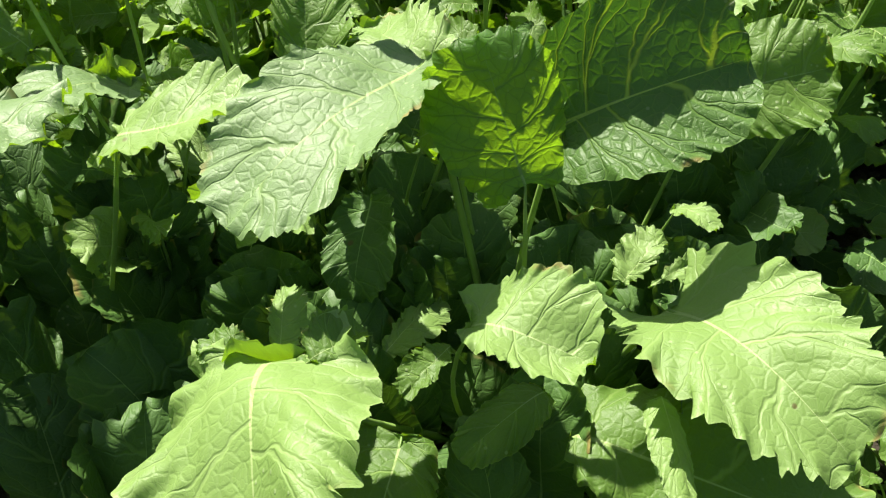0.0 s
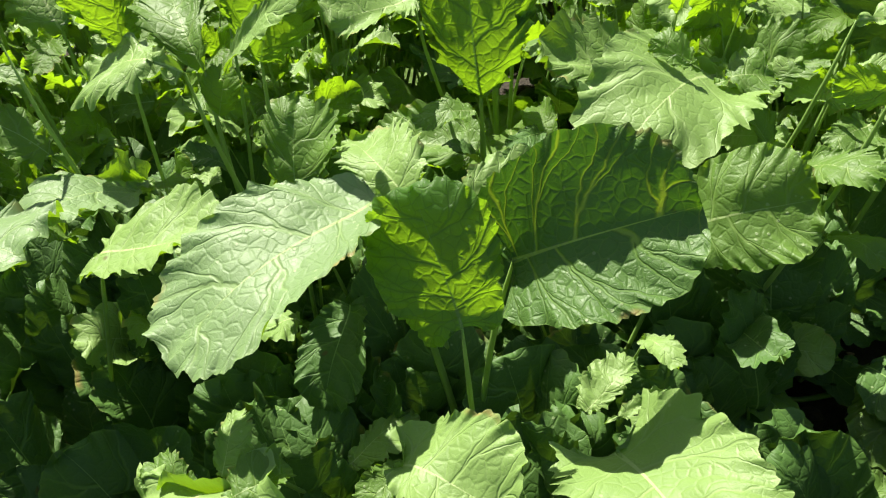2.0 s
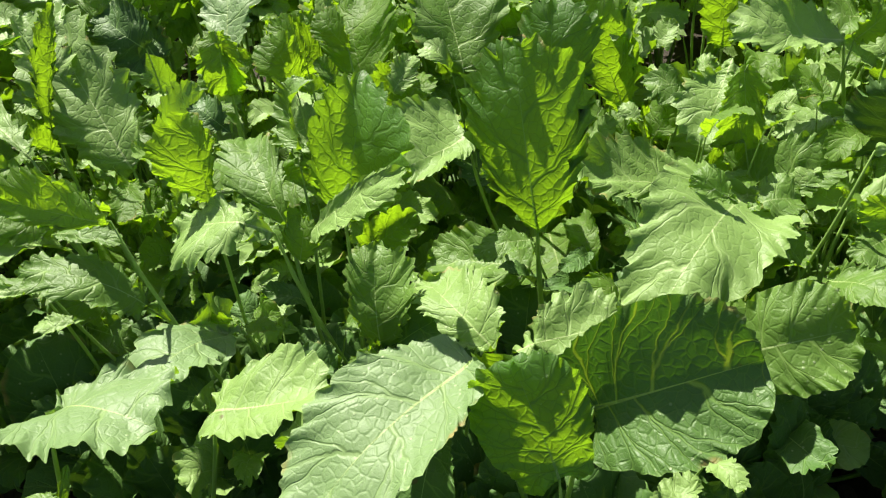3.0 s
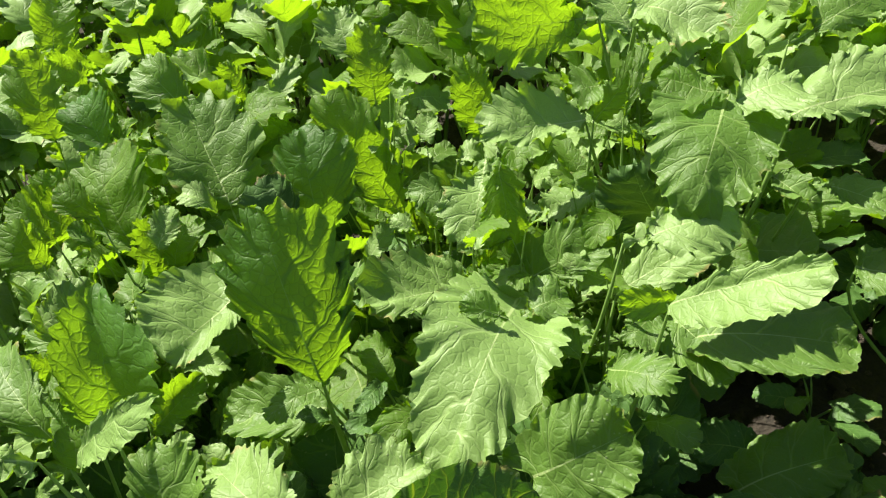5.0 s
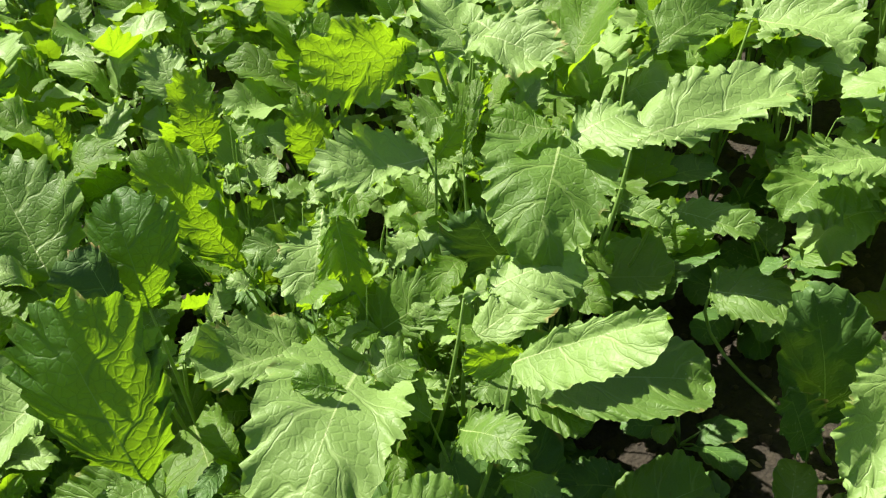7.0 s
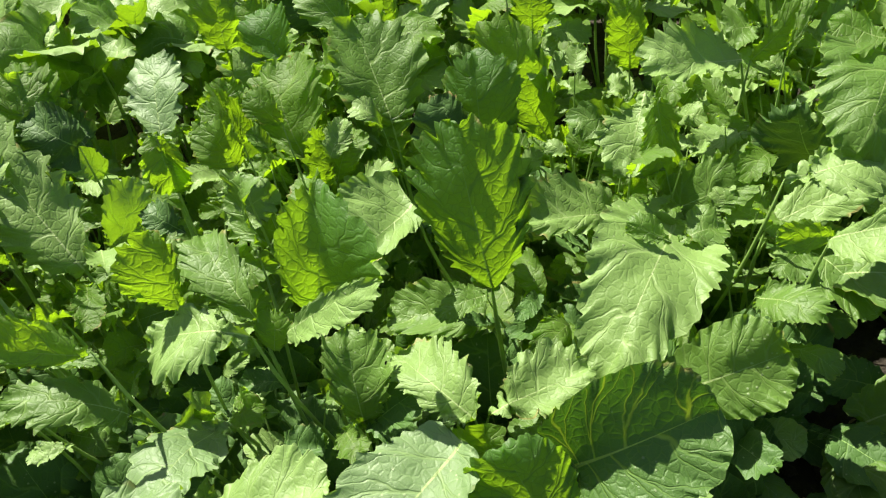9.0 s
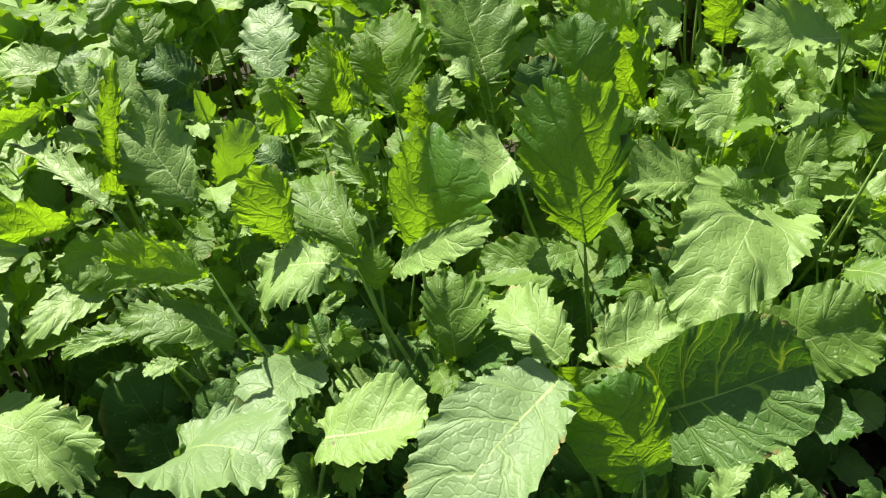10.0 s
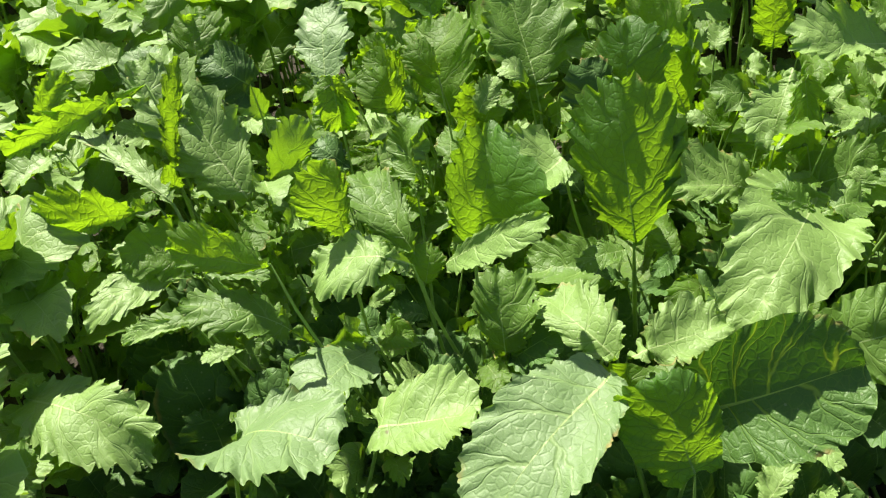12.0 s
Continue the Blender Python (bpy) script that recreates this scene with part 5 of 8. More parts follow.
leaf(p, "r", (0.103, 0.724, 0.099), (0.084, 0.768, 0.181), (0.703, -0.544, 0.458), 0.034, 0.031, DARK, 0.05, 0.13, 1.3, rows=64, cols=11)
leaf(p, "s", (0.069, 0.742, 0.074), (0.043, 0.794, 0.125), (0.401, -0.539, 0.741), 0.029, 0.029, DARK, 0.06, 0.12, 1.1, rows=64, cols=11)
leaf(p, "r", (0.218, 0.721, 0.140), (0.290, 0.712, 0.206), (-0.570, 0.463, 0.678), 0.033, 0.037, YELLOW, 0.10, 0.19, 1.2, rows=64, cols=11)
leaf(p, "c", (0.020, 0.701, 0.067), (-0.036, 0.731, 0.187), (0.745, -0.477, 0.466), 0.037, 0.035, DARK, 0.04, 0.23, 0.8, rows=64, cols=11)
leaf(p, "s", (0.144, 0.648, 0.056), (0.141, 0.664, 0.142), (-0.026, -0.983, 0.182), 0.029, 0.030, DARK, 0.12, 0.11, 1.5, rows=64, cols=11)
leaf(p, "r", (0.132, 0.537, 0.045), (0.113, 0.586, 0.139), (0.208, -0.849, 0.486), 0.037, 0.036, DARK, 0.06, 0.06, 0.8, rows=64, cols=11)
p = PLANTS[17]
leaf(p, "s", (0.092, 0.707, 0.085), (0.092, 0.727, 0.156), (0.404, -0.882, 0.243), 0.022, 0.023, DARK, 0.06, 0.29, 1.6, rows=64, cols=11)
leaf(p, "c", (-0.015, 0.727, 0.169), (-0.091, 0.766, 0.148), (-0.193, 0.143, 0.971), 0.030, 0.028, YELLOW, 0.13, 0.14, 1.1, rows=64, cols=11)
p = PLANTS[18]
leaf(p, "s", (-0.416, 0.867, 0.055), (-0.374, 0.792, 0.035), (-0.196, -0.354, 0.914), 0.034, 0.039, PALE, 0.11, 0.27, 1.3, rows=64, cols=11)
leaf(p, "s", (-0.508, 0.884, 0.104), (-0.582, 0.821, 0.155), (0.542, 0.043, 0.839), 0.033, 0.031, MID, 0.10, 0.07, 1.1, rows=64, cols=11)
leaf(p, "s", (-0.424, 0.803, 0.155), (-0.385, 0.696, 0.192), (0.276, 0.402, 0.873), 0.041, 0.037, YELLOW, 0.05, 0.05, 0.9, rows=64, cols=11)
leaf(p, "r", (-0.543, 1.047, 0.044), (-0.620, 1.085, 0.060), (0.275, 0.170, 0.946), 0.027, 0.027, YELLOW, 0.07, 0.13, 1.6, rows=64, cols=11)
p = PLANTS[19]
leaf(p, "r", (0.093, 0.864, 0.148), (0.092, 0.798, 0.216), (0.191, 0.705, 0.683), 0.028, 0.026, DARK, 0.03, 0.33, 1.4, rows=64, cols=11)
leaf(p, "s", (0.168, 1.044, 0.130), (0.183, 1.146, 0.111), (0.250, 0.139, 0.958), 0.030, 0.029, DARK, 0.07, 0.05, 1.5, rows=64, cols=11)
leaf(p, "c", (0.223, 1.062, 0.093), (0.231, 1.139, 0.184), (-0.048, -0.759, 0.649), 0.042, 0.039, YELLOW, 0.07, 0.13, 1.3, rows=64, cols=11)
p = PLANTS[20]
leaf(p, "c", (0.311, 0.606, 0.069), (0.294, 0.675, 0.184), (-0.197, -0.852, 0.485), 0.043, 0.040, DARK, 0.13, 0.10, 1.0, rows=64, cols=11)
p = PLANTS[21]
leaf(p, "c", (0.096, 0.564, 0.079), (0.064, 0.585, 0.188), (0.848, -0.418, 0.327), 0.034, 0.029, DARK, 0.07, 0.06, 1.3, rows=64, cols=11)
leaf(p, "c", (0.063, 0.579, 0.047), (0.064, 0.618, 0.145), (-0.063, -0.926, 0.371), 0.040, 0.038, DARK, 0.07, 0.29, 1.4, rows=64, cols=11)
leaf(p, "r", (-0.012, 0.648, 0.063), (-0.029, 0.679, 0.137), (0.582, -0.698, 0.418), 0.029, 0.026, DARK, 0.09, 0.06, 1.4, rows=64, cols=11)
leaf(p, "c", (-0.024, 0.744, 0.066), (-0.053, 0.793, 0.161), (0.130, -0.862, 0.489), 0.039, 0.039, PALE, 0.11, 0.31, 1.3, rows=64, cols=11)
leaf(p, "r", (0.056, 0.633, 0.055), (0.048, 0.661, 0.136), (0.368, -0.868, 0.334), 0.029, 0.028, DARK, 0.05, 0.12, 1.5, rows=64, cols=11)
leaf(p, "r", (0.141, 0.558, 0.074), (0.111, 0.573, 0.192), (0.609, -0.752, 0.252), 0.048, 0.051, DARK, 0.13, 0.05, 1.0, rows=64, cols=11)
leaf(p, "c", (0.018, 0.613, 0.049), (-0.007, 0.633, 0.129), (0.915, -0.223, 0.337), 0.031, 0.030, DARK, 0.05, 0.13, 1.0, rows=64, cols=11)
leaf(p, "r", (0.061, 0.605, 0.060), (0.039, 0.619, 0.135), (0.610, -0.724, 0.322), 0.031, 0.033, DARK, 0.04, 0.32, 0.9, rows=64, cols=11)
leaf(p, "c", (0.125, 0.555, 0.085), (0.094, 0.578, 0.167), (0.655, -0.625, 0.425), 0.026, 0.029, DARK, 0.13, 0.27, 1.0, rows=64, cols=11)
p = PLANTS[22]
leaf(p, "r", (0.066, 0.472, 0.062), (0.054, 0.508, 0.142), (0.538, -0.739, 0.407), 0.026, 0.026, DARK, 0.04, 0.12, 1.2, rows=64, cols=11)
p = PLANTS[23]
leaf(p, "c", (0.201, 0.460, 0.058), (0.199, 0.473, 0.140), (-0.131, -0.979, 0.156), 0.026, 0.026, DARK, 0.14, 0.22, 0.9, rows=64, cols=11)
leaf(p, "c", (0.270, 0.561, 0.036), (0.238, 0.589, 0.137), (0.682, -0.622, 0.386), 0.037, 0.041, DARK, 0.11, 0.24, 1.2, rows=64, cols=11)
leaf(p, "r", (0.193, 0.617, 0.055), (0.179, 0.666, 0.169), (0.430, -0.809, 0.401), 0.048, 0.049, DARK, 0.13, 0.22, 1.0, rows=64, cols=11)
p = PLANTS[24]
leaf(p, "c", (0.337, 0.355, 0.035), (0.299, 0.395, 0.143), (0.460, -0.768, 0.445), 0.049, 0.045, DARK, 0.09, 0.19, 1.5, rows=64, cols=11)
leaf(p, "s", (0.276, 0.403, 0.036), (0.237, 0.448, 0.148), (0.720, -0.524, 0.456), 0.038, 0.043, DARK, 0.07, 0.10, 1.3, rows=64, cols=11)
p = PLANTS[25]
leaf(p, "c", (-0.248, 0.615, 0.050), (-0.257, 0.645, 0.137), (0.667, -0.680, 0.305), 0.025, 0.023, DARK, 0.03, 0.11, 1.0, rows=64, cols=11)
leaf(p, "s", (-0.031, 0.631, 0.070), (-0.058, 0.655, 0.145), (0.616, -0.664, 0.424), 0.023, 0.026, DARK, 0.12, 0.08, 0.8, rows=64, cols=11)
leaf(p, "c", (-0.129, 0.593, 0.065), (-0.132, 0.657, 0.193), (0.305, -0.846, 0.437), 0.054, 0.053, DARK, 0.10, 0.28, 1.1, rows=64, cols=11)
leaf(p, "r", (-0.139, 0.559, 0.074), (-0.150, 0.625, 0.197), (-0.132, -0.879, 0.459), 0.051, 0.049, DARK, 0.07, 0.20, 1.6, rows=64, cols=11)
p = PLANTS[26]
leaf(p, "s", (-0.547, 1.164, 0.043), (-0.558, 1.194, 0.101), (0.466, -0.744, 0.479), 0.024, 0.026, YELLOW, 0.06, 0.10, 0.9, rows=64, cols=11)
leaf(p, "r", (-0.476, 1.048, 0.087), (-0.386, 1.018, 0.074), (0.234, 0.323, 0.917), 0.040, 0.036, YELLOW, 0.06, 0.14, 1.4, rows=64, cols=11)
leaf(p, "s", (-0.522, 1.170, 0.048), (-0.520, 1.208, 0.106), (-0.286, -0.797, 0.532), 0.025, 0.026, YELLOW, 0.10, 0.18, 1.6, rows=64, cols=11)
leaf(p, "c", (-0.596, 1.018, 0.120), (-0.660, 0.931, 0.115), (-0.161, 0.058, 0.985), 0.042, 0.037, YELLOW, 0.07, 0.34, 1.0, rows=64, cols=11)
p = PLANTS[27]
leaf(p, "s", (0.295, 0.819, 0.066), (0.176, 0.795, 0.070), (-0.033, 0.331, 0.943), 0.035, 0.030, MID, 0.07, 0.15, 1.5, rows=64, cols=11)
leaf(p, "r", (0.369, 0.833, 0.112), (0.318, 0.801, 0.176), (0.451, 0.604, 0.658), 0.027, 0.029, MID, 0.06, 0.29, 0.9, rows=64, cols=11)
leaf(p, "s", (0.425, 0.971, 0.090), (0.460, 1.040, 0.081), (-0.091, 0.181, 0.979), 0.023, 0.021, DARK, 0.04, 0.31, 1.2, rows=64, cols=11)
leaf(p, "r", (0.314, 0.810, 0.099), (0.274, 0.796, 0.162), (0.848, -0.133, 0.513), 0.028, 0.027, YELLOW, 0.12, 0.07, 1.4, rows=64, cols=11)
leaf(p, "c", (0.455, 0.841, 0.168), (0.563, 0.785, 0.186), (-0.108, 0.119, 0.987), 0.048, 0.043, MID, 0.05, 0.22, 1.1, rows=64, cols=11)
p = PLANTS[28]
leaf(p, "r", (0.030, 0.310, 0.048), (0.014, 0.352, 0.125), (0.469, -0.732, 0.494), 0.026, 0.026, DARK, 0.11, 0.06, 1.6, rows=64, cols=11)
p = PLANTS[29]
leaf(p, "s", (0.215, 0.816, 0.115), (0.162, 0.894, 0.147), (0.288, -0.197, 0.937), 0.031, 0.027, MID, 0.07, 0.17, 1.3, rows=64, cols=11)
leaf(p, "s", (0.308, 0.849, 0.104), (0.328, 0.926, 0.116), (-0.199, -0.093, 0.976), 0.033, 0.035, MID, 0.09, 0.08, 1.3, rows=64, cols=11)
leaf(p, "c", (0.158, 0.873, 0.117), (0.080, 0.889, 0.173), (0.590, 0.051, 0.806), 0.033, 0.036, DARK, 0.07, 0.33, 1.2, rows=64, cols=11)
leaf(p, "c", (0.245, 0.865, 0.074), (0.237, 0.944, 0.112), (-0.321, -0.434, 0.842), 0.034, 0.034, YELLOW, 0.02, 0.13, 0.9, rows=64, cols=11)
p = PLANTS[30]
leaf(p, "s", (-0.230, 0.659, 0.053), (-0.245, 0.667, 0.142), (0.861, -0.474, 0.186), 0.026, 0.023, DARK, 0.06, 0.19, 1.2, rows=64, cols=11)
leaf(p, "s", (-0.353, 0.579, 0.040), (-0.375, 0.603, 0.139), (0.308, -0.906, 0.289), 0.041, 0.042, DARK, 0.07, 0.21, 1.4, rows=64, cols=11)
p = PLANTS[31]
leaf(p, "r", (0.021, 0.523, 0.044), (0.011, 0.566, 0.144), (0.278, -0.873, 0.400), 0.045, 0.043, DARK, 0.11, 0.32, 1.3, rows=64, cols=11)
leaf(p, "c", (-0.052, 0.514, 0.075), (-0.050, 0.558, 0.156), (0.019, -0.882, 0.471), 0.030, 0.030, DARK, 0.12, 0.16, 1.1, rows=64, cols=11)
leaf(p, "c", (0.022, 0.477, 0.082), (0.013, 0.504, 0.173), (-0.017, -0.959, 0.283), 0.034, 0.036, DARK, 0.13, 0.07, 0.9, rows=64, cols=11)
leaf(p, "c", (0.036, 0.464, 0.042), (0.012, 0.514, 0.160), (0.314, -0.850, 0.422), 0.050, 0.043, DARK, 0.07, 0.09, 1.3, rows=64, cols=11)
leaf(p, "c", (0.126, 0.417, 0.037), (0.118, 0.440, 0.111), (0.228, -0.922, 0.314), 0.030, 0.034, DARK, 0.09, 0.11, 1.0, rows=64, cols=11)
p = PLANTS[32]
leaf(p, "s", (-0.140, 1.094, 0.128), (-0.047, 1.075, 0.174), (-0.477, -0.249, 0.843), 0.031, 0.035, YELLOW, 0.13, 0.32, 1.4, rows=64, cols=11)
leaf(p, "r", (-0.279, 1.008, 0.148), (-0.367, 0.975, 0.157), (0.227, -0.359, 0.905), 0.030, 0.028, MID, 0.08, 0.13, 1.4, rows=64, cols=11)
leaf(p, "s", (-0.226, 1.183, 0.080), (-0.311, 1.245, 0.094), (-0.097, -0.343, 0.934), 0.030, 0.032, YELLOW, 0.07, 0.32, 1.0, rows=64, cols=11)
leaf(p, "s", (-0.166, 1.172, 0.128), (-0.134, 1.222, 0.167), (-0.258, -0.487, 0.834), 0.022, 0.025, MID, 0.04, 0.21, 0.8, rows=64, cols=11)
leaf(p, "c", (-0.253, 1.089, 0.108), (-0.352, 1.105, 0.141), (0.213, -0.456, 0.864), 0.039, 0.043, PALE, 0.05, 0.32, 1.5, rows=64, cols=11)
p = PLANTS[34]
leaf(p, "c", (-0.566, 1.173, 0.089), (-0.611, 1.078, 0.073), (-0.354, 0.008, 0.935), 0.040, 0.036, YELLOW, 0.09, 0.29, 1.1, rows=64, cols=11)
leaf(p, "s", (-0.544, 1.088, 0.061), (-0.524, 0.988, 0.128), (0.342, 0.565, 0.751), 0.039, 0.034, YELLOW, 0.06, 0.33, 1.0, rows=64, cols=11)
leaf(p, "s", (-0.479, 1.166, 0.051), (-0.387, 1.102, 0.070), (0.105, 0.417, 0.903), 0.032, 0.033, YELLOW, 0.04, 0.13, 0.9, rows=64, cols=11)
leaf(p, "r", (-0.450, 1.177, 0.075), (-0.390, 1.157, 0.165), (-0.555, 0.654, 0.513), 0.041, 0.041, YELLOW, 0.06, 0.25, 1.5, rows=64, cols=11)
leaf(p, "c", (-0.525, 1.197, 0.041), (-0.498, 1.154, 0.087), (-0.107, 0.699, 0.707), 0.019, 0.020, DARK, 0.05, 0.30, 1.5, rows=64, cols=11)
leaf(p, "s", (-0.523, 1.182, 0.101), (-0.489, 1.120, 0.168), (-0.120, 0.693, 0.711), 0.037, 0.039, YELLOW, 0.10, 0.29, 1.1, rows=64, cols=11)
p = PLANTS[35]
leaf(p, "r", (-0.040, 0.376, 0.044), (-0.055, 0.396, 0.114), (0.224, -0.923, 0.314), 0.029, 0.029, DARK, 0.06, 0.30, 1.2, rows=64, cols=11)
leaf(p, "r", (-0.163, 0.349, 0.039), (-0.221, 0.378, 0.156), (0.893, -0.014, 0.449), 0.053, 0.045, DARK, 0.13, 0.11, 1.1, rows=64, cols=11)
leaf(p, "s", (0.006, 0.444, 0.053), (-0.008, 0.471, 0.118), (0.177, -0.896, 0.406), 0.028, 0.032, DARK, 0.03, 0.34, 0.9, rows=64, cols=11)
leaf(p, "c", (-0.107, 0.411, 0.047), (-0.111, 0.445, 0.145), (0.406, -0.858, 0.314), 0.040, 0.039, DARK, 0.07, 0.27, 1.2, rows=64, cols=11)
leaf(p, "c", (-0.155, 0.353, 0.045), (-0.165, 0.364, 0.133), (0.418, -0.895, 0.156), 0.034, 0.037, DARK, 0.08, 0.22, 1.5, rows=64, cols=11)
leaf(p, "s", (-0.075, 0.405, 0.038), (-0.107, 0.467, 0.148), (0.713, -0.504, 0.487), 0.037, 0.039, DARK, 0.08, 0.11, 1.1, rows=64, cols=11)
leaf(p, "r", (-0.055, 0.400, 0.036), (-0.098, 0.445, 0.138), (0.229, -0.849, 0.476), 0.049, 0.056, DARK, 0.09, 0.10, 0.9, rows=64, cols=11)
p = PLANTS[36]
leaf(p, "s", (0.371, 0.821, 0.089), (0.370, 0.895, 0.085), (0.255, 0.055, 0.966), 0.025, 0.029, DARK, 0.14, 0.34, 1.5, rows=64, cols=11)
p = PLANTS[37]
leaf(p, "r", (-0.187, 0.763, 0.127), (-0.134, 0.819, 0.188), (-0.610, -0.251, 0.751), 0.028, 0.025, YELLOW, 0.04, 0.23, 1.1, rows=64, cols=11)
leaf(p, "c", (-0.101, 0.712, 0.035), (-0.100, 0.742, 0.141), (-0.260, -0.929, 0.265), 0.040, 0.043, DARK, 0.08, 0.32, 1.4, rows=64, cols=11)
leaf(p, "s", (-0.238, 0.740, 0.105), (-0.265, 0.762, 0.158), (0.580, -0.608, 0.542), 0.021, 0.021, PALE, 0.03, 0.16, 1.5, rows=64, cols=11)
leaf(p, "c", (-0.219, 0.652, 0.041), (-0.239, 0.669, 0.121), (0.637, -0.709, 0.303), 0.029, 0.032, DARK, 0.13, 0.09, 1.0, rows=64, cols=11)
leaf(p, "r", (-0.350, 0.733, 0.090), (-0.430, 0.798, 0.145), (0.433, -0.217, 0.875), 0.040, 0.037, PALE, 0.12, 0.18, 1.4, rows=64, cols=11)
p = PLANTS[38]
leaf(p, "r", (-0.050, 0.918, 0.082), (-0.152, 0.900, 0.085), (-0.011, 0.249, 0.968), 0.035, 0.033, DARK, 0.14, 0.28, 1.5, rows=64, cols=11)
leaf(p, "c", (-0.112, 0.814, 0.153), (-0.174, 0.778, 0.171), (-0.017, 0.453, 0.891), 0.025, 0.027, YELLOW, 0.03, 0.33, 0.9, rows=64, cols=11)
leaf(p, "c", (0.047, 0.813, 0.158), (0.067, 0.695, 0.151), (-0.364, -0.110, 0.925), 0.044, 0.044, YELLOW, 0.09, 0.09, 1.1, rows=64, cols=11)
leaf(p, "c", (-0.055, 0.887, 0.144), (-0.107, 0.841, 0.194), (0.643, 0.088, 0.761), 0.025, 0.027, YELLOW, 0.09, 0.21, 1.4, rows=64, cols=11)
p = PLANTS[39]
leaf(p, "r", (0.274, 1.145, 0.083), (0.251, 1.257, 0.090), (-0.150, -0.089, 0.985), 0.034, 0.031, DARK, 0.08, 0.13, 1.5, rows=64, cols=11)
leaf(p, "s", (0.321, 1.048, 0.072), (0.252, 1.023, 0.104), (0.460, -0.171, 0.871), 0.027, 0.030, DARK, 0.11, 0.19, 1.0, rows=64, cols=11)
leaf(p, "s", (0.369, 1.154, 0.112), (0.341, 1.232, 0.138), (-0.105, -0.347, 0.932), 0.029, 0.033, DARK, 0.07, 0.10, 0.8, rows=64, cols=11)
leaf(p, "r", (0.414, 1.175, 0.120), (0.444, 1.245, 0.167), (0.048, -0.568, 0.822), 0.037, 0.035, MID, 0.08, 0.34, 1.6, rows=64, cols=11)
leaf(p, "r", (0.382, 1.079, 0.139), (0.406, 1.116, 0.220), (-0.759, -0.473, 0.448), 0.037, 0.038, MID, 0.10, 0.11, 0.9, rows=64, cols=11)
p = PLANTS[40]
leaf(p, "s", (-0.238, 0.818, 0.095), (-0.347, 0.820, 0.126), (0.274, 0.241, 0.931), 0.045, 0.040, DARK, 0.07, 0.11, 0.9, rows=64, cols=11)
p = PLANTS[43]
leaf(p, "s", (0.097, 1.111, 0.053), (0.046, 1.074, 0.104), (0.621, 0.179, 0.763), 0.033, 0.028, MID, 0.11, 0.35, 0.9, rows=64, cols=11)
leaf(p, "c", (0.134, 1.082, 0.088), (0.115, 1.029, 0.192), (-0.119, 0.893, 0.435), 0.042, 0.041, MID, 0.09, 0.24, 1.2, rows=64, cols=11)
leaf(p, "r", (0.188, 1.070, 0.106), (0.203, 1.001, 0.208), (0.147, 0.833, 0.534), 0.045, 0.043, YELLOW, 0.03, 0.24, 1.6, rows=64, cols=11)
leaf(p, "s", (0.177, 1.150, 0.160), (0.232, 1.195, 0.166), (0.118, -0.269, 0.956), 0.021, 0.022, MID, 0.08, 0.14, 1.1, rows=64, cols=11)
leaf(p, "s", (0.114, 1.031, 0.152), (0.129, 0.968, 0.158), (0.315, 0.166, 0.934), 0.024, 0.024, DARK, 0.11, 0.06, 1.3, rows=64, cols=11)
p = PLANTS[44]
leaf(p, "c", (0.175, 0.439, 0.054), (0.155, 0.478, 0.168), (0.391, -0.847, 0.361), 0.036, 0.035, DARK, 0.09, 0.20, 1.1, rows=64, cols=11)
leaf(p, "c", (0.035, 0.533, 0.081), (0.028, 0.562, 0.158), (0.183, -0.912, 0.367), 0.025, 0.024, DARK, 0.12, 0.33, 1.1, rows=64, cols=11)
leaf(p, "c", (-0.020, 0.461, 0.036), (-0.026, 0.490, 0.112), (0.239, -0.903, 0.357), 0.026, 0.023, DARK, 0.05, 0.07, 1.4, rows=64, cols=11)
leaf(p, "r", (0.095, 0.468, 0.053), (0.078, 0.505, 0.162), (0.315, -0.884, 0.346), 0.037, 0.033, DARK, 0.13, 0.13, 1.0, rows=64, cols=11)
p = PLANTS[45]
leaf(p, "r", (0.562, 1.159, 0.129), (0.619, 1.255, 0.147), (-0.319, 0.017, 0.948), 0.041, 0.039, MID, 0.13, 0.14, 1.0, rows=64, cols=11)
p = PLANTS[46]
leaf(p, "c", (0.617, 0.970, 0.093), (0.698, 1.009, 0.127), (-0.244, -0.291, 0.925), 0.032, 0.030, DARK, 0.12, 0.10, 0.8, rows=64, cols=11)
leaf(p, "s", (0.446, 1.025, 0.126), (0.387, 1.074, 0.135), (0.232, 0.103, 0.967), 0.022, 0.025, DARK, 0.10, 0.20, 1.1, rows=64, cols=11)
leaf(p, "s", (0.612, 0.953, 0.126), (0.642, 0.987, 0.211), (-0.565, -0.684, 0.462), 0.037, 0.041, YELLOW, 0.09, 0.29, 0.9, rows=64, cols=11)
leaf(p, "s", (0.591, 0.952, 0.153), (0.700, 0.926, 0.192), (-0.252, 0.324, 0.912), 0.033, 0.030, DARK, 0.11, 0.16, 0.9, rows=64, cols=11)
p = PLANTS[47]
leaf(p, "s", (-0.184, 0.763, 0.102), (-0.230, 0.722, 0.163), (0.704, 0.227, 0.673), 0.033, 0.035, YELLOW, 0.10, 0.17, 1.2, rows=64, cols=11)
leaf(p, "c", (-0.154, 0.711, 0.082), (-0.181, 0.742, 0.160), (0.693, -0.554, 0.461), 0.036, 0.035, DARK, 0.04, 0.14, 1.3, rows=64, cols=11)
p = PLANTS[48]
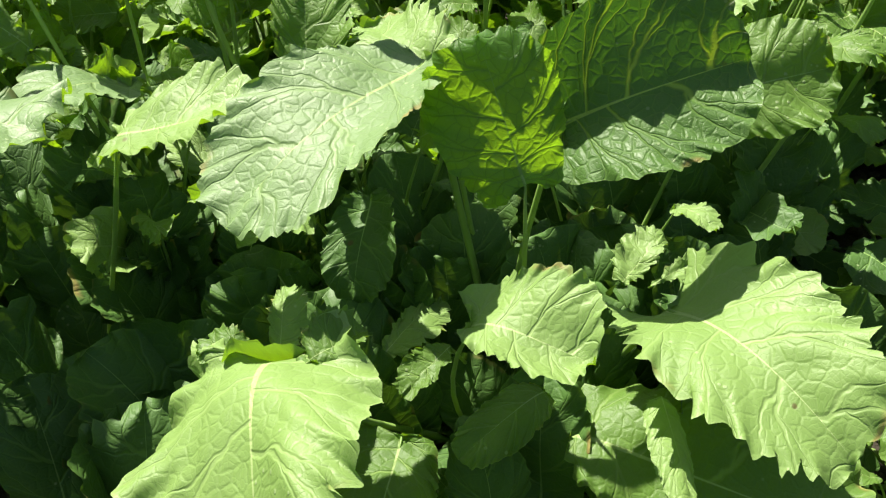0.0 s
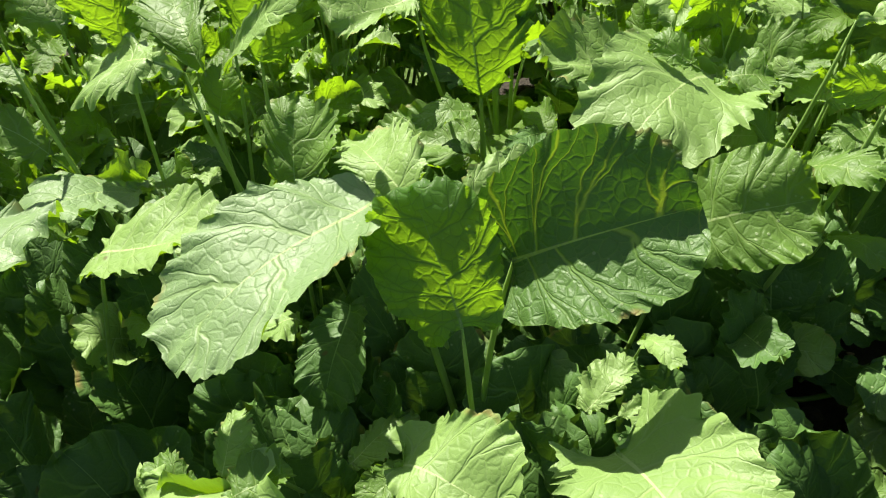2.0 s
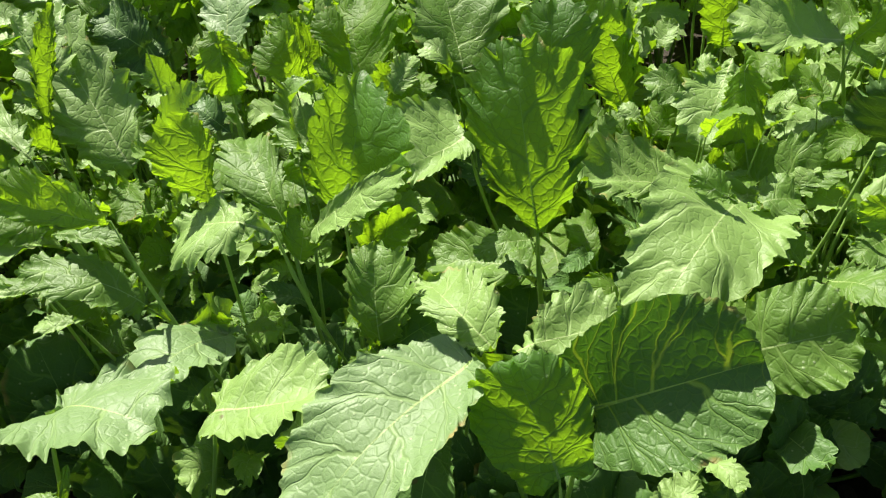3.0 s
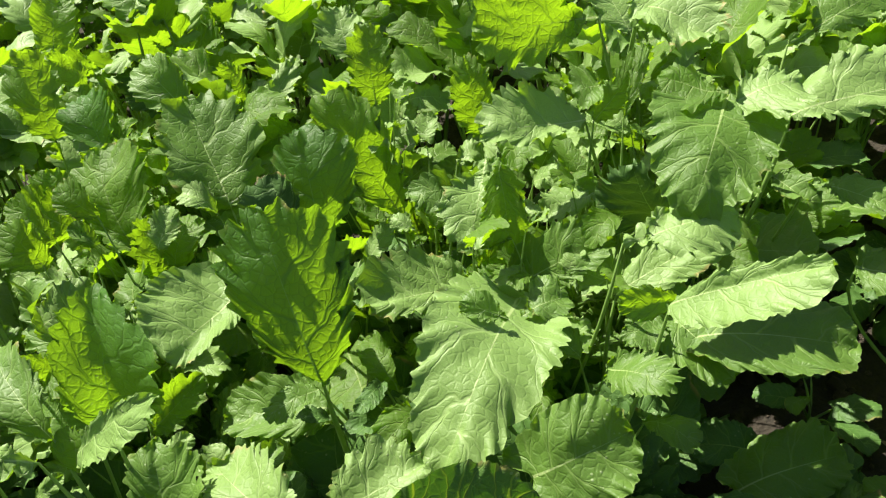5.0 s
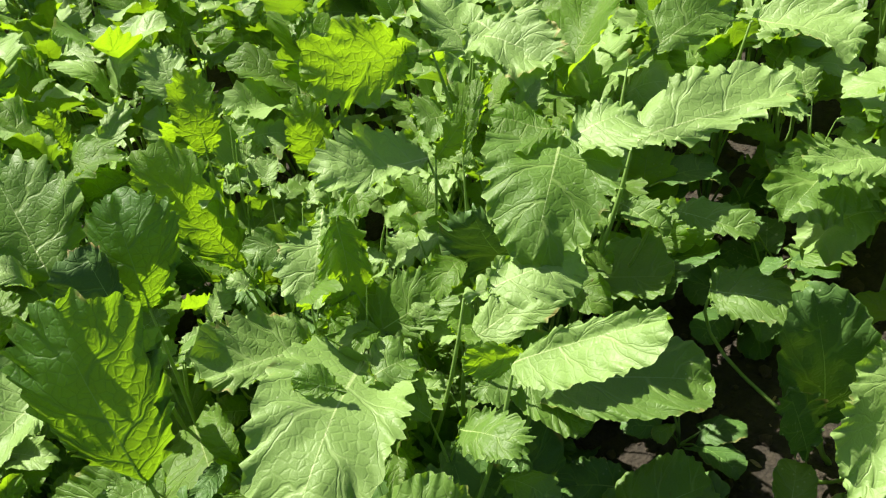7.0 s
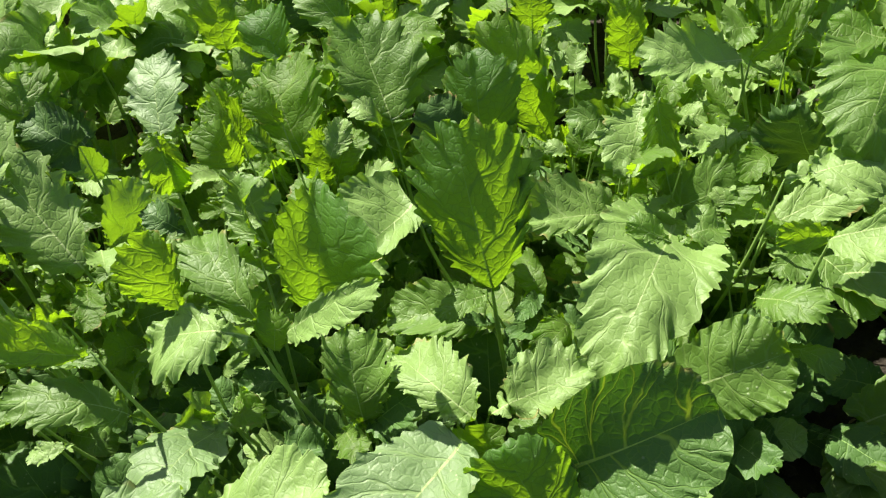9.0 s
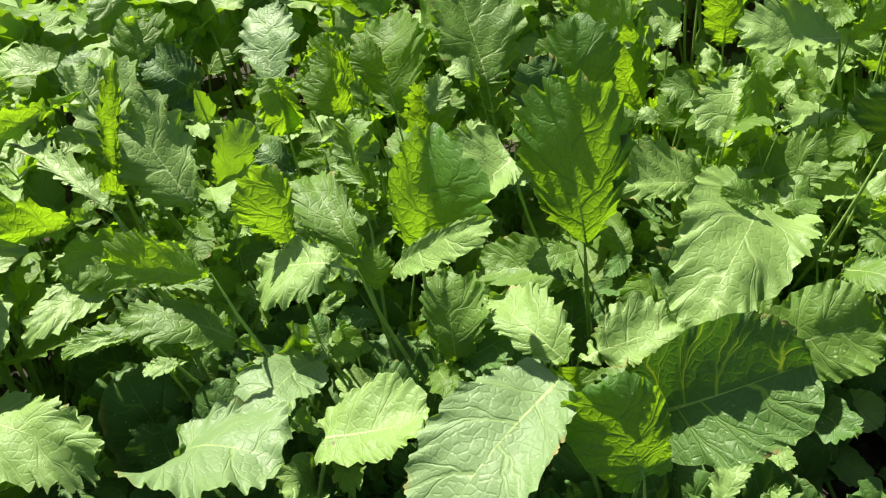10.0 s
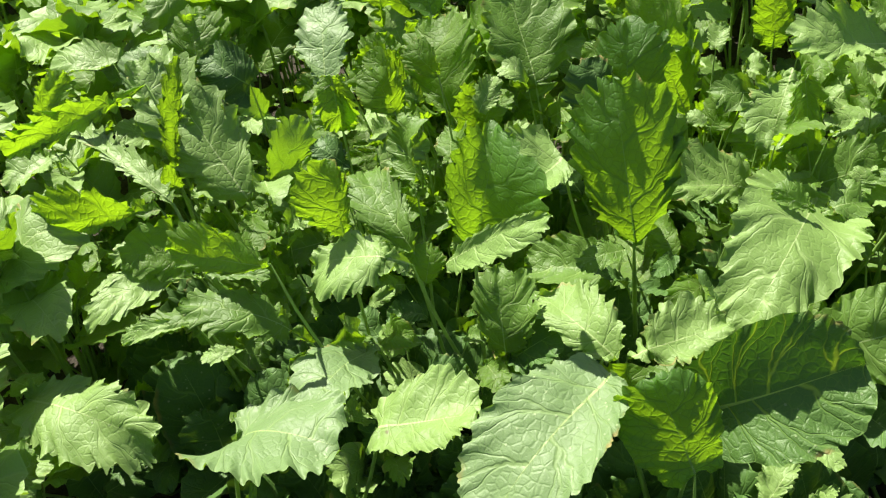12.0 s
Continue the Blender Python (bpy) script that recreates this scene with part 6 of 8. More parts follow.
leaf(p, "r", (-0.452, 0.930, 0.054), (-0.410, 0.879, 0.155), (-0.243, 0.822, 0.515), 0.045, 0.051, YELLOW, 0.06, 0.24, 1.0, rows=64, cols=11)
leaf(p, "c", (-0.519, 0.868, 0.069), (-0.509, 0.825, 0.133), (-0.587, 0.624, 0.516), 0.025, 0.021, MID, 0.12, 0.25, 1.0, rows=64, cols=11)
leaf(p, "s", (-0.539, 0.880, 0.156), (-0.551, 0.819, 0.210), (-0.156, 0.671, 0.725), 0.034, 0.038, YELLOW, 0.12, 0.35, 1.0, rows=64, cols=11)
p = PLANTS[49]
leaf(p, "c", (-0.054, 0.374, 0.049), (-0.079, 0.402, 0.138), (0.565, -0.727, 0.390), 0.040, 0.041, DARK, 0.06, 0.18, 1.3, rows=64, cols=11)
leaf(p, "s", (0.029, 0.487, 0.072), (0.017, 0.511, 0.156), (0.186, -0.939, 0.289), 0.026, 0.024, DARK, 0.07, 0.15, 1.2, rows=64, cols=11)
leaf(p, "c", (0.088, 0.564, 0.047), (0.066, 0.584, 0.120), (0.828, -0.429, 0.362), 0.030, 0.027, DARK, 0.03, 0.20, 1.0, rows=64, cols=11)
leaf(p, "s", (0.150, 0.444, 0.039), (0.110, 0.480, 0.142), (0.756, -0.470, 0.455), 0.044, 0.050, DARK, 0.07, 0.29, 1.4, rows=64, cols=11)
leaf(p, "s", (-0.081, 0.385, 0.039), (-0.081, 0.435, 0.126), (0.423, -0.781, 0.460), 0.031, 0.032, DARK, 0.07, 0.13, 0.9, rows=64, cols=11)
p = PLANTS[50]
leaf(p, "c", (-0.295, 0.512, 0.051), (-0.321, 0.543, 0.163), (0.821, -0.476, 0.316), 0.033, 0.029, DARK, 0.07, 0.22, 1.4, rows=64, cols=11)
leaf(p, "s", (-0.135, 0.622, 0.037), (-0.150, 0.664, 0.140), (0.175, -0.902, 0.395), 0.043, 0.037, DARK, 0.02, 0.32, 1.1, rows=64, cols=11)
leaf(p, "r", (-0.213, 0.636, 0.066), (-0.223, 0.663, 0.136), (-0.003, -0.933, 0.359), 0.027, 0.028, DARK, 0.12, 0.11, 1.2, rows=64, cols=11)
leaf(p, "c", (-0.321, 0.496, 0.036), (-0.357, 0.519, 0.151), (0.907, -0.256, 0.335), 0.040, 0.045, DARK, 0.07, 0.13, 1.4, rows=64, cols=11)
leaf(p, "s", (-0.353, 0.562, 0.066), (-0.390, 0.602, 0.154), (0.762, -0.406, 0.505), 0.029, 0.033, DARK, 0.05, 0.25, 0.9, rows=64, cols=11)
leaf(p, "r", (-0.274, 0.521, 0.052), (-0.279, 0.561, 0.122), (-0.234, -0.854, 0.466), 0.025, 0.029, DARK, 0.03, 0.23, 1.3, rows=64, cols=11)
leaf(p, "s", (-0.238, 0.494, 0.044), (-0.262, 0.519, 0.152), (0.867, -0.408, 0.286), 0.047, 0.053, DARK, 0.11, 0.30, 1.0, rows=64, cols=11)
p = PLANTS[51]
leaf(p, "s", (0.280, 0.604, 0.054), (0.272, 0.662, 0.178), (-0.139, -0.900, 0.413), 0.053, 0.053, DARK, 0.12, 0.09, 0.9, rows=64, cols=11)
leaf(p, "r", (0.342, 0.665, 0.037), (0.285, 0.712, 0.039), (-0.112, -0.178, 0.978), 0.022, 0.021, MID, 0.09, 0.25, 1.6, rows=64, cols=11)
p = PLANTS[52]
leaf(p, "r", (-0.157, 0.659, 0.061), (-0.191, 0.677, 0.130), (0.524, -0.723, 0.451), 0.033, 0.032, DARK, 0.04, 0.11, 1.3, rows=64, cols=11)
leaf(p, "c", (-0.262, 0.654, 0.064), (-0.294, 0.675, 0.147), (0.890, -0.225, 0.397), 0.031, 0.028, DARK, 0.09, 0.15, 1.5, rows=64, cols=11)
p = PLANTS[53]
leaf(p, "r", (-0.203, 0.771, 0.150), (-0.240, 0.692, 0.225), (0.366, 0.545, 0.754), 0.048, 0.050, PALE, 0.09, 0.28, 1.4, rows=64, cols=11)
leaf(p, "r", (-0.063, 0.957, 0.141), (0.002, 0.982, 0.137), (0.142, -0.239, 0.961), 0.025, 0.022, YELLOW, 0.03, 0.13, 0.9, rows=64, cols=11)
leaf(p, "s", (-0.107, 1.028, 0.148), (-0.147, 1.118, 0.194), (0.048, -0.439, 0.897), 0.032, 0.032, YELLOW, 0.10, 0.11, 1.3, rows=64, cols=11)
leaf(p, "c", (-0.158, 0.866, 0.069), (-0.177, 0.784, 0.084), (0.431, 0.066, 0.900), 0.024, 0.026, DARK, 0.02, 0.19, 1.2, rows=64, cols=11)
p = PLANTS[54]
leaf(p, "r", (0.283, 0.678, 0.064), (0.257, 0.718, 0.154), (0.593, -0.655, 0.469), 0.038, 0.038, DARK, 0.08, 0.31, 1.5, rows=64, cols=11)
leaf(p, "r", (0.143, 0.655, 0.058), (0.124, 0.723, 0.182), (-0.022, -0.881, 0.473), 0.057, 0.059, DARK, 0.12, 0.21, 1.4, rows=64, cols=11)
leaf(p, "r", (0.288, 0.742, 0.041), (0.340, 0.790, 0.108), (-0.289, -0.665, 0.689), 0.035, 0.037, DARK, 0.10, 0.29, 1.0, rows=64, cols=11)
leaf(p, "r", (0.305, 0.779, 0.040), (0.353, 0.851, 0.075), (-0.535, -0.059, 0.843), 0.027, 0.023, DARK, 0.09, 0.21, 1.3, rows=64, cols=11)
leaf(p, "c", (0.267, 0.675, 0.061), (0.268, 0.714, 0.151), (-0.151, -0.903, 0.402), 0.028, 0.027, DARK, 0.03, 0.09, 1.0, rows=64, cols=11)
leaf(p, "r", (0.289, 0.632, 0.075), (0.266, 0.652, 0.154), (0.856, -0.389, 0.342), 0.033, 0.033, DARK, 0.02, 0.24, 0.9, rows=64, cols=11)
leaf(p, "c", (0.216, 0.639, 0.039), (0.183, 0.672, 0.139), (0.787, -0.459, 0.413), 0.030, 0.035, DARK, 0.07, 0.21, 1.5, rows=64, cols=11)
leaf(p, "s", (0.289, 0.602, 0.081), (0.272, 0.641, 0.159), (0.015, -0.894, 0.447), 0.030, 0.031, DARK, 0.05, 0.21, 1.5, rows=64, cols=11)
leaf(p, "c", (0.264, 0.554, 0.058), (0.262, 0.571, 0.135), (0.272, -0.936, 0.222), 0.022, 0.021, DARK, 0.04, 0.06, 1.4, rows=64, cols=11)
leaf(p, "c", (0.232, 0.720, 0.055), (0.234, 0.758, 0.186), (-0.252, -0.927, 0.278), 0.042, 0.041, DARK, 0.10, 0.27, 1.3, rows=64, cols=11)
p = PLANTS[55]
leaf(p, "s", (-0.191, 0.647, 0.068), (-0.206, 0.669, 0.146), (0.808, -0.505, 0.302), 0.030, 0.035, DARK, 0.05, 0.29, 1.5, rows=64, cols=11)
leaf(p, "r", (-0.123, 0.502, 0.081), (-0.122, 0.529, 0.157), (-0.217, -0.918, 0.332), 0.025, 0.025, DARK, 0.03, 0.07, 1.3, rows=64, cols=11)
leaf(p, "s", (-0.272, 0.559, 0.048), (-0.314, 0.592, 0.161), (0.860, -0.311, 0.404), 0.036, 0.033, DARK, 0.11, 0.06, 1.3, rows=64, cols=11)
leaf(p, "s", (-0.313, 0.675, 0.067), (-0.355, 0.728, 0.181), (0.766, -0.425, 0.482), 0.042, 0.048, DARK, 0.07, 0.32, 1.5, rows=64, cols=11)
leaf(p, "r", (-0.322, 0.533, 0.083), (-0.342, 0.593, 0.189), (0.272, -0.812, 0.516), 0.035, 0.030, DARK, 0.07, 0.15, 0.9, rows=64, cols=11)
p = PLANTS[56]
leaf(p, "s", (0.004, 0.887, 0.165), (-0.092, 0.947, 0.194), (0.291, 0.008, 0.957), 0.032, 0.034, DARK, 0.06, 0.11, 1.5, rows=64, cols=11)
p = PLANTS[57]
leaf(p, "s", (-0.205, 1.103, 0.122), (-0.098, 1.153, 0.081), (0.396, -0.106, 0.912), 0.052, 0.057, PALE, 0.07, 0.11, 0.9, rows=64, cols=11)
leaf(p, "s", (-0.182, 0.984, 0.113), (-0.148, 0.956, 0.166), (-0.689, 0.354, 0.632), 0.020, 0.022, PALE, 0.12, 0.32, 1.1, rows=64, cols=11)
leaf(p, "s", (-0.245, 0.954, 0.102), (-0.240, 0.903, 0.133), (-0.057, 0.512, 0.857), 0.019, 0.021, DARK, 0.12, 0.09, 1.1, rows=64, cols=11)
p = PLANTS[59]
leaf(p, "r", (0.064, 0.342, 0.052), (0.067, 0.384, 0.137), (-0.308, -0.846, 0.435), 0.033, 0.033, DARK, 0.13, 0.13, 1.4, rows=64, cols=11)
leaf(p, "s", (0.183, 0.373, 0.048), (0.162, 0.421, 0.161), (0.626, -0.669, 0.401), 0.049, 0.052, DARK, 0.09, 0.12, 1.6, rows=64, cols=11)
leaf(p, "s", (0.125, 0.426, 0.050), (0.101, 0.454, 0.146), (0.537, -0.763, 0.359), 0.040, 0.039, DARK, 0.13, 0.12, 1.6, rows=64, cols=11)
leaf(p, "c", (0.101, 0.421, 0.045), (0.087, 0.430, 0.147), (0.977, -0.153, 0.145), 0.037, 0.033, DARK, 0.09, 0.33, 0.9, rows=64, cols=11)
leaf(p, "r", (0.089, 0.412, 0.037), (0.078, 0.429, 0.160), (0.142, -0.979, 0.146), 0.043, 0.043, DARK, 0.13, 0.25, 1.4, rows=64, cols=11)
leaf(p, "r", (0.029, 0.411, 0.036), (-0.003, 0.427, 0.095), (0.561, -0.668, 0.489), 0.025, 0.029, DARK, 0.14, 0.28, 1.3, rows=64, cols=11)
leaf(p, "r", (0.167, 0.354, 0.050), (0.169, 0.386, 0.142), (-0.303, -0.900, 0.314), 0.034, 0.029, DARK, 0.11, 0.34, 0.9, rows=64, cols=11)
p = PLANTS[60]
leaf(p, "s", (0.107, 0.801, 0.083), (0.028, 0.768, 0.124), (0.254, 0.460, 0.851), 0.030, 0.028, MID, 0.08, 0.24, 0.9, rows=64, cols=11)
leaf(p, "c", (0.099, 0.811, 0.057), (0.069, 0.769, 0.091), (0.207, 0.514, 0.832), 0.020, 0.018, DARK, 0.08, 0.15, 1.2, rows=64, cols=11)
leaf(p, "r", (0.290, 0.815, 0.161), (0.399, 0.805, 0.154), (0.064, -0.000, 0.998), 0.034, 0.029, MID, 0.11, 0.34, 1.0, rows=64, cols=11)
leaf(p, "s", (0.069, 0.780, 0.056), (-0.023, 0.751, 0.097), (0.410, -0.007, 0.912), 0.034, 0.037, DARK, 0.04, 0.07, 1.3, rows=64, cols=11)
leaf(p, "r", (0.137, 0.699, 0.083), (0.120, 0.744, 0.182), (0.608, -0.679, 0.413), 0.032, 0.034, DARK, 0.06, 0.06, 1.1, rows=64, cols=11)
leaf(p, "s", (0.165, 0.862, 0.095), (0.115, 0.961, 0.110), (0.341, 0.032, 0.940), 0.046, 0.044, DARK, 0.09, 0.31, 1.4, rows=64, cols=11)
leaf(p, "c", (0.052, 0.921, 0.068), (-0.053, 0.948, 0.077), (0.177, 0.365, 0.914), 0.036, 0.036, MID, 0.05, 0.11, 1.2, rows=64, cols=11)
p = PLANTS[61]
leaf(p, "s", (0.239, 0.732, 0.142), (0.197, 0.662, 0.114), (-0.533, -0.023, 0.846), 0.031, 0.031, DARK, 0.02, 0.12, 1.1, rows=64, cols=11)
leaf(p, "r", (0.334, 0.713, 0.064), (0.319, 0.732, 0.159), (0.872, -0.435, 0.223), 0.031, 0.027, DARK, 0.06, 0.15, 1.5, rows=64, cols=11)
leaf(p, "s", (0.317, 0.678, 0.036), (0.304, 0.695, 0.109), (0.652, -0.709, 0.270), 0.029, 0.031, DARK, 0.06, 0.09, 1.5, rows=64, cols=11)
p = PLANTS[62]
leaf(p, "c", (-0.094, 0.861, 0.070), (-0.079, 0.896, 0.129), (-0.342, -0.770, 0.538), 0.025, 0.027, YELLOW, 0.12, 0.20, 1.6, rows=64, cols=11)
leaf(p, "c", (-0.270, 0.847, 0.097), (-0.323, 0.913, 0.179), (0.724, -0.231, 0.650), 0.044, 0.038, DARK, 0.04, 0.10, 1.3, rows=64, cols=11)
leaf(p, "s", (-0.256, 0.787, 0.112), (-0.316, 0.715, 0.091), (-0.377, 0.048, 0.925), 0.038, 0.043, YELLOW, 0.09, 0.23, 1.1, rows=64, cols=11)
leaf(p, "s", (-0.256, 0.786, 0.050), (-0.329, 0.792, 0.099), (0.519, -0.271, 0.811), 0.035, 0.037, YELLOW, 0.06, 0.35, 1.1, rows=64, cols=11)
leaf(p, "s", (-0.212, 0.774, 0.066), (-0.294, 0.750, 0.109), (0.368, 0.303, 0.879), 0.033, 0.029, YELLOW, 0.06, 0.21, 1.1, rows=64, cols=11)
leaf(p, "c", (-0.055, 0.883, 0.132), (-0.030, 0.950, 0.156), (0.242, -0.394, 0.887), 0.028, 0.029, YELLOW, 0.11, 0.08, 1.2, rows=64, cols=11)
leaf(p, "s", (-0.164, 0.837, 0.118), (-0.193, 0.919, 0.159), (-0.025, -0.454, 0.891), 0.037, 0.039, YELLOW, 0.12, 0.14, 1.6, rows=64, cols=11)
p = PLANTS[63]
leaf(p, "s", (0.111, 0.545, 0.048), (0.065, 0.587, 0.156), (0.333, -0.822, 0.461), 0.043, 0.047, DARK, 0.13, 0.12, 0.9, rows=64, cols=11)
leaf(p, "s", (0.005, 0.459, 0.050), (0.003, 0.497, 0.149), (0.365, -0.867, 0.340), 0.030, 0.032, DARK, 0.13, 0.06, 1.3, rows=64, cols=11)
leaf(p, "c", (0.100, 0.433, 0.037), (0.097, 0.493, 0.161), (-0.345, -0.848, 0.403), 0.039, 0.039, DARK, 0.10, 0.06, 1.1, rows=64, cols=11)
leaf(p, "r", (-0.005, 0.497, 0.063), (-0.047, 0.521, 0.180), (0.808, -0.451, 0.379), 0.039, 0.043, DARK, 0.09, 0.15, 1.0, rows=64, cols=11)
leaf(p, "r", (-0.038, 0.450, 0.060), (-0.057, 0.494, 0.153), (-0.058, -0.905, 0.422), 0.041, 0.046, DARK, 0.04, 0.32, 1.6, rows=64, cols=11)
leaf(p, "r", (0.060, 0.540, 0.070), (0.038, 0.563, 0.140), (0.446, -0.801, 0.398), 0.028, 0.033, DARK, 0.10, 0.08, 1.4, rows=64, cols=11)
leaf(p, "c", (-0.115, 0.448, 0.039), (-0.147, 0.496, 0.139), (0.307, -0.813, 0.495), 0.042, 0.045, DARK, 0.08, 0.23, 1.5, rows=64, cols=11)
p = PLANTS[64]
leaf(p, "s", (-0.111, 0.636, 0.049), (-0.111, 0.654, 0.157), (-0.412, -0.900, 0.141), 0.030, 0.027, DARK, 0.07, 0.28, 1.5, rows=64, cols=11)
leaf(p, "c", (-0.158, 0.659, 0.042), (-0.167, 0.699, 0.136), (0.377, -0.839, 0.392), 0.040, 0.037, DARK, 0.05, 0.27, 0.9, rows=64, cols=11)
leaf(p, "s", (-0.194, 0.640, 0.048), (-0.244, 0.669, 0.142), (0.790, -0.319, 0.524), 0.037, 0.037, DARK, 0.11, 0.31, 1.0, rows=64, cols=11)
leaf(p, "c", (-0.246, 0.742, 0.166), (-0.291, 0.775, 0.214), (0.722, -0.017, 0.692), 0.029, 0.032, YELLOW, 0.04, 0.21, 1.6, rows=64, cols=11)
p = PLANTS[66]
leaf(p, "r", (-0.323, 0.374, 0.037), (-0.351, 0.441, 0.159), (-0.059, -0.884, 0.464), 0.055, 0.060, DARK, 0.06, 0.13, 1.0, rows=64, cols=11)
p = PLANTS[67]
leaf(p, "c", (0.116, 0.513, 0.071), (0.114, 0.533, 0.154), (0.235, -0.944, 0.232), 0.034, 0.037, DARK, 0.11, 0.25, 1.1, rows=64, cols=11)
leaf(p, "s", (0.189, 0.517, 0.047), (0.177, 0.540, 0.149), (0.684, -0.690, 0.238), 0.037, 0.040, DARK, 0.10, 0.11, 1.2, rows=64, cols=11)
leaf(p, "s", (0.157, 0.430, 0.048), (0.142, 0.445, 0.138), (0.831, -0.508, 0.226), 0.031, 0.032, DARK, 0.13, 0.13, 1.4, rows=64, cols=11)
leaf(p, "r", (0.080, 0.430, 0.056), (0.076, 0.446, 0.126), (0.185, -0.955, 0.234), 0.020, 0.020, DARK, 0.09, 0.13, 1.0, rows=64, cols=11)
leaf(p, "r", (0.265, 0.551, 0.074), (0.257, 0.570, 0.145), (0.028, -0.966, 0.258), 0.023, 0.024, DARK, 0.04, 0.18, 1.2, rows=64, cols=11)
leaf(p, "s", (0.216, 0.624, 0.037), (0.219, 0.670, 0.127), (-0.405, -0.809, 0.426), 0.037, 0.041, DARK, 0.13, 0.28, 1.1, rows=64, cols=11)
leaf(p, "r", (0.200, 0.554, 0.083), (0.174, 0.568, 0.182), (0.617, -0.736, 0.278), 0.036, 0.040, DARK, 0.04, 0.19, 1.3, rows=64, cols=11)
p = PLANTS[68]
leaf(p, "r", (-0.499, 0.832, 0.070), (-0.607, 0.773, 0.058), (-0.033, -0.140, 0.990), 0.040, 0.038, YELLOW, 0.03, 0.28, 1.0, rows=64, cols=11)
leaf(p, "s", (-0.356, 0.744, 0.043), (-0.342, 0.657, 0.081), (0.037, 0.413, 0.910), 0.038, 0.041, YELLOW, 0.05, 0.07, 1.0, rows=64, cols=11)
leaf(p, "r", (-0.273, 0.873, 0.117), (-0.233, 0.887, 0.160), (-0.749, 0.149, 0.646), 0.021, 0.021, DARK, 0.04, 0.35, 1.0, rows=64, cols=11)
leaf(p, "c", (-0.421, 0.698, 0.080), (-0.450, 0.751, 0.190), (0.240, -0.848, 0.473), 0.039, 0.037, DARK, 0.07, 0.11, 1.0, rows=64, cols=11)
leaf(p, "c", (-0.506, 0.771, 0.064), (-0.605, 0.760, 0.113), (0.448, -0.341, 0.826), 0.043, 0.050, YELLOW, 0.07, 0.24, 1.1, rows=64, cols=11)
p = PLANTS[69]
leaf(p, "s", (0.450, 0.842, 0.091), (0.387, 0.913, 0.103), (0.110, -0.068, 0.992), 0.036, 0.039, DARK, 0.06, 0.19, 1.3, rows=64, cols=11)
p = PLANTS[70]
leaf(p, "c", (0.019, 0.811, 0.073), (0.015, 0.898, 0.145), (0.294, -0.602, 0.742), 0.041, 0.047, YELLOW, 0.11, 0.18, 1.2, rows=64, cols=11)
leaf(p, "c", (0.009, 0.676, 0.066), (-0.019, 0.694, 0.162), (0.900, -0.297, 0.320), 0.040, 0.040, DARK, 0.11, 0.35, 1.6, rows=64, cols=11)
leaf(p, "r", (0.084, 0.737, 0.096), (0.070, 0.796, 0.125), (0.265, -0.373, 0.889), 0.024, 0.027, DARK, 0.09, 0.24, 1.1, rows=64, cols=11)
p = PLANTS[71]
leaf(p, "c", (-0.318, 0.611, 0.078), (-0.340, 0.655, 0.184), (0.511, -0.751, 0.419), 0.048, 0.051, DARK, 0.13, 0.26, 1.2, rows=64, cols=11)
leaf(p, "s", (-0.434, 0.743, 0.096), (-0.527, 0.781, 0.142), (0.279, -0.391, 0.877), 0.037, 0.040, DARK, 0.08, 0.25, 1.4, rows=64, cols=11)
leaf(p, "c", (-0.248, 0.846, 0.127), (-0.215, 0.889, 0.173), (-0.686, -0.208, 0.697), 0.026, 0.028, DARK, 0.07, 0.27, 1.1, rows=64, cols=11)
p = PLANTS[72]
leaf(p, "s", (-0.090, 1.020, 0.146), (-0.040, 1.114, 0.116), (0.349, 0.109, 0.931), 0.041, 0.036, YELLOW, 0.11, 0.32, 1.2, rows=64, cols=11)
leaf(p, "s", (-0.150, 1.021, 0.087), (-0.173, 1.128, 0.120), (0.002, -0.292, 0.956), 0.033, 0.035, DARK, 0.08, 0.21, 1.6, rows=64, cols=11)
leaf(p, "c", (-0.169, 0.970, 0.129), (-0.243, 1.008, 0.136), (-0.078, -0.306, 0.949), 0.033, 0.033, MID, 0.11, 0.19, 1.5, rows=64, cols=11)
leaf(p, "s", (-0.154, 0.819, 0.114), (-0.146, 0.771, 0.175), (0.282, 0.768, 0.575), 0.031, 0.035, YELLOW, 0.11, 0.24, 1.4, rows=64, cols=11)
leaf(p, "s", (-0.074, 1.007, 0.050), (-0.073, 1.087, 0.030), (-0.350, 0.235, 0.907), 0.034, 0.030, PALE, 0.06, 0.23, 1.1, rows=64, cols=11)
leaf(p, "s", (-0.113, 0.984, 0.162), (-0.090, 1.045, 0.165), (-0.181, 0.018, 0.983), 0.023, 0.022, YELLOW, 0.09, 0.23, 1.2, rows=64, cols=11)
leaf(p, "c", (-0.091, 0.898, 0.057), (0.011, 0.857, 0.033), (0.270, 0.128, 0.954), 0.035, 0.039, DARK, 0.12, 0.10, 1.2, rows=64, cols=11)
p = PLANTS[73]
leaf(p, "r", (-0.104, 0.417, 0.036), (-0.131, 0.438, 0.121), (0.662, -0.651, 0.372), 0.026, 0.029, DARK, 0.02, 0.11, 1.0, rows=64, cols=11)
leaf(p, "s", (-0.092, 0.515, 0.065), (-0.104, 0.527, 0.142), (0.923, -0.328, 0.201), 0.027, 0.025, DARK, 0.03, 0.26, 1.2, rows=64, cols=11)
p = PLANTS[75]
leaf(p, "s", (0.477, 0.845, 0.074), (0.492, 0.792, 0.123), (0.028, 0.685, 0.728), 0.028, 0.030, DARK, 0.09, 0.18, 1.0, rows=64, cols=11)
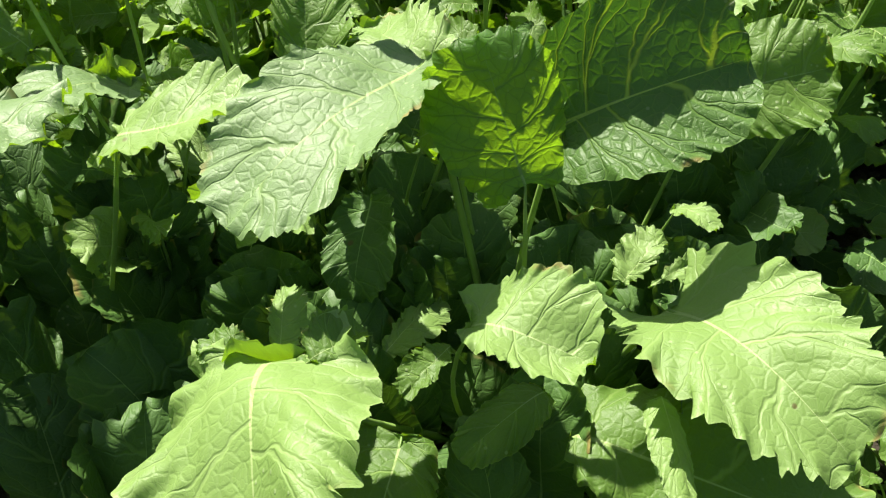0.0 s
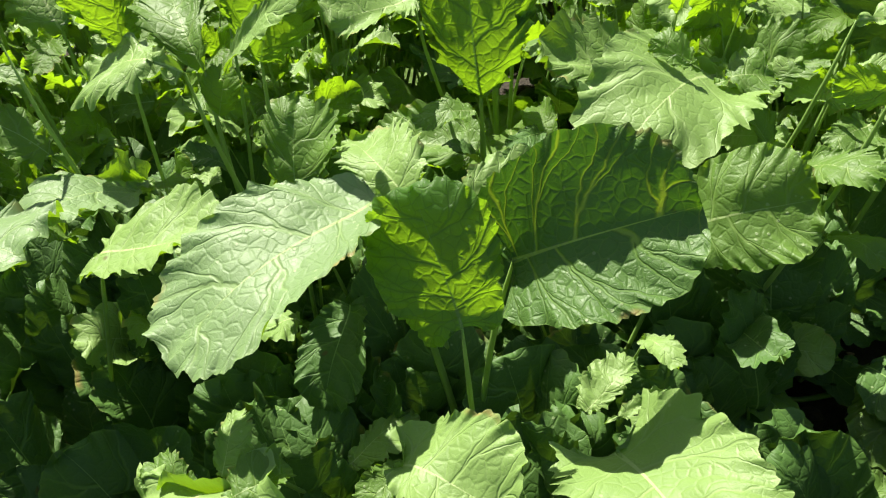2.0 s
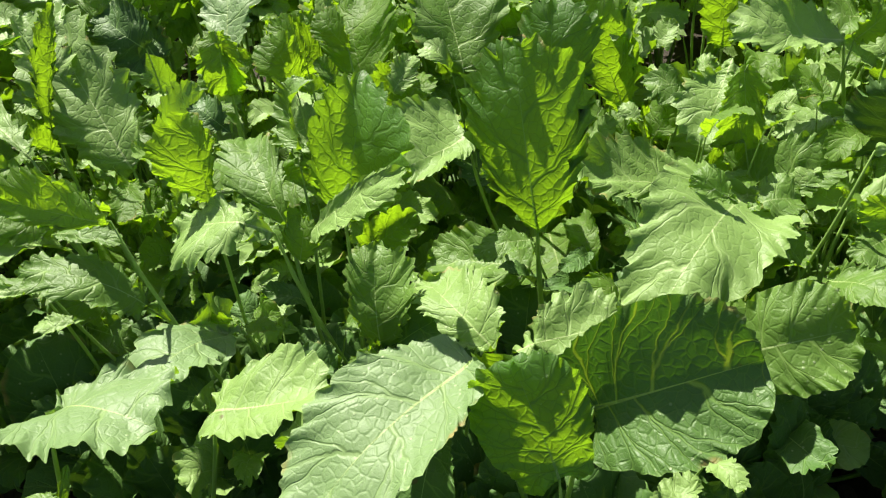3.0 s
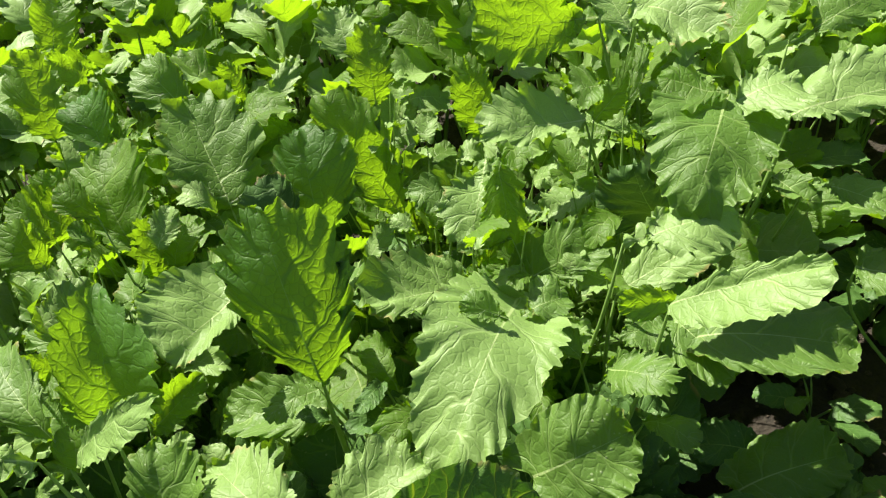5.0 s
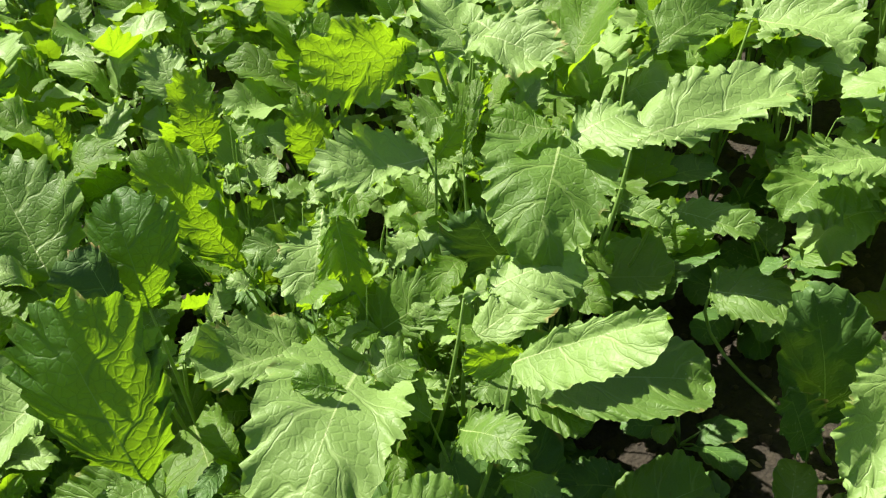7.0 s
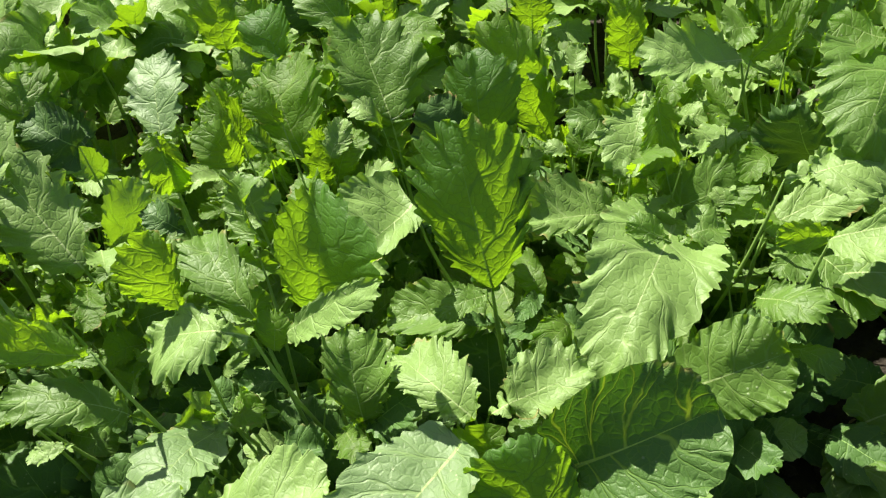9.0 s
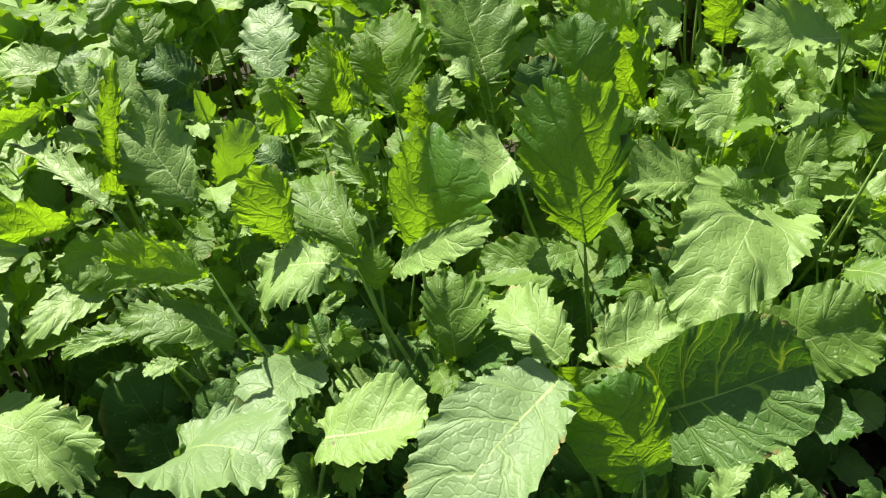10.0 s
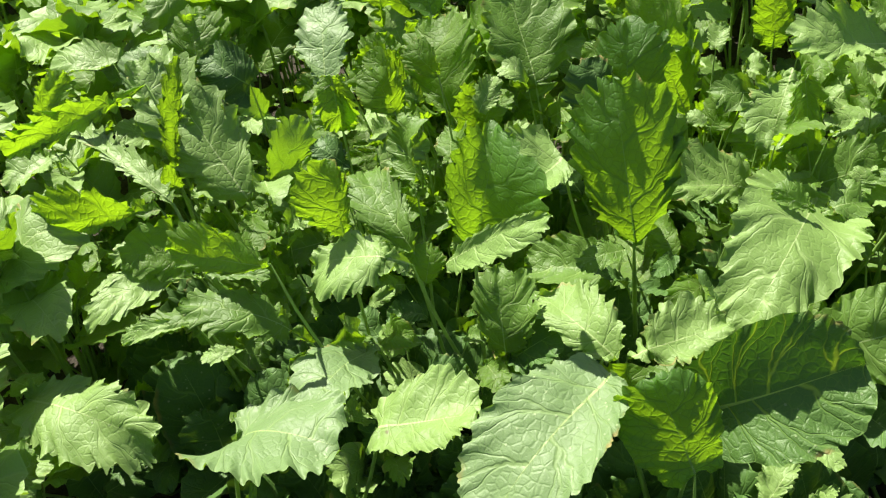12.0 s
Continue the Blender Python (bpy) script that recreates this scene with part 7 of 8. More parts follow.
leaf(p, "s", (0.386, 1.023, 0.080), (0.307, 1.092, 0.106), (0.317, -0.002, 0.948), 0.040, 0.045, DARK, 0.09, 0.15, 1.2, rows=64, cols=11)
p = PLANTS[76]
leaf(p, "c", (0.349, 1.144, 0.110), (0.252, 1.210, 0.135), (0.268, 0.016, 0.963), 0.046, 0.045, MID, 0.13, 0.25, 1.5, rows=64, cols=11)
leaf(p, "r", (0.475, 0.998, 0.071), (0.528, 0.901, 0.090), (0.046, 0.214, 0.976), 0.036, 0.031, MID, 0.12, 0.14, 1.5, rows=64, cols=11)
leaf(p, "c", (0.366, 1.066, 0.042), (0.330, 1.029, 0.111), (0.254, 0.794, 0.553), 0.024, 0.026, YELLOW, 0.06, 0.09, 1.0, rows=64, cols=11)
leaf(p, "r", (0.402, 1.118, 0.064), (0.402, 1.182, 0.060), (0.416, 0.063, 0.907), 0.020, 0.019, MID, 0.07, 0.31, 1.2, rows=64, cols=11)
leaf(p, "s", (0.372, 1.104, 0.095), (0.331, 1.130, 0.148), (0.646, -0.366, 0.670), 0.024, 0.021, MID, 0.07, 0.35, 1.1, rows=64, cols=11)
leaf(p, "c", (0.472, 1.163, 0.144), (0.533, 1.206, 0.181), (-0.098, -0.556, 0.825), 0.033, 0.029, MID, 0.08, 0.22, 1.1, rows=64, cols=11)
p = PLANTS[77]
leaf(p, "c", (0.286, 0.868, 0.108), (0.266, 0.791, 0.185), (-0.130, 0.715, 0.687), 0.032, 0.032, MID, 0.09, 0.22, 1.1, rows=64, cols=11)
leaf(p, "c", (0.356, 0.805, 0.161), (0.374, 0.726, 0.141), (0.423, -0.120, 0.898), 0.035, 0.033, DARK, 0.14, 0.10, 0.8, rows=64, cols=11)
leaf(p, "s", (0.228, 0.919, 0.086), (0.169, 0.959, 0.149), (0.457, -0.489, 0.743), 0.037, 0.035, DARK, 0.12, 0.14, 1.6, rows=64, cols=11)
leaf(p, "s", (0.177, 0.988, 0.137), (0.154, 1.006, 0.192), (0.881, -0.183, 0.437), 0.019, 0.019, MID, 0.04, 0.26, 0.8, rows=64, cols=11)
leaf(p, "c", (0.224, 0.974, 0.096), (0.189, 1.032, 0.112), (0.382, -0.024, 0.924), 0.028, 0.026, MID, 0.11, 0.30, 1.2, rows=64, cols=11)
p = PLANTS[78]
leaf(p, "c", (-0.184, 0.488, 0.039), (-0.194, 0.520, 0.102), (0.583, -0.684, 0.439), 0.026, 0.029, DARK, 0.13, 0.30, 1.2, rows=64, cols=11)
leaf(p, "s", (-0.195, 0.613, 0.074), (-0.258, 0.644, 0.183), (0.579, -0.636, 0.510), 0.052, 0.058, DARK, 0.12, 0.25, 1.1, rows=64, cols=11)
leaf(p, "s", (-0.108, 0.608, 0.041), (-0.120, 0.619, 0.119), (0.545, -0.812, 0.209), 0.027, 0.028, DARK, 0.12, 0.25, 1.4, rows=64, cols=11)
leaf(p, "c", (-0.148, 0.528, 0.045), (-0.149, 0.542, 0.138), (-0.122, -0.981, 0.154), 0.039, 0.035, DARK, 0.08, 0.05, 1.4, rows=64, cols=11)
leaf(p, "s", (-0.230, 0.496, 0.044), (-0.243, 0.529, 0.126), (0.419, -0.815, 0.399), 0.026, 0.023, DARK, 0.04, 0.18, 1.0, rows=64, cols=11)
p = PLANTS[79]
leaf(p, "c", (-0.264, 0.558, 0.057), (-0.265, 0.604, 0.177), (0.360, -0.869, 0.338), 0.051, 0.048, DARK, 0.08, 0.19, 1.5, rows=64, cols=11)
leaf(p, "r", (-0.276, 0.501, 0.036), (-0.315, 0.523, 0.137), (0.564, -0.735, 0.376), 0.041, 0.039, DARK, 0.06, 0.25, 1.3, rows=64, cols=11)
leaf(p, "s", (-0.215, 0.515, 0.088), (-0.226, 0.527, 0.187), (0.845, -0.513, 0.151), 0.028, 0.028, DARK, 0.08, 0.13, 1.4, rows=64, cols=11)
leaf(p, "s", (-0.211, 0.504, 0.063), (-0.212, 0.524, 0.134), (-0.271, -0.928, 0.255), 0.028, 0.024, DARK, 0.06, 0.19, 0.9, rows=64, cols=11)
p = PLANTS[80]
leaf(p, "c", (-0.199, 1.092, 0.066), (-0.183, 1.182, 0.135), (-0.517, -0.462, 0.720), 0.048, 0.051, DARK, 0.11, 0.08, 1.3, rows=64, cols=11)
leaf(p, "s", (-0.235, 1.140, 0.066), (-0.204, 1.240, 0.117), (0.274, -0.507, 0.817), 0.044, 0.046, YELLOW, 0.14, 0.14, 1.5, rows=64, cols=11)
leaf(p, "s", (-0.230, 1.038, 0.136), (-0.206, 1.110, 0.186), (-0.336, -0.462, 0.821), 0.026, 0.025, MID, 0.14, 0.10, 1.2, rows=64, cols=11)
leaf(p, "s", (-0.152, 0.928, 0.137), (-0.097, 0.882, 0.147), (0.058, 0.275, 0.960), 0.026, 0.023, YELLOW, 0.03, 0.21, 1.1, rows=64, cols=11)
p = PLANTS[81]
leaf(p, "s", (-0.319, 0.746, 0.141), (-0.235, 0.724, 0.219), (-0.692, -0.195, 0.695), 0.040, 0.037, DARK, 0.04, 0.11, 1.5, rows=64, cols=11)
leaf(p, "c", (-0.411, 0.730, 0.094), (-0.474, 0.651, 0.077), (-0.391, 0.120, 0.912), 0.028, 0.030, PALE, 0.12, 0.12, 0.9, rows=64, cols=11)
leaf(p, "c", (-0.486, 0.668, 0.040), (-0.499, 0.704, 0.164), (0.050, -0.958, 0.282), 0.042, 0.043, DARK, 0.12, 0.29, 0.9, rows=64, cols=11)
p = PLANTS[82]
leaf(p, "c", (-0.273, 0.563, 0.065), (-0.280, 0.600, 0.128), (-0.110, -0.863, 0.492), 0.020, 0.019, DARK, 0.08, 0.20, 1.2, rows=64, cols=11)
leaf(p, "r", (-0.400, 0.594, 0.064), (-0.423, 0.635, 0.142), (0.596, -0.626, 0.503), 0.038, 0.035, DARK, 0.13, 0.21, 0.8, rows=64, cols=11)
leaf(p, "r", (-0.260, 0.664, 0.083), (-0.285, 0.690, 0.189), (0.699, -0.639, 0.321), 0.032, 0.033, DARK, 0.12, 0.17, 1.2, rows=64, cols=11)
leaf(p, "c", (-0.348, 0.732, 0.131), (-0.385, 0.791, 0.125), (0.234, 0.240, 0.942), 0.024, 0.025, MID, 0.10, 0.25, 1.1, rows=64, cols=11)
leaf(p, "c", (-0.171, 0.691, 0.036), (-0.174, 0.741, 0.128), (0.182, -0.865, 0.468), 0.029, 0.031, DARK, 0.04, 0.34, 1.1, rows=64, cols=11)
leaf(p, "s", (-0.343, 0.724, 0.097), (-0.395, 0.780, 0.079), (-0.122, 0.198, 0.973), 0.025, 0.028, YELLOW, 0.13, 0.17, 1.5, rows=64, cols=11)
leaf(p, "c", (-0.403, 0.576, 0.057), (-0.420, 0.593, 0.122), (0.643, -0.685, 0.343), 0.026, 0.027, DARK, 0.05, 0.21, 0.9, rows=64, cols=11)
leaf(p, "c", (-0.302, 0.594, 0.072), (-0.336, 0.645, 0.179), (0.553, -0.672, 0.492), 0.049, 0.046, DARK, 0.03, 0.09, 0.9, rows=64, cols=11)
p = PLANTS[83]
leaf(p, "r", (0.511, 0.846, 0.125), (0.550, 0.869, 0.184), (-0.803, -0.130, 0.581), 0.029, 0.028, YELLOW, 0.06, 0.23, 0.9, rows=64, cols=11)
leaf(p, "s", (0.438, 0.864, 0.089), (0.451, 0.930, 0.100), (-0.037, -0.156, 0.987), 0.027, 0.030, DARK, 0.07, 0.23, 1.5, rows=64, cols=11)
leaf(p, "s", (0.384, 0.826, 0.043), (0.337, 0.790, 0.093), (0.283, 0.621, 0.731), 0.032, 0.031, MID, 0.11, 0.19, 1.2, rows=64, cols=11)
leaf(p, "s", (0.440, 0.853, 0.125), (0.528, 0.879, 0.164), (-0.281, -0.363, 0.888), 0.032, 0.035, DARK, 0.14, 0.20, 1.4, rows=64, cols=11)
leaf(p, "s", (0.541, 0.867, 0.049), (0.615, 0.906, 0.136), (-0.543, -0.486, 0.684), 0.045, 0.049, DARK, 0.06, 0.26, 1.2, rows=64, cols=11)
leaf(p, "s", (0.565, 0.852, 0.167), (0.619, 0.854, 0.213), (-0.616, -0.308, 0.725), 0.028, 0.027, YELLOW, 0.09, 0.13, 1.4, rows=64, cols=11)
p = PLANTS[84]
leaf(p, "s", (-0.281, 0.645, 0.073), (-0.306, 0.660, 0.191), (0.913, -0.334, 0.235), 0.043, 0.037, DARK, 0.11, 0.06, 1.2, rows=64, cols=11)
leaf(p, "s", (-0.203, 0.495, 0.047), (-0.211, 0.562, 0.155), (-0.189, -0.842, 0.505), 0.038, 0.038, DARK, 0.04, 0.12, 1.3, rows=64, cols=11)
leaf(p, "c", (-0.142, 0.617, 0.082), (-0.145, 0.644, 0.173), (0.499, -0.828, 0.256), 0.034, 0.029, DARK, 0.06, 0.29, 1.4, rows=64, cols=11)
leaf(p, "s", (-0.064, 0.629, 0.075), (-0.064, 0.670, 0.168), (-0.143, -0.905, 0.401), 0.042, 0.043, DARK, 0.05, 0.28, 1.3, rows=64, cols=11)
p = PLANTS[86]
leaf(p, "s", (-0.041, 0.572, 0.069), (-0.048, 0.615, 0.155), (-0.283, -0.868, 0.408), 0.027, 0.026, DARK, 0.08, 0.08, 1.1, rows=64, cols=11)
leaf(p, "r", (-0.128, 0.450, 0.045), (-0.148, 0.467, 0.141), (0.667, -0.697, 0.265), 0.040, 0.045, DARK, 0.08, 0.26, 1.4, rows=64, cols=11)
leaf(p, "r", (-0.034, 0.520, 0.065), (-0.035, 0.546, 0.194), (0.463, -0.868, 0.179), 0.036, 0.037, DARK, 0.13, 0.05, 0.8, rows=64, cols=11)
leaf(p, "c", (-0.147, 0.512, 0.084), (-0.152, 0.523, 0.156), (0.615, -0.774, 0.152), 0.023, 0.020, DARK, 0.09, 0.15, 1.4, rows=64, cols=11)
leaf(p, "c", (-0.033, 0.688, 0.059), (-0.052, 0.717, 0.183), (0.205, -0.945, 0.253), 0.045, 0.041, DARK, 0.12, 0.29, 0.8, rows=64, cols=11)
p = PLANTS[87]
leaf(p, "r", (0.593, 0.856, 0.170), (0.679, 0.842, 0.180), (-0.125, -0.022, 0.992), 0.030, 0.031, MID, 0.04, 0.17, 1.6, rows=64, cols=11)
leaf(p, "c", (0.536, 0.842, 0.146), (0.641, 0.822, 0.166), (-0.107, 0.362, 0.926), 0.030, 0.034, DARK, 0.04, 0.22, 0.9, rows=64, cols=11)
p = PLANTS[88]
leaf(p, "s", (-0.202, 0.912, 0.086), (-0.255, 0.973, 0.060), (-0.449, -0.010, 0.893), 0.028, 0.030, PALE, 0.12, 0.08, 1.3, rows=64, cols=11)
leaf(p, "s", (-0.148, 0.807, 0.114), (-0.196, 0.739, 0.186), (0.344, 0.554, 0.758), 0.038, 0.037, PALE, 0.14, 0.18, 1.1, rows=64, cols=11)
p = PLANTS[89]
leaf(p, "c", (-0.301, 0.905, 0.089), (-0.225, 0.847, 0.084), (0.130, 0.094, 0.987), 0.032, 0.031, MID, 0.04, 0.06, 1.2, rows=64, cols=11)
leaf(p, "s", (-0.369, 1.011, 0.150), (-0.349, 1.085, 0.149), (0.435, -0.095, 0.895), 0.023, 0.022, DARK, 0.07, 0.26, 1.2, rows=64, cols=11)
leaf(p, "c", (-0.419, 0.962, 0.071), (-0.523, 0.988, 0.091), (0.261, 0.318, 0.911), 0.035, 0.036, PALE, 0.13, 0.12, 1.0, rows=64, cols=11)
leaf(p, "c", (-0.320, 0.968, 0.073), (-0.279, 1.001, 0.124), (-0.457, -0.542, 0.705), 0.026, 0.026, YELLOW, 0.11, 0.29, 1.3, rows=64, cols=11)
leaf(p, "c", (-0.349, 0.815, 0.159), (-0.335, 0.780, 0.227), (-0.477, 0.739, 0.476), 0.025, 0.026, DARK, 0.07, 0.20, 0.9, rows=64, cols=11)
leaf(p, "r", (-0.289, 0.983, 0.141), (-0.277, 1.078, 0.211), (-0.094, -0.586, 0.805), 0.050, 0.049, YELLOW, 0.11, 0.29, 0.9, rows=64, cols=11)
p = PLANTS[90]
leaf(p, "c", (-0.127, 0.647, 0.086), (-0.146, 0.665, 0.167), (0.343, -0.899, 0.273), 0.028, 0.028, DARK, 0.12, 0.20, 1.6, rows=64, cols=11)
leaf(p, "s", (0.047, 0.684, 0.054), (0.034, 0.726, 0.168), (0.063, -0.933, 0.355), 0.037, 0.033, DARK, 0.05, 0.19, 1.3, rows=64, cols=11)
leaf(p, "c", (-0.072, 0.476, 0.037), (-0.090, 0.499, 0.134), (0.671, -0.683, 0.290), 0.036, 0.041, DARK, 0.12, 0.31, 1.5, rows=64, cols=11)
leaf(p, "r", (-0.002, 0.471, 0.055), (-0.018, 0.483, 0.157), (0.640, -0.746, 0.183), 0.032, 0.029, DARK, 0.07, 0.12, 1.2, rows=64, cols=11)
p = PLANTS[91]
leaf(p, "r", (0.303, 0.895, 0.130), (0.248, 0.943, 0.179), (0.538, -0.206, 0.818), 0.028, 0.028, MID, 0.04, 0.29, 1.2, rows=64, cols=11)
leaf(p, "s", (0.357, 0.762, 0.076), (0.407, 0.720, 0.141), (-0.262, 0.704, 0.660), 0.028, 0.031, DARK, 0.12, 0.14, 0.9, rows=64, cols=11)
leaf(p, "c", (0.315, 0.755, 0.128), (0.295, 0.662, 0.131), (-0.402, 0.115, 0.908), 0.028, 0.030, DARK, 0.06, 0.30, 0.9, rows=64, cols=11)
leaf(p, "s", (0.261, 0.882, 0.169), (0.206, 0.956, 0.216), (0.007, -0.537, 0.844), 0.038, 0.042, YELLOW, 0.03, 0.34, 1.1, rows=64, cols=11)
leaf(p, "c", (0.393, 0.908, 0.105), (0.421, 1.008, 0.120), (0.219, -0.204, 0.954), 0.036, 0.035, DARK, 0.06, 0.28, 1.0, rows=64, cols=11)
leaf(p, "s", (0.422, 0.802, 0.065), (0.512, 0.808, 0.037), (0.307, -0.202, 0.930), 0.027, 0.025, DARK, 0.08, 0.22, 1.1, rows=64, cols=11)
leaf(p, "c", (0.288, 0.779, 0.121), (0.249, 0.779, 0.184), (0.788, -0.375, 0.488), 0.023, 0.021, DARK, 0.14, 0.13, 1.4, rows=64, cols=11)
p = PLANTS[92]
leaf(p, "r", (0.331, 0.965, 0.147), (0.395, 0.901, 0.191), (-0.474, 0.132, 0.871), 0.039, 0.041, MID, 0.08, 0.12, 0.9, rows=64, cols=11)
leaf(p, "c", (0.237, 1.025, 0.097), (0.193, 1.074, 0.145), (0.221, -0.580, 0.784), 0.026, 0.024, DARK, 0.08, 0.33, 1.3, rows=64, cols=11)
p = PLANTS[93]
leaf(p, "c", (0.386, 0.594, 0.046), (0.361, 0.507, 0.043), (-0.431, 0.100, 0.897), 0.036, 0.033, MID, 0.14, 0.34, 0.9, rows=64, cols=11)
p = PLANTS[94]
leaf(p, "s", (-0.575, 0.734, 0.143), (-0.685, 0.697, 0.183), (0.252, 0.274, 0.928), 0.035, 0.039, PALE, 0.12, 0.15, 1.0, rows=64, cols=11)
leaf(p, "r", (-0.457, 0.803, 0.057), (-0.459, 0.911, 0.102), (-0.009, -0.384, 0.923), 0.038, 0.040, YELLOW, 0.08, 0.27, 0.9, rows=64, cols=11)
leaf(p, "s", (-0.331, 0.778, 0.159), (-0.299, 0.810, 0.202), (-0.240, -0.682, 0.691), 0.024, 0.024, YELLOW, 0.04, 0.31, 1.1, rows=64, cols=11)
p = PLANTS[95]
leaf(p, "c", (-0.206, 0.582, 0.081), (-0.226, 0.626, 0.159), (0.036, -0.869, 0.494), 0.035, 0.037, DARK, 0.07, 0.21, 1.3, rows=64, cols=11)
leaf(p, "s", (-0.260, 0.550, 0.068), (-0.278, 0.588, 0.199), (0.064, -0.956, 0.287), 0.039, 0.042, DARK, 0.10, 0.20, 1.2, rows=64, cols=11)
leaf(p, "r", (-0.259, 0.450, 0.050), (-0.268, 0.481, 0.112), (-0.171, -0.887, 0.430), 0.021, 0.019, DARK, 0.06, 0.06, 1.0, rows=64, cols=11)
leaf(p, "r", (-0.367, 0.383, 0.037), (-0.397, 0.421, 0.113), (0.778, -0.385, 0.496), 0.027, 0.027, DARK, 0.06, 0.22, 0.9, rows=64, cols=11)
leaf(p, "s", (-0.213, 0.467, 0.048), (-0.251, 0.491, 0.134), (0.872, -0.196, 0.449), 0.038, 0.040, DARK, 0.04, 0.14, 1.0, rows=64, cols=11)
leaf(p, "c", (-0.229, 0.366, 0.048), (-0.239, 0.407, 0.124), (0.421, -0.774, 0.474), 0.027, 0.024, DARK, 0.08, 0.28, 1.4, rows=64, cols=11)
leaf(p, "s", (-0.396, 0.549, 0.089), (-0.405, 0.565, 0.167), (0.171, -0.963, 0.209), 0.034, 0.034, DARK, 0.04, 0.12, 1.2, rows=64, cols=11)
leaf(p, "r", (-0.338, 0.498, 0.040), (-0.361, 0.525, 0.140), (0.286, -0.907, 0.310), 0.033, 0.033, DARK, 0.03, 0.32, 1.0, rows=64, cols=11)
leaf(p, "s", (-0.315, 0.527, 0.042), (-0.357, 0.558, 0.161), (0.523, -0.762, 0.382), 0.039, 0.033, DARK, 0.04, 0.13, 1.4, rows=64, cols=11)
p = PLANTS[96]
leaf(p, "s", (-0.546, 0.535, 0.053), (-0.562, 0.546, 0.135), (0.807, -0.542, 0.234), 0.025, 0.022, DARK, 0.08, 0.35, 1.1, rows=64, cols=11)
leaf(p, "s", (-0.448, 0.758, 0.098), (-0.446, 0.875, 0.104), (-0.368, -0.042, 0.929), 0.040, 0.042, YELLOW, 0.09, 0.23, 1.3, rows=64, cols=11)
leaf(p, "s", (-0.461, 0.718, 0.073), (-0.465, 0.746, 0.185), (0.262, -0.934, 0.242), 0.044, 0.038, DARK, 0.05, 0.06, 1.5, rows=64, cols=11)
leaf(p, "s", (-0.500, 0.562, 0.048), (-0.526, 0.600, 0.132), (0.216, -0.864, 0.456), 0.034, 0.032, DARK, 0.03, 0.27, 1.6, rows=64, cols=11)
leaf(p, "r", (-0.426, 0.582, 0.064), (-0.467, 0.627, 0.178), (0.517, -0.716, 0.470), 0.044, 0.045, DARK, 0.08, 0.34, 1.4, rows=64, cols=11)
leaf(p, "c", (-0.480, 0.658, 0.052), (-0.484, 0.677, 0.170), (0.319, -0.934, 0.164), 0.049, 0.046, DARK, 0.08, 0.31, 1.5, rows=64, cols=11)
p = PLANTS[97]
leaf(p, "s", (0.049, 0.961, 0.062), (0.016, 0.892, 0.160), (0.340, 0.709, 0.618), 0.047, 0.053, MID, 0.09, 0.22, 0.9, rows=64, cols=11)
leaf(p, "r", (0.078, 0.983, 0.169), (0.043, 0.934, 0.211), (0.045, 0.635, 0.771), 0.026, 0.026, YELLOW, 0.06, 0.33, 1.1, rows=64, cols=11)
leaf(p, "r", (0.072, 1.026, 0.051), (-0.004, 0.988, 0.032), (0.000, -0.443, 0.897), 0.028, 0.029, DARK, 0.11, 0.25, 1.0, rows=64, cols=11)
leaf(p, "c", (0.068, 1.108, 0.111), (0.043, 1.129, 0.171), (0.450, -0.768, 0.456), 0.023, 0.023, DARK, 0.07, 0.21, 1.6, rows=64, cols=11)
leaf(p, "r", (0.136, 1.118, 0.159), (0.227, 1.188, 0.149), (0.181, -0.096, 0.979), 0.036, 0.036, MID, 0.10, 0.05, 1.5, rows=64, cols=11)
p = PLANTS[98]
leaf(p, "r", (0.115, 0.386, 0.039), (0.080, 0.415, 0.134), (0.346, -0.855, 0.387), 0.038, 0.035, DARK, 0.07, 0.10, 1.1, rows=64, cols=11)
leaf(p, "c", (0.101, 0.440, 0.056), (0.061, 0.476, 0.169), (0.752, -0.504, 0.425), 0.047, 0.050, DARK, 0.03, 0.07, 0.9, rows=64, cols=11)
leaf(p, "s", (0.101, 0.368, 0.050), (0.062, 0.423, 0.164), (0.567, -0.647, 0.509), 0.044, 0.051, DARK, 0.08, 0.16, 0.9, rows=64, cols=11)
p = PLANTS[100]
leaf(p, "s", (0.091, 1.081, 0.065), (0.051, 0.982, 0.070), (-0.180, 0.121, 0.976), 0.043, 0.038, DARK, 0.07, 0.19, 1.4, rows=64, cols=11)
leaf(p, "r", (0.107, 1.131, 0.057), (0.079, 1.090, 0.116), (0.393, 0.650, 0.650), 0.026, 0.027, DARK, 0.11, 0.19, 0.8, rows=64, cols=11)
p = PLANTS[101]
leaf(p, "s", (-0.175, 0.588, 0.049), (-0.204, 0.624, 0.149), (0.511, -0.750, 0.420), 0.036, 0.034, DARK, 0.07, 0.05, 0.9, rows=64, cols=11)
leaf(p, "r", (-0.093, 0.718, 0.082), (-0.094, 0.737, 0.153), (-0.361, -0.902, 0.237), 0.026, 0.027, DARK, 0.03, 0.12, 1.4, rows=64, cols=11)
leaf(p, "c", (-0.175, 0.694, 0.049), (-0.213, 0.731, 0.147), (0.872, -0.236, 0.430), 0.036, 0.041, DARK, 0.03, 0.21, 1.0, rows=64, cols=11)
leaf(p, "r", (-0.199, 0.678, 0.070), (-0.222, 0.696, 0.193), (0.558, -0.798, 0.227), 0.049, 0.053, DARK, 0.11, 0.29, 1.2, rows=64, cols=11)
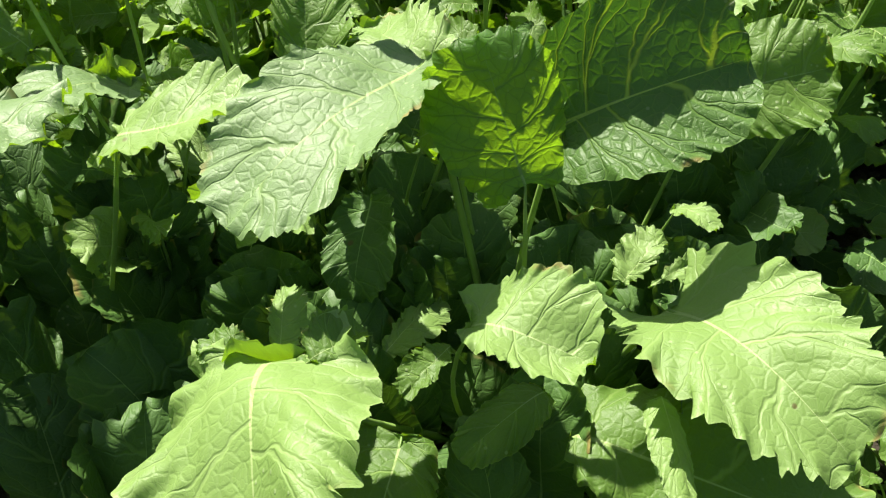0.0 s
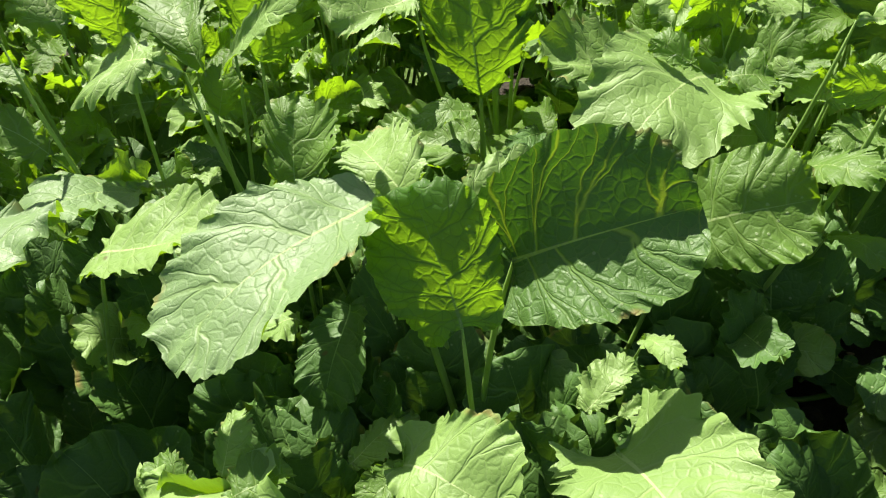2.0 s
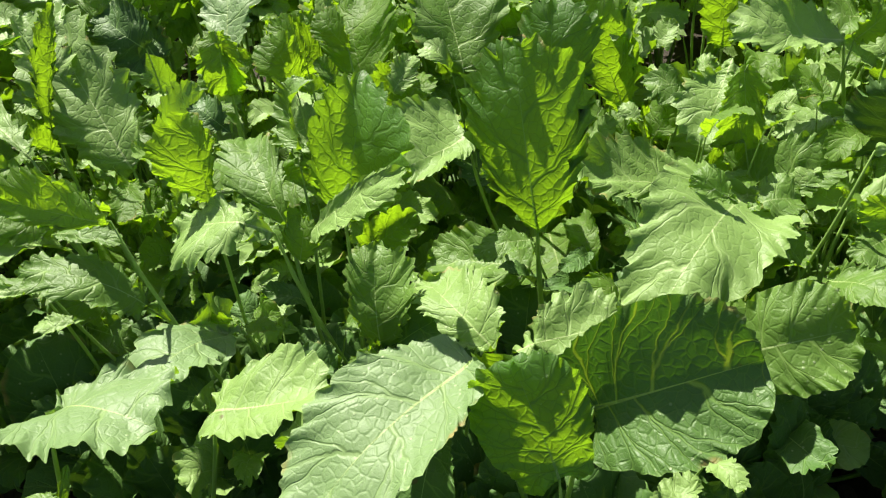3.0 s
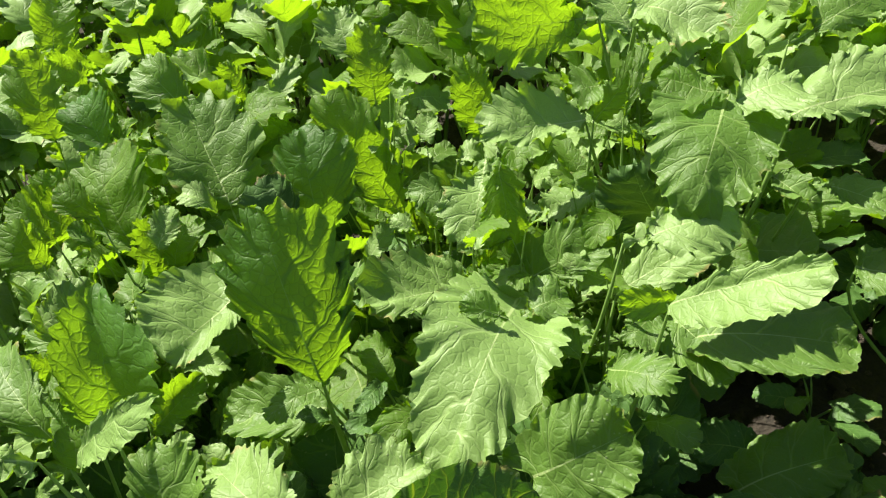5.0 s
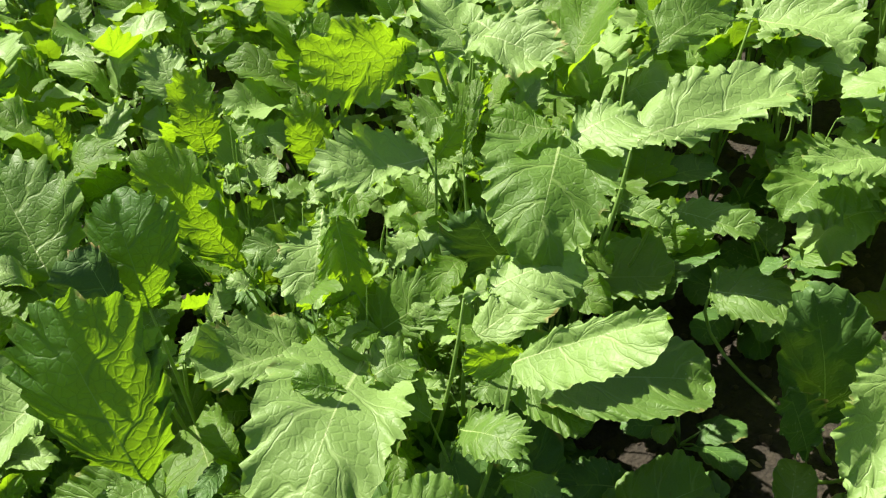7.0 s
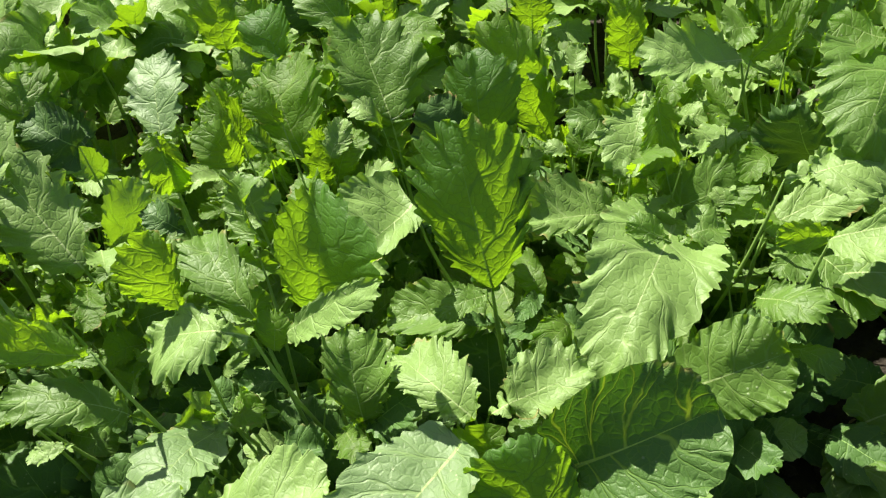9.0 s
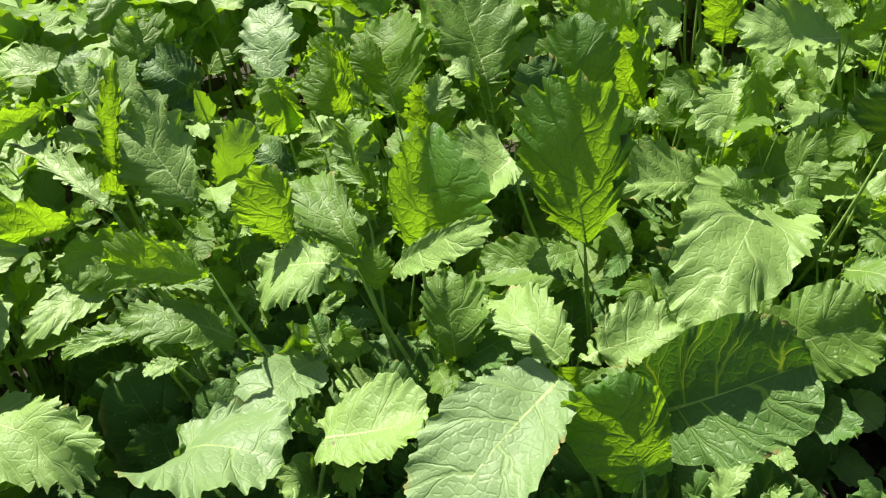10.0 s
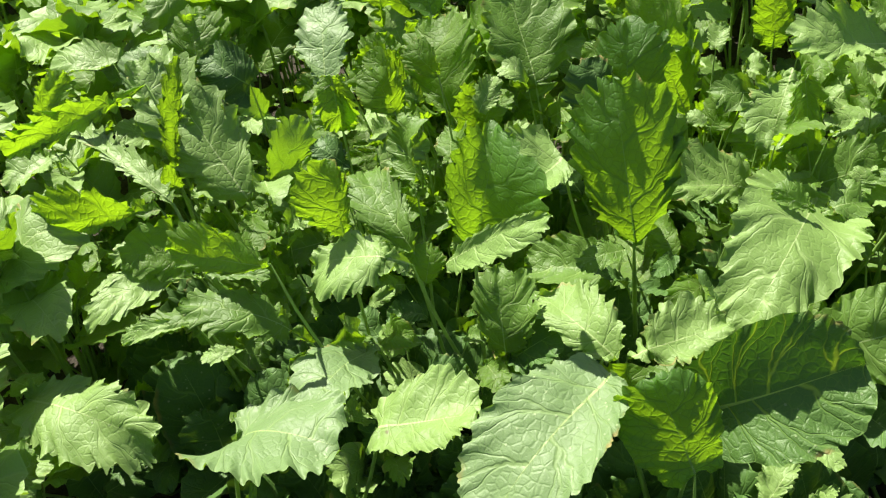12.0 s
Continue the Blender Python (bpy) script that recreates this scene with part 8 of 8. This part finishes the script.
leaf(p, "s", (-0.186, 0.597, 0.074), (-0.196, 0.653, 0.171), (-0.071, -0.865, 0.496), 0.047, 0.046, DARK, 0.05, 0.16, 1.4, rows=64, cols=11)
p = PLANTS[102]
leaf(p, "r", (-0.139, 0.394, 0.037), (-0.150, 0.437, 0.116), (0.504, -0.730, 0.462), 0.037, 0.040, DARK, 0.03, 0.10, 1.5, rows=64, cols=11)
p = PLANTS[103]
leaf(p, "s", (0.574, 0.934, 0.156), (0.639, 0.954, 0.145), (0.177, -0.045, 0.983), 0.028, 0.032, DARK, 0.11, 0.30, 1.1, rows=64, cols=11)
p = PLANTS[105]
leaf(p, "c", (0.007, 1.030, 0.099), (0.032, 1.056, 0.172), (-0.663, -0.598, 0.450), 0.029, 0.030, YELLOW, 0.10, 0.13, 0.9, rows=64, cols=11)
leaf(p, "s", (-0.015, 0.917, 0.047), (-0.014, 0.868, 0.086), (-0.179, 0.603, 0.777), 0.024, 0.028, DARK, 0.03, 0.07, 1.1, rows=64, cols=11)
leaf(p, "s", (-0.007, 1.091, 0.086), (0.007, 1.118, 0.151), (-0.013, -0.924, 0.382), 0.024, 0.024, YELLOW, 0.13, 0.12, 1.0, rows=64, cols=11)
leaf(p, "s", (-0.183, 0.917, 0.094), (-0.240, 0.902, 0.082), (-0.131, -0.226, 0.965), 0.016, 0.018, YELLOW, 0.07, 0.10, 1.1, rows=64, cols=11)
leaf(p, "r", (-0.028, 0.977, 0.081), (0.059, 0.960, 0.094), (-0.180, -0.153, 0.972), 0.029, 0.027, PALE, 0.08, 0.20, 0.9, rows=64, cols=11)
p = PLANTS[106]
leaf(p, "c", (-0.183, 0.307, 0.046), (-0.199, 0.322, 0.152), (0.910, -0.366, 0.194), 0.044, 0.045, DARK, 0.04, 0.19, 1.1, rows=64, cols=11)
leaf(p, "s", (-0.171, 0.294, 0.039), (-0.172, 0.334, 0.156), (0.208, -0.924, 0.321), 0.042, 0.040, DARK, 0.12, 0.10, 1.3, rows=64, cols=11)
leaf(p, "s", (-0.162, 0.351, 0.038), (-0.202, 0.410, 0.151), (0.285, -0.806, 0.518), 0.050, 0.056, DARK, 0.03, 0.26, 1.0, rows=64, cols=11)
leaf(p, "r", (-0.185, 0.352, 0.039), (-0.193, 0.375, 0.123), (0.012, -0.965, 0.261), 0.032, 0.032, DARK, 0.04, 0.09, 1.1, rows=64, cols=11)
p = PLANTS[107]
leaf(p, "s", (-0.249, 0.378, 0.042), (-0.294, 0.414, 0.158), (0.893, -0.201, 0.403), 0.040, 0.037, DARK, 0.07, 0.09, 1.5, rows=64, cols=11)
leaf(p, "c", (-0.247, 0.336, 0.036), (-0.270, 0.386, 0.125), (0.565, -0.645, 0.515), 0.031, 0.028, DARK, 0.11, 0.21, 1.0, rows=64, cols=11)
p = PLANTS[108]
leaf(p, "r", (-0.180, 0.300, 0.046), (-0.199, 0.327, 0.133), (0.360, -0.868, 0.342), 0.028, 0.029, DARK, 0.09, 0.19, 0.9, rows=64, cols=11)
p = PLANTS[109]
leaf(p, "r", (0.248, 0.533, 0.088), (0.231, 0.565, 0.156), (0.196, -0.870, 0.453), 0.026, 0.025, DARK, 0.05, 0.08, 1.0, rows=64, cols=11)
leaf(p, "c", (0.256, 0.533, 0.071), (0.233, 0.561, 0.168), (0.418, -0.840, 0.346), 0.030, 0.026, DARK, 0.10, 0.12, 1.3, rows=64, cols=11)
leaf(p, "s", (0.273, 0.416, 0.048), (0.264, 0.463, 0.128), (-0.261, -0.843, 0.471), 0.033, 0.030, DARK, 0.03, 0.24, 1.3, rows=64, cols=11)
p = PLANTS[110]
leaf(p, "s", (0.278, 0.405, 0.050), (0.240, 0.426, 0.146), (0.654, -0.644, 0.398), 0.032, 0.036, DARK, 0.14, 0.14, 1.0, rows=64, cols=11)
p = PLANTS[111]
leaf(p, "r", (0.282, 0.411, 0.054), (0.260, 0.445, 0.152), (0.106, -0.930, 0.351), 0.042, 0.038, DARK, 0.08, 0.30, 1.1, rows=64, cols=11)


# ---------- low leaves under the canopy ----------
def low_leaves(owner, count, reach, low, high, seed):
    rng = random.Random(seed)
    x, y = owner.location.x, owner.location.y
    turn = rng.uniform(0, 6.28)
    for k in range(count):
        a = turn + 2.4 * k + rng.uniform(-0.4, 0.4)
        d = rng.uniform(0.35, 1.0) * reach
        p0 = Vector((x + d * math.cos(a), y + d * math.sin(a), rng.uniform(low, high)))
        ln = rng.uniform(0.055, 0.105)
        a2 = a + rng.uniform(-0.5, 0.5)
        p1 = p0 + ln * Vector((math.cos(a2), math.sin(a2), rng.uniform(-0.35, 0.25)))
        n = Vector((rng.uniform(-0.3, 0.3), rng.uniform(-0.45, 0.2), 1))
        w = ln * rng.uniform(0.26, 0.40)
        # DARK in front paints canopy shade into the blades; MID mixes in further back
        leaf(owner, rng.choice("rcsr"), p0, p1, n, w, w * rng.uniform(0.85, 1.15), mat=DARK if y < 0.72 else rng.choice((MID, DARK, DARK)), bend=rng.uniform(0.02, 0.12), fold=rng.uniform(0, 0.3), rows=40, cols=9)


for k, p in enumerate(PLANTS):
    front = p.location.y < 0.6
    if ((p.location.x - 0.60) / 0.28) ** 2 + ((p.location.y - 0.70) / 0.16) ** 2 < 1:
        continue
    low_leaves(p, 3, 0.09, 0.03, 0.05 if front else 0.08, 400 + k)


# ---------- young side leaves on the stems of the nearer plants ----------
def side_leaves(owner, count, low, high, seed):
    rng = random.Random(seed)
    x, y = owner.location.x, owner.location.y
    turn = rng.uniform(0, 6.28)
    for k in range(count):
        a = turn + 2.4 * k + rng.uniform(-0.5, 0.5)
        out = rng.uniform(0.015, 0.07)
        p0 = Vector((x + out * math.cos(a), y + out * math.sin(a), rng.uniform(low, high)))
        ln = rng.uniform(0.030, 0.070)
        lift = rng.uniform(-0.3, 0.9)
        p1 = p0 + ln * Vector((math.cos(a) * math.cos(lift), math.sin(a) * math.cos(lift), math.sin(lift)))
        n = Vector((rng.uniform(-0.5, 0.5), rng.uniform(-0.9, 0.1), 0.8))
        w = ln * rng.uniform(0.22, 0.38)
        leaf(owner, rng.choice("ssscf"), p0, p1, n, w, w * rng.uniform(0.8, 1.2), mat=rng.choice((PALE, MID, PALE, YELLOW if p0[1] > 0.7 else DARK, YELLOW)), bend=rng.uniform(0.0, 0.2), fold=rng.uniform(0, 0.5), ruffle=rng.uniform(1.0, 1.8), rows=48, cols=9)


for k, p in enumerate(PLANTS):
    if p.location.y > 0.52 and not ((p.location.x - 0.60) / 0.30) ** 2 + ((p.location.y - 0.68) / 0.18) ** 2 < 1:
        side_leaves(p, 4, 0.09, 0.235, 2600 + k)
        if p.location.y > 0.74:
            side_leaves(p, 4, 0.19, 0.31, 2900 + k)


# ---------- the rest of the bed: grown plants round the ones above ----------
def grown_plant(seed, height):
    rng = random.Random(seed)
    p = plant(0, 0, 0)
    count = rng.randint(10, 12)
    for k in range(count):
        t = k / (count - 1)
        a = 2.4 * k + rng.uniform(-0.3, 0.3)
        out = (0.030 + 0.085 * t) * rng.uniform(0.8, 1.2)
        top = height * (1.0 - 0.62 * t ** 1.3) * rng.uniform(0.85, 1.1)
        ln = rng.uniform(0.085, 0.145) * (1 - 0.2 * t)
        lift = rng.uniform(0.55, 1.25) * (1 - t) + rng.uniform(-0.35, 0.15) * t
        d = Vector((math.cos(a) * math.cos(lift), math.sin(a) * math.cos(lift), math.sin(lift)))
        p1 = Vector((math.cos(a) * out, math.sin(a) * out, 0)) + Vector((0, 0, max(top, 0.07))) + d * ln * 0.35
        p0 = p1 - d * ln
        side = Vector((-math.sin(a), math.cos(a), 0))
        n = side.cross(d) * -1
        n = n if n.z > 0 else -n
        n = n + side * rng.uniform(-0.5, 0.5)
        w = ln * rng.uniform(0.24, 0.36)
        leaf(p, rng.choice("sssc"), p0, p1, n, w, w * rng.uniform(0.85, 1.15), mat=rng.choice((MID, PALE, YELLOW, PALE, YELLOW, PALE)), bend=rng.uniform(0.02, 0.16), fold=rng.uniform(0.05, 0.4), ruffle=rng.uniform(0.8, 1.7), curl=-rng.uniform(0, 0.25), rows=64, cols=11)
    return p


def seedling(seed):
    rng = random.Random(seed)
    p = plant(0, 0, 0, "small low weed seedling with rounded leaves on soil", "seedling")
    p.name = "weed_seedling"
    p["group"] = "seedlings under the crop"
    for k in range(6):
        a = 1.9 * k + rng.uniform(-0.3, 0.3)
        d = Vector((math.cos(a), math.sin(a), rng.uniform(-0.1, 0.5))).normalized()
        ln = rng.uniform(0.022, 0.05)
        p0 = d * 0.018 + Vector((0, 0, rng.uniform(0.02, 0.075)))
        w = ln * rng.uniform(0.32, 0.45)
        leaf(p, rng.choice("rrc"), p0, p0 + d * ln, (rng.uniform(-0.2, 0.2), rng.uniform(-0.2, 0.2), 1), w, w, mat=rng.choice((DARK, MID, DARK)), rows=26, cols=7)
    return p


def in_bed(x, y):
    """The part of the bed that the plants above fill already."""
    return -0.50 < x < 0.72 and 0.16 < y < 1.02 + 0.06 * math.sin(7 * x)


def in_bare_patch(x, y):
    return ((x - 0.60) / 0.24) ** 2 + ((y - 0.70) / 0.13) ** 2 < 1


protos = [grown_plant(900 + k, 0.34 + 0.02 * (k % 3)) for k in range(7)]
rng = random.Random(77)
spots = []
y = 0.0
while y < 2.35:
    x = -1.75
    while x < 2.0:
        px, py = x + rng.uniform(-0.05, 0.05), y + rng.uniform(-0.05, 0.05)
        x += 0.165
        wide = 0.52 + 0.62 * max(py, 0)
        if in_bed(px, py) or in_bare_patch(px, py) or abs(px - 0.08) > wide:
            continue
        if -0.45 < py <= 0.16 and abs(px) < 0.5:
            continue
        spots.append((px, py))
    y += 0.15
for k, (px, py) in enumerate(spots):
    m = pose(px, py, ground_height(px, py) - 0.004, 0, 0, rng.uniform(0, 360)) @ Matrix.Scale(rng.uniform(0.82, 1.12), 4)
    if k < len(protos):
        protos[k].matrix_basis = m
    else:
        copy_thing(protos[k % len(protos)], m)

sprouts = [seedling(1300 + k) for k in range(4)]
for k in range(90):
    px, py = rng.uniform(-0.6, 0.8), rng.uniform(0.2, 1.15)
    if (in_bare_patch(px, py) and k % 3) or (px < 0.05 and py < 0.55):
        continue
    m = pose(px, py, ground_height(px, py), 0, 0, rng.uniform(0, 360)) @ Matrix.Scale(rng.uniform(0.7, 1.5), 4)
    if k < 4 and sprouts[k].location.length == 0:
        sprouts[k].matrix_basis = m
    else:
        copy_thing(sprouts[k % 4], m)


# ---------- the field further off ----------
def far_field():
    rng = np.random.default_rng(5)
    patterns = []
    for k in range(8):
        ln = 0.10 + 0.04 * rng.random()
        me, _ = blade_mesh(ln, ln * 0.33, ln * 0.33, "s", 0.08, 0.25, 1.2, -0.1, 2000 + k, 11, 3, PALE)
        co = np.empty(len(me.vertices) * 3)
        me.vertices.foreach_get("co", co)
        uv = np.empty(len(me.loops) * 2)
        me.uv_layers["blade"].data.foreach_get("uv", uv)
        quads = np.array([tuple(q.vertices) for q in me.polygons])
        patterns.append((co.reshape(-1, 3), quads, uv.reshape(-1, 2)))
        bpy.data.meshes.remove(me)
    V, F, U, n = [], [], [], 0
    for k in range(24000):
        x, y = rng.uniform(-4.2, 4.4), rng.uniform(-3.0, 5.4)
        edge = 0.52 + 0.62 * max(y, 0)
        if -0.15 < y < 2.30 and abs(x - 0.08) < edge + 0.04:
            continue
        if abs(x) < 0.45 and -0.5 < y < 0.16:
            continue
        turn = math.atan2(y - 1.2, x - 0.1)
        if math.hypot(x - 0.1, y - 1.2) > 3.15 + 0.22 * math.sin(3 * turn + 1) + 0.12 * math.sin(7 * turn) + 0.10 * rng.normal():
            continue
        co, q, uv = patterns[k % 8]
        m = pose(x, y, rng.uniform(0.10, 0.36), rng.uniform(-10, 75), rng.uniform(-25, 25), rng.uniform(0, 360)).to_3x3()
        V.append(co @ np.array(m).T + (x, y, rng.uniform(0.08, 0.32)))
        F.append(q + n)
        U.append(uv)
        n += len(co)
    me = bpy.data.meshes.new("crop_field")
    me.from_pydata(np.concatenate(V).tolist(), [], np.concatenate(F).tolist())
    me.uv_layers.new(name="blade").data.foreach_set("uv", np.concatenate(U).ravel())
    me.polygons.foreach_set("use_smooth", np.ones(len(me.polygons), bool))
    me.materials.append(PALE)
    tagged(new("crop_field", me), "dense green leaves of the crop further off", "crop", kind="stuff")


far_field()


# ---------- crumbs of soil and dry bits on the ground ----------
def crumbs(name, count, lo, hi, mat, label, flat, seed):
    rng = np.random.default_rng(seed)
    ico = [(0, 0, 1), (0.89, 0, 0.45), (0.28, 0.85, 0.45), (-0.72, 0.53, 0.45), (-0.72, -0.53, 0.45), (0.28, -0.85, 0.45),
           (0.72, 0.53, -0.45), (-0.28, 0.85, -0.45), (-0.89, 0, -0.45), (-0.28, -0.85, -0.45), (0.72, -0.53, -0.45), (0, 0, -1)]
    tri = [(0, 1, 2), (0, 2, 3), (0, 3, 4), (0, 4, 5), (0, 5, 1), (1, 6, 2), (2, 7, 3), (3, 8, 4), (4, 9, 5), (5, 10, 1),
           (6, 7, 2), (7, 8, 3), (8, 9, 4), (9, 10, 5), (10, 6, 1), (11, 7, 6), (11, 8, 7), (11, 9, 8), (11, 10, 9), (11, 6, 10)]
    shape, faces = np.array(ico), np.array(tri)
    V, F = [], []
    for k in range(count):
        x, y = rng.uniform(-0.6, 1.0), rng.uniform(0.2, 1.2)
        s = lo + (hi - lo) * rng.random() ** 2.5
        co = shape * s * (0.75 + 0.5 * rng.random((12, 1))) * (1, 1 if flat > 0.4 else 0.35, flat)
        m = np.array(pose(0, 0, 0, rng.uniform(-20, 20), rng.uniform(-20, 20), rng.uniform(0, 360)).to_3x3())
        V.append(co @ m.T + (x, y, ground_height(x, y) + 0.25 * s * flat))
        F.append(faces + 12 * k)
    me = bpy.data.meshes.new(name)
    me.from_pydata(np.concatenate(V).tolist(), [], np.concatenate(F).tolist())
    me.materials.append(mat)
    tagged(new(name, me), label, "soil", kind="stuff")


crumbs("soil_crumbs", 2600, 0.002, 0.013, CRUMB, "crumbs and clods of brown soil on the ground", 0.7, 11)
crumbs("dry_bits", 260, 0.003, 0.012, STRAW, "dry tan leaf bits lying on the soil", 0.12, 12)
